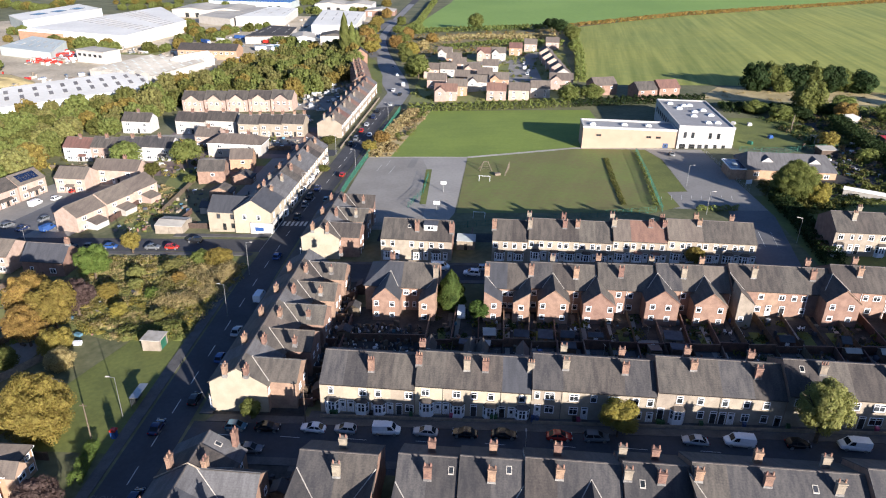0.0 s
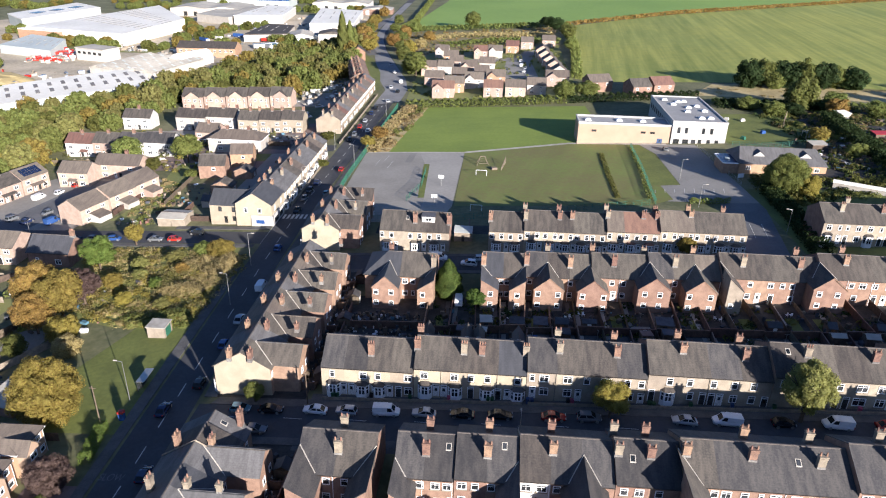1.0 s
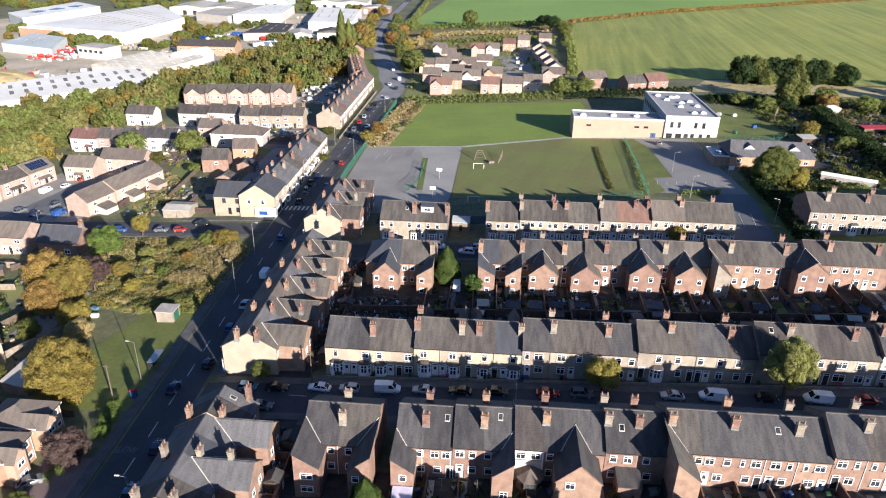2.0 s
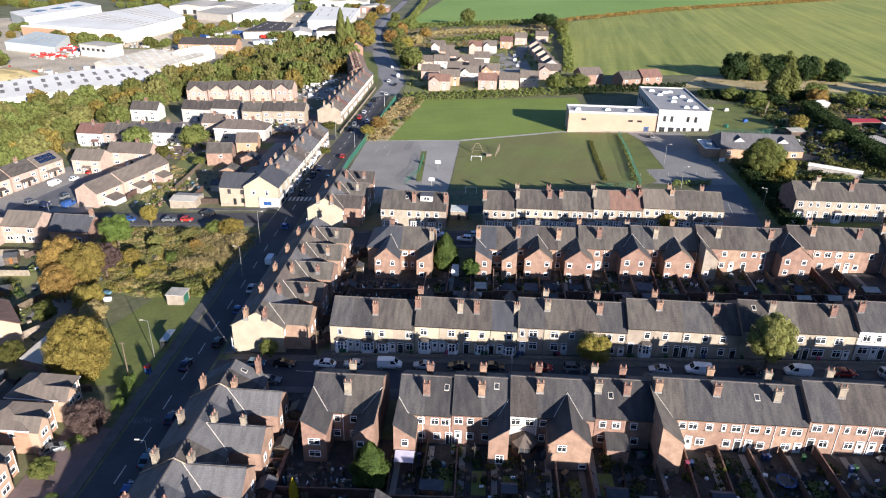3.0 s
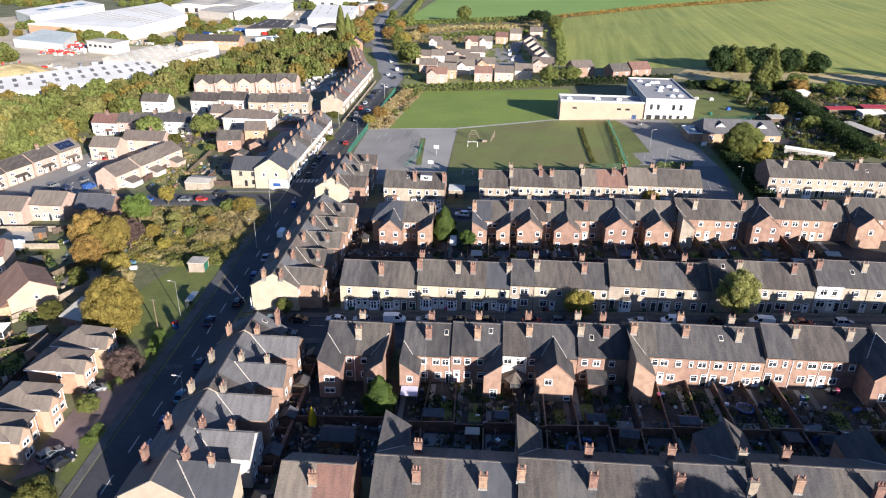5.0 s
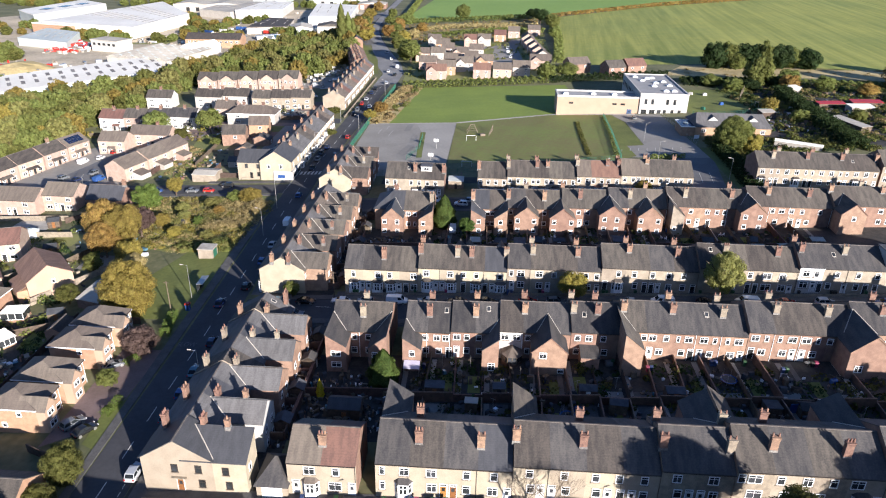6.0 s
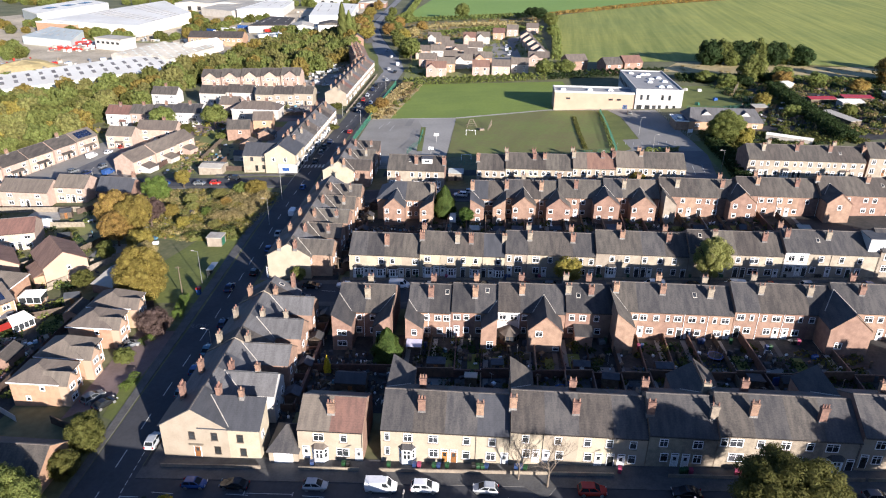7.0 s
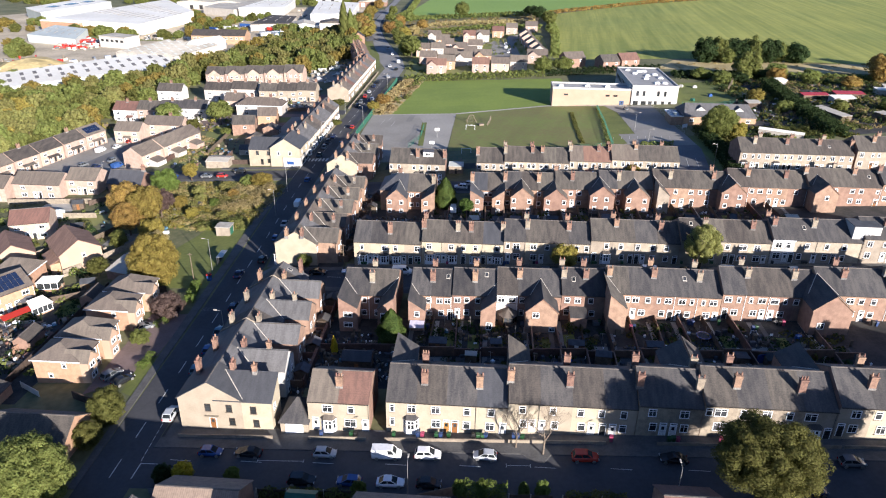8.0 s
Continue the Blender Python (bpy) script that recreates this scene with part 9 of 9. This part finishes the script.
def yards(x0, x1, step, ya, yb, lane, label_seed):
    """Plots between two backs with a party wall at the lane; paths, lawns, sheds and odds and ends in each."""
    x = x0
    while x < x1:
        for a, b in ((ya, lane), (lane, yb)):
            skew = YR.uniform(-0.35, 0.35)
            if YR.random() < 0.9:
                brick = YR.random() < 0.55
                yard_wall(x + skew, a, x - skew, b, YR.uniform(1.0, 1.9), YWALL if brick else FENCE, "yard_wall" if brick else "yard_fence", "dark brick yard wall with stone coping" if brick else "weathered timber yard fence", 0.12 if brick else 0.04)
            if YR.random() < 0.42:
                shed(x + YR.uniform(1.6, step - 1.6), (lane - 2.0) if b == lane else (lane + 2.0), YR.uniform(1.6, 3.4), YR.uniform(1.6, 2.8), YR.uniform(1.7, 2.3), (0 if b != lane else 180) + YR.uniform(-6, 6), roofm=YR.choice([FELT, FELT, SHEETG, SLATE3, SHEETB]), gable=YR.random() < 0.5)
            p = x + YR.choice([0.35, step - 1.5])
            sheet("garden_path", [(p, a + 0.3), (p + 0.95, a + 0.3), (p + 0.95, b - 0.5), (p, b - 0.5)], 0.035, YR.choice([PAVING, DRIVETAR, CONCRETE]), "narrow paved path down a back yard", "path")
            clutter(x + YR.uniform(0.6, step - 0.6), YR.uniform(a + 1.0, b - 1.0))
            if YR.random() < 0.4:
                washing_post(x + YR.uniform(1.2, step - 1.2), YR.uniform(a + 2.0, b - 2.0))
            if YR.random() < 0.3:
                u, v, m = x + YR.uniform(1, step - 1.6), YR.uniform(a + 1.5, b - 2), YR.choice([UPVC, FENCE, DARKSTEEL])
                garden_chair(u, v, YR.uniform(0, 360), m)
                garden_chair(u + 0.9, v + YR.uniform(-0.5, 0.5), YR.uniform(0, 360), m)
            if YR.random() < 0.4:
                u, v = x + YR.uniform(1.3, step - 2.6), a + YR.uniform(1, 3)
                sheet("lawn", [(u, v), (u + 2.2, v), (u + 2.2, v + 5), (u, v + 5)], 0.03, GRASS, "small shaded back lawn", "grass")
            else:
                u, v = x + 0.3, (b - 3.6 if b == lane else a + 0.5)
                sheet("paving", [(u, v), (u + step - 0.8, v), (u + step - 0.8, v + 3), (u, v + 3)], 0.025, YR.choice([PAVING, DRIVETAR, PAVING]), "paved back yard", "paving")
        yard_wall(x, lane, x + step, lane + YR.uniform(-0.2, 0.2), YR.uniform(1.4, 2.1))
        x += step


trampoline(47.6, 63.5)
trampoline(18.2, 52.5)
yards(-11.4, 74, 5.05, 46.2, 70.2, 56.8, 1)
yards(-12.0, 84, 5.3, 107.8, 132.6, 119.0, 2)
for x0, x1, y in ((-28, -12, 58), (-29, -12, 120)):
    yard_wall(x0, y, x1, y, 1.8)
    yard_wall(x0, y - 9, x0, y + 8, 1.8)
for y in (46, 55, 64, 73, 98, 108, 118, 128, 138):
    yard_wall(-31.2 if y < 90 else -32.5, y, -28.5 if y < 90 else -30, y, 1.7)
    shed(-29.2, y + 3, 2.4, 2.6, 2.1, 90)
yard_wall(-28.3, 46, -28.3, 80, 1.8)
yard_wall(-30.2, 100, -30.2, 144, 1.8, FENCE, "yard_fence", "timber fence beside a back lane", 0.04)
for x in range(-27, 62, 11):
    clutter(x, 172.5)
    yard_wall(x, 169.6, x, 177, 1.6)
# front garden walls and bins
for x0, x1, y in ((-46, -30, 32.1), (-24, -14.5, 32.1), (-11.4, 8, 32.1), (8.6, 24, 32.1), (32, 60, 32.1), (60.5, 90, 32.1), (-28, 8, 95.1), (9, 90, 95.1), (-28, -10, 157.1), (1, 64, 157.1)):
    yard_wall(x0, y, x1, y, 0.7, STONE, "garden_wall", "low stone front garden wall", 0.1)
for x in (-10, -6, -3, -1, 3, 5, 9.5, 25, 34, 42, 49, -22, -17):
    bins(x, 32.9, YR.choice([1, 2, 3]))
for x in range(-26, 90, 7):
    bins(x + 0.0, 95.7, YR.choice([1, 2]))
for x in range(-8, 90, 6):
    bins(x, 68.6 - (2.0 if YR.random() < 0.3 else 0), YR.choice([1, 2]))
# odds and ends in the yards
shed(-6.3, 167, 4.8, 4.0, 2.6, 0, STONE, SHEETB, False)
shed(-19.5, 53.0, 5.5, 3.6, 2.4, 0, FENCE, SLATE3)
for x, y in ((-82, 62), (-90, 84), (-100, 75), (-112, 118), (-122, 136), (-128, 124)):
    shed(x, y, 3.2, 2.6, 2.0, 20, FENCE, FELT)
cons = thing("conservatory", -99.6, 84.0, gz(-99), 10, "white-framed conservatory with a pale roof", "conservatory")
part("base", Form().box(-2.4, 2.4, -1.8, 1.8, -0.5, 0.6), BRICK2, cons)
part("frame", Form().lattice([-2.4, -2.3, -0.8, -0.7, 0.7, 0.8, 2.3, 2.4], [0.6, 0.7, 2.2, 2.3], lambda i, j: i % 2 == 0 or j % 2 == 0, lambda u, z, k: (u, (-1.8, -1.72)[k], z)), UPVC, cons)
part("glazing", Form().box(-2.35, 2.35, -1.7, 1.75, 0.6, 2.3), GLASS, cons)
part("conservatory_roof", Form().loft([(2.6, 2.0, 2.3), (1.2, 0.2, 3.3)]), SHEET, cons)
c4 = thing("conservatory", 9.2, 70.3, gz(9.2), 0, "eight-sided timber conservatory against a white house back", "conservatory")
ring = [(-1.9, 0), (-1.9, -1.6), (-0.9, -2.9), (0.9, -2.9), (1.9, -1.6), (1.9, 0)]
part("base", Form().slab([(u, v, 0.7) for u, v in ring][::-1], 1.2), YWALL, c4)
for (u0, v0), (u1, v1) in zip(ring, ring[1:]):
    part("glazed_side", Form().lattice([0, 0.06, 0.47, 0.53, 0.94, 1], [0.7, 0.8, 2.1, 2.2], lambda i, j: i % 2 == 0 or j % 2 == 0, lambda q, z, k: (u0 + (u1 - u0) * q, v0 + (v1 - v0) * q + 0.06 * k, z), 0, 1), [FENCE, GLASS], c4)
rf8 = Form()
rf8.v = [(u * 1.08, v * 1.08, 2.2) for u, v in ring] + [(0, -0.9, 3.2), (0, 0, 3.2)]
rf8.f = [(0, 1, 6, 7), (1, 2, 6), (2, 3, 6), (3, 4, 6), (4, 5, 7, 6)]
rf8.s = [0] * 5
part("conservatory_roof", rf8, TANTILE, c4)
tn = thing("garden_canopy", -9.4, 64.6, gz(-9.4), 0, "pale lavender fabric canopy on posts in a yard", "canopy")
part("canopy", Form().slab([(-1.5, -1.2, 2.2), (1.5, -1.2, 2.2), (1.5, 1.0, 2.6), (-1.5, 1.0, 2.6)], 0.05), LILAC, tn)
for u in (-1.4, 1.4):
    for v in (-1.1, 0.9):
        part("post", Form().tube((u, v, -0.2), (u, v, 2.2), 0.04, 0.04, 6), STEEL, tn)
yard_wall(-90.4, 55.5, -89.4, 61.5, 1.7, POT, "garden_fence", "orange-stained timber fence in the sun", 0.04)
yard_wall(-82, 45.2, -76.6, 42.3, 1.3, WHITE, "garden_fence", "white panelled garden fence", 0.05)
c3 = thing("conservatory", -96.6, 73.6, gz(-97), 58, "white-framed rounded conservatory with a pale roof", "conservatory")
part("base", Form().box(-2.2, 2.2, -3.0, 0, -0.5, 0.5), BRICK2, c3)
part("frame", Form().lattice([-2.2, -2.1, -1.1, -1.0, 0.0, 0.1, 1.0, 1.1, 2.1, 2.2], [0.5, 0.62, 2.1, 2.25], lambda i, j: i % 2 == 0 or j % 2 == 0, lambda u, z, k: (u, (-3.0, -2.92)[k], z)), UPVC, c3)
part("glazing", Form().box(-2.15, 2.15, -2.9, 0, 0.5, 2.2), GLASS, c3)
part("conservatory_roof", Form().slab([(-2.4, -3.2, 2.25), (2.4, -3.2, 2.25), (1.8, 0, 3.2), (-1.8, 0, 3.2)], 0.12), SHEET, c3)
aw = thing("awning", -98.0, 68.5, gz(-98), 58, "red fabric awning over a garden terrace", "awning")
part("canopy", Form().slab([(-3.0, -1.2, 2.0), (3.0, -1.2, 2.0), (3.0, 0.6, 2.5), (-3.0, 0.6, 2.5)], 0.05), PAINTS["orange"], aw)
for u in (-2.9, 2.9):
    part("post", Form().tube((u, -1.1, -0.3), (u, -1.1, 2.0), 0.04, 0.04, 6), UPVC, aw)
c2 = thing("conservatory", -126.5, 127.5, gz(-126), 0, "white-framed conservatory with a blue-grey glass roof", "conservatory")
part("base", Form().box(-4, 4, -2, 2, -0.5, 2.2), UPVC, c2)
part("conservatory_roof", Form().loft([(4.2, 2.2, 2.2), (3.6, 0.2, 3.2)]), SHEETB, c2)
# dish aerials on chimneys of the near rows
dish = Form().tube((0, 0, 0), (0, 0, 0.9), 0.02, 0.02, 5).box(-0.5, 0.5, -0.02, 0.02, 0.85, 0.9).box(-0.3, 0.3, -0.02, 0.02, 0.7, 0.74).mesh("aerial", STEEL)
for i, h in enumerate([o for o in scene.objects if o.name.startswith("terraced_house")]):
    if i % 3 == 0:
        for c in h.children:
            if c.name.startswith("chimney"):
                put("aerial", dish, h, c.location.x + 0.3, c.location.y, c.location.z + 2.0, i * 37)
                break


# ---- small unsorted litter of the yards ----
def litter(areas, n, m, seed, smin, smax, hmax, label):
    rg = random.Random(seed)
    f = Form()
    for _ in range(n):
        x0, x1, y0, y1 = rg.choice(areas)
        x, y = rg.uniform(x0, x1), rg.uniform(y0, y1)
        w, d, h, a = rg.uniform(smin, smax), rg.uniform(smin, smax) * 0.6, rg.uniform(0.15, hmax), rg.uniform(0, 3.14)
        ca, sa, z = math.cos(a), math.sin(a), gz(x)
        k = len(f.v)
        for zz in (z, z + h):
            for u, v in ((-w, -d), (w, -d), (w, d), (-w, d)):
                f.v.append((x + (u * ca - v * sa) / 2, y + (u * sa + v * ca) / 2, zz))
        for q in ((4, 5, 6, 7), (0, 1, 5, 4), (1, 2, 6, 5), (2, 3, 7, 6), (3, 0, 4, 7)):
            f.f.append(tuple(k + i for i in q))
            f.s.append(0)
    solo("yard_litter", f, m, label, "clutter", kind="stuff")


BACK = [(-11, 76, 48, 66), (-11, 86, 109, 128), (-30, -13, 48, 64), (-30, -13, 110, 126), (-34, -28, 44, 80), (-35, -30, 98, 142)]
GARD = [(-100, -86, 50, 70), (-99, -88, 58, 68), (-160, -100, 222, 240), (-150, -112, 152, 160), (-130, -84, 70, 140), (-110, -88, 175, 210), (-118, -76, 258, 274), (-80, -73, 190, 270)]
WORKS = [(-320, -250, 330, 400), (-310, -280, 430, 480), (-240, -190, 440, 530), (-180, -110, 480, 640), (-230, -150, 540, 700), (-300, -250, 480, 500)]
for k, (m, n, lb) in enumerate(((UPVC, 240, "pale plastic odds and ends in yards"), (FENCE, 420, "old timber and boards lying in yards"), (FELT, 380, "dark tarpaulins and boxes in yards"), (PAINTS["teal"], 120, "blue-green plastic things in yards"), (STONE, 300, "stone slabs and pots in yards"), (POT, 160, "terracotta pots and bricks in yards"))):
    litter(BACK, (300, 620, 520, 90, 260, 150)[k], m, 50 + k, 0.15, (0.7, 1.3, 1.2, 0.9, 0.9, 0.6)[k], (0.7, 1.5, 1.3, 0.8, 0.6, 0.5)[k], lb)
    litter(GARD, (80, 150, 120, 30, 190, 70)[k], m, 70 + k, 0.3, 1.7, 1.0, lb.replace("yards", "gardens"))
    litter([(112, 132, 225, 262), (140, 200, 225, 290)], (14, 60, 50, 5, 12, 8)[k], m, 110 + k, 0.4, 2.4, 1.2, lb.replace("yards", "allotments"))
    litter([(-312, -284, 436, 476)], (30, 20, 20, 110, 10, 20)[k], (SHEET, STONE, PAINTS["grey"], PAINTS["red"], CONCRETE, PAINTS["silver"])[k], 130 + k, 1.2, 4.2, 2.2, "rows of red and pale plant in a works yard")
    litter([(-182, -140, 440, 480)], (60, 90, 90, 4, 40, 60)[k], (SHEET, STONE, PAINTS["grey"], PAINTS["red"], POT, PAINTS["silver"])[k], 150 + k, 0.8, 3.6, 2.0, "scrap and stacked goods beside the depot")
    litter([(-104, -80, 325, 392)], (24, 20, 30, 2, 10, 20)[k], (SHEET, STONE, PAINTS["grey"], PAINTS["red"], CONCRETE, PAINTS["silver"])[k], 170 + k, 0.8, 3.4, 1.8, "vehicles and goods crowded in a small yard")
    litter(WORKS, (50, 160, 160, 14, 100, 70)[k], (SHEET, STONE, PAINTS["grey"], PAINTS["red"], CONCRETE, PAINTS["silver"])[k], 90 + k, 0.8, 4.0, 2.0, "stacked goods and plant on works yards")
# garden fences and patches west of the road
GR = random.Random(31)
for x0, y0, x1, y1 in ((-101.5, 190, -103.5, 222), (-114, 182, -112, 206), (-88, 178, -80, 178), (-92, 174, -92, 190), (-165, 232, -120, 232), (-150, 233, -150, 222), (-136, 233, -136, 224), (-118, 256, -80, 256), (-90, 224, -90, 246), (-100, 90, -88, 112), (-112, 88, -100, 120), (-148, 140, -120, 140), (-120, 138, -112, 146), (-85, 44, -85, 84), (-130, 128, -112, 128), (-112, 68, -88, 80), (-125, 84, -112, 104), (-82, 82, -70, 82), (-70, 42, -60, 38), (-126, 158, -108, 158)):
    yard_wall(x0, y0, x1, y1, 1.7, GR.choice([FENCE, YWALL, STONE]), "garden_fence", "boundary fence between west gardens", 0.06)
for i, (x, y, w, d) in enumerate(((-160, 223, 9, 8), (-147, 224, 8, 7), (-132, 228, 8, 9), (-112, 240, 10, 6), (-90, 236, 12, 9), (-135, 133, 12, 8), (-118, 122, 9, 8), (-100, 108, 8, 8), (-92, 72, 6, 8), (-112, 60, 14, 8), (-80, 180, 8, 10), (-84, 205, 8, 40), (-100, 264, 20, 8), (-148, 270, 24, 9), (-128, 292, 36, 20), (-98, 322, 18, 30))):
    sheet("garden_patch", [(x, y), (x + w, y), (x + w, y + d), (x, y + d)], 0.05 + 0.004 * i, (GRASS, CONCRETE, GRASS2, TARMAC)[i % 4] if i < 12 else TARMAC, "patch of lawn or paving behind a house" if i < 12 else "pale tarmac yard between houses", "garden")
for x0, y0, x1, y1 in ((-60.6, 258, -60.0, 345), (-60.8, 190, -61, 240)):
    yard_wall(x0, y0, x1, y1, 0.9, STONE, "garden_wall", "pale stone front garden wall along the road", 0.12)
yard_wall(54.9, 55.0, 61.2, 55.9, 1.9, PAINTS["blue"], "garden_fence", "blue-painted board fence in a back yard", 0.05)
yard_wall(50.8, 56.8, 55.0, 56.9, 1.9, WHITE, "garden_fence", "white-painted yard wall in shade", 0.1)
# fences and a shed in the gardens south of the near street
for i, (x0, x1) in enumerate(((-28.5, -24), (-24, -18.5), (-18.5, -13), (8.4, 11.5), (11.5, 14.6), (16, 21.5), (21.5, 27))):
    yard_wall(x0, 19.3, x1, 19.3, 1.7, FENCE, "garden_fence", "dark boarded garden fence along the near street", 0.04)
    solo("fence_post", Form().box(-0.07, 0.07, -0.07, 0.07, -0.3, 2.0), CONCRETE, "pale concrete fence post", "post", "fence posts", m=pose(x0, 19.15, gz(x0), 0, 0, 0))
# Shaded by the bungalow here, so its sunlight is in the timber colour.
yard_wall(-7.8, 17.8, 0.4, 20.4, 1.9, SUNFENCE, "garden_fence", "new sunlit boarded garden fence", 0.05)
shed(-21.3, 17.2, 4.2, 3.0, 2.2, 0, FENCE, GREENSTEEL, True)
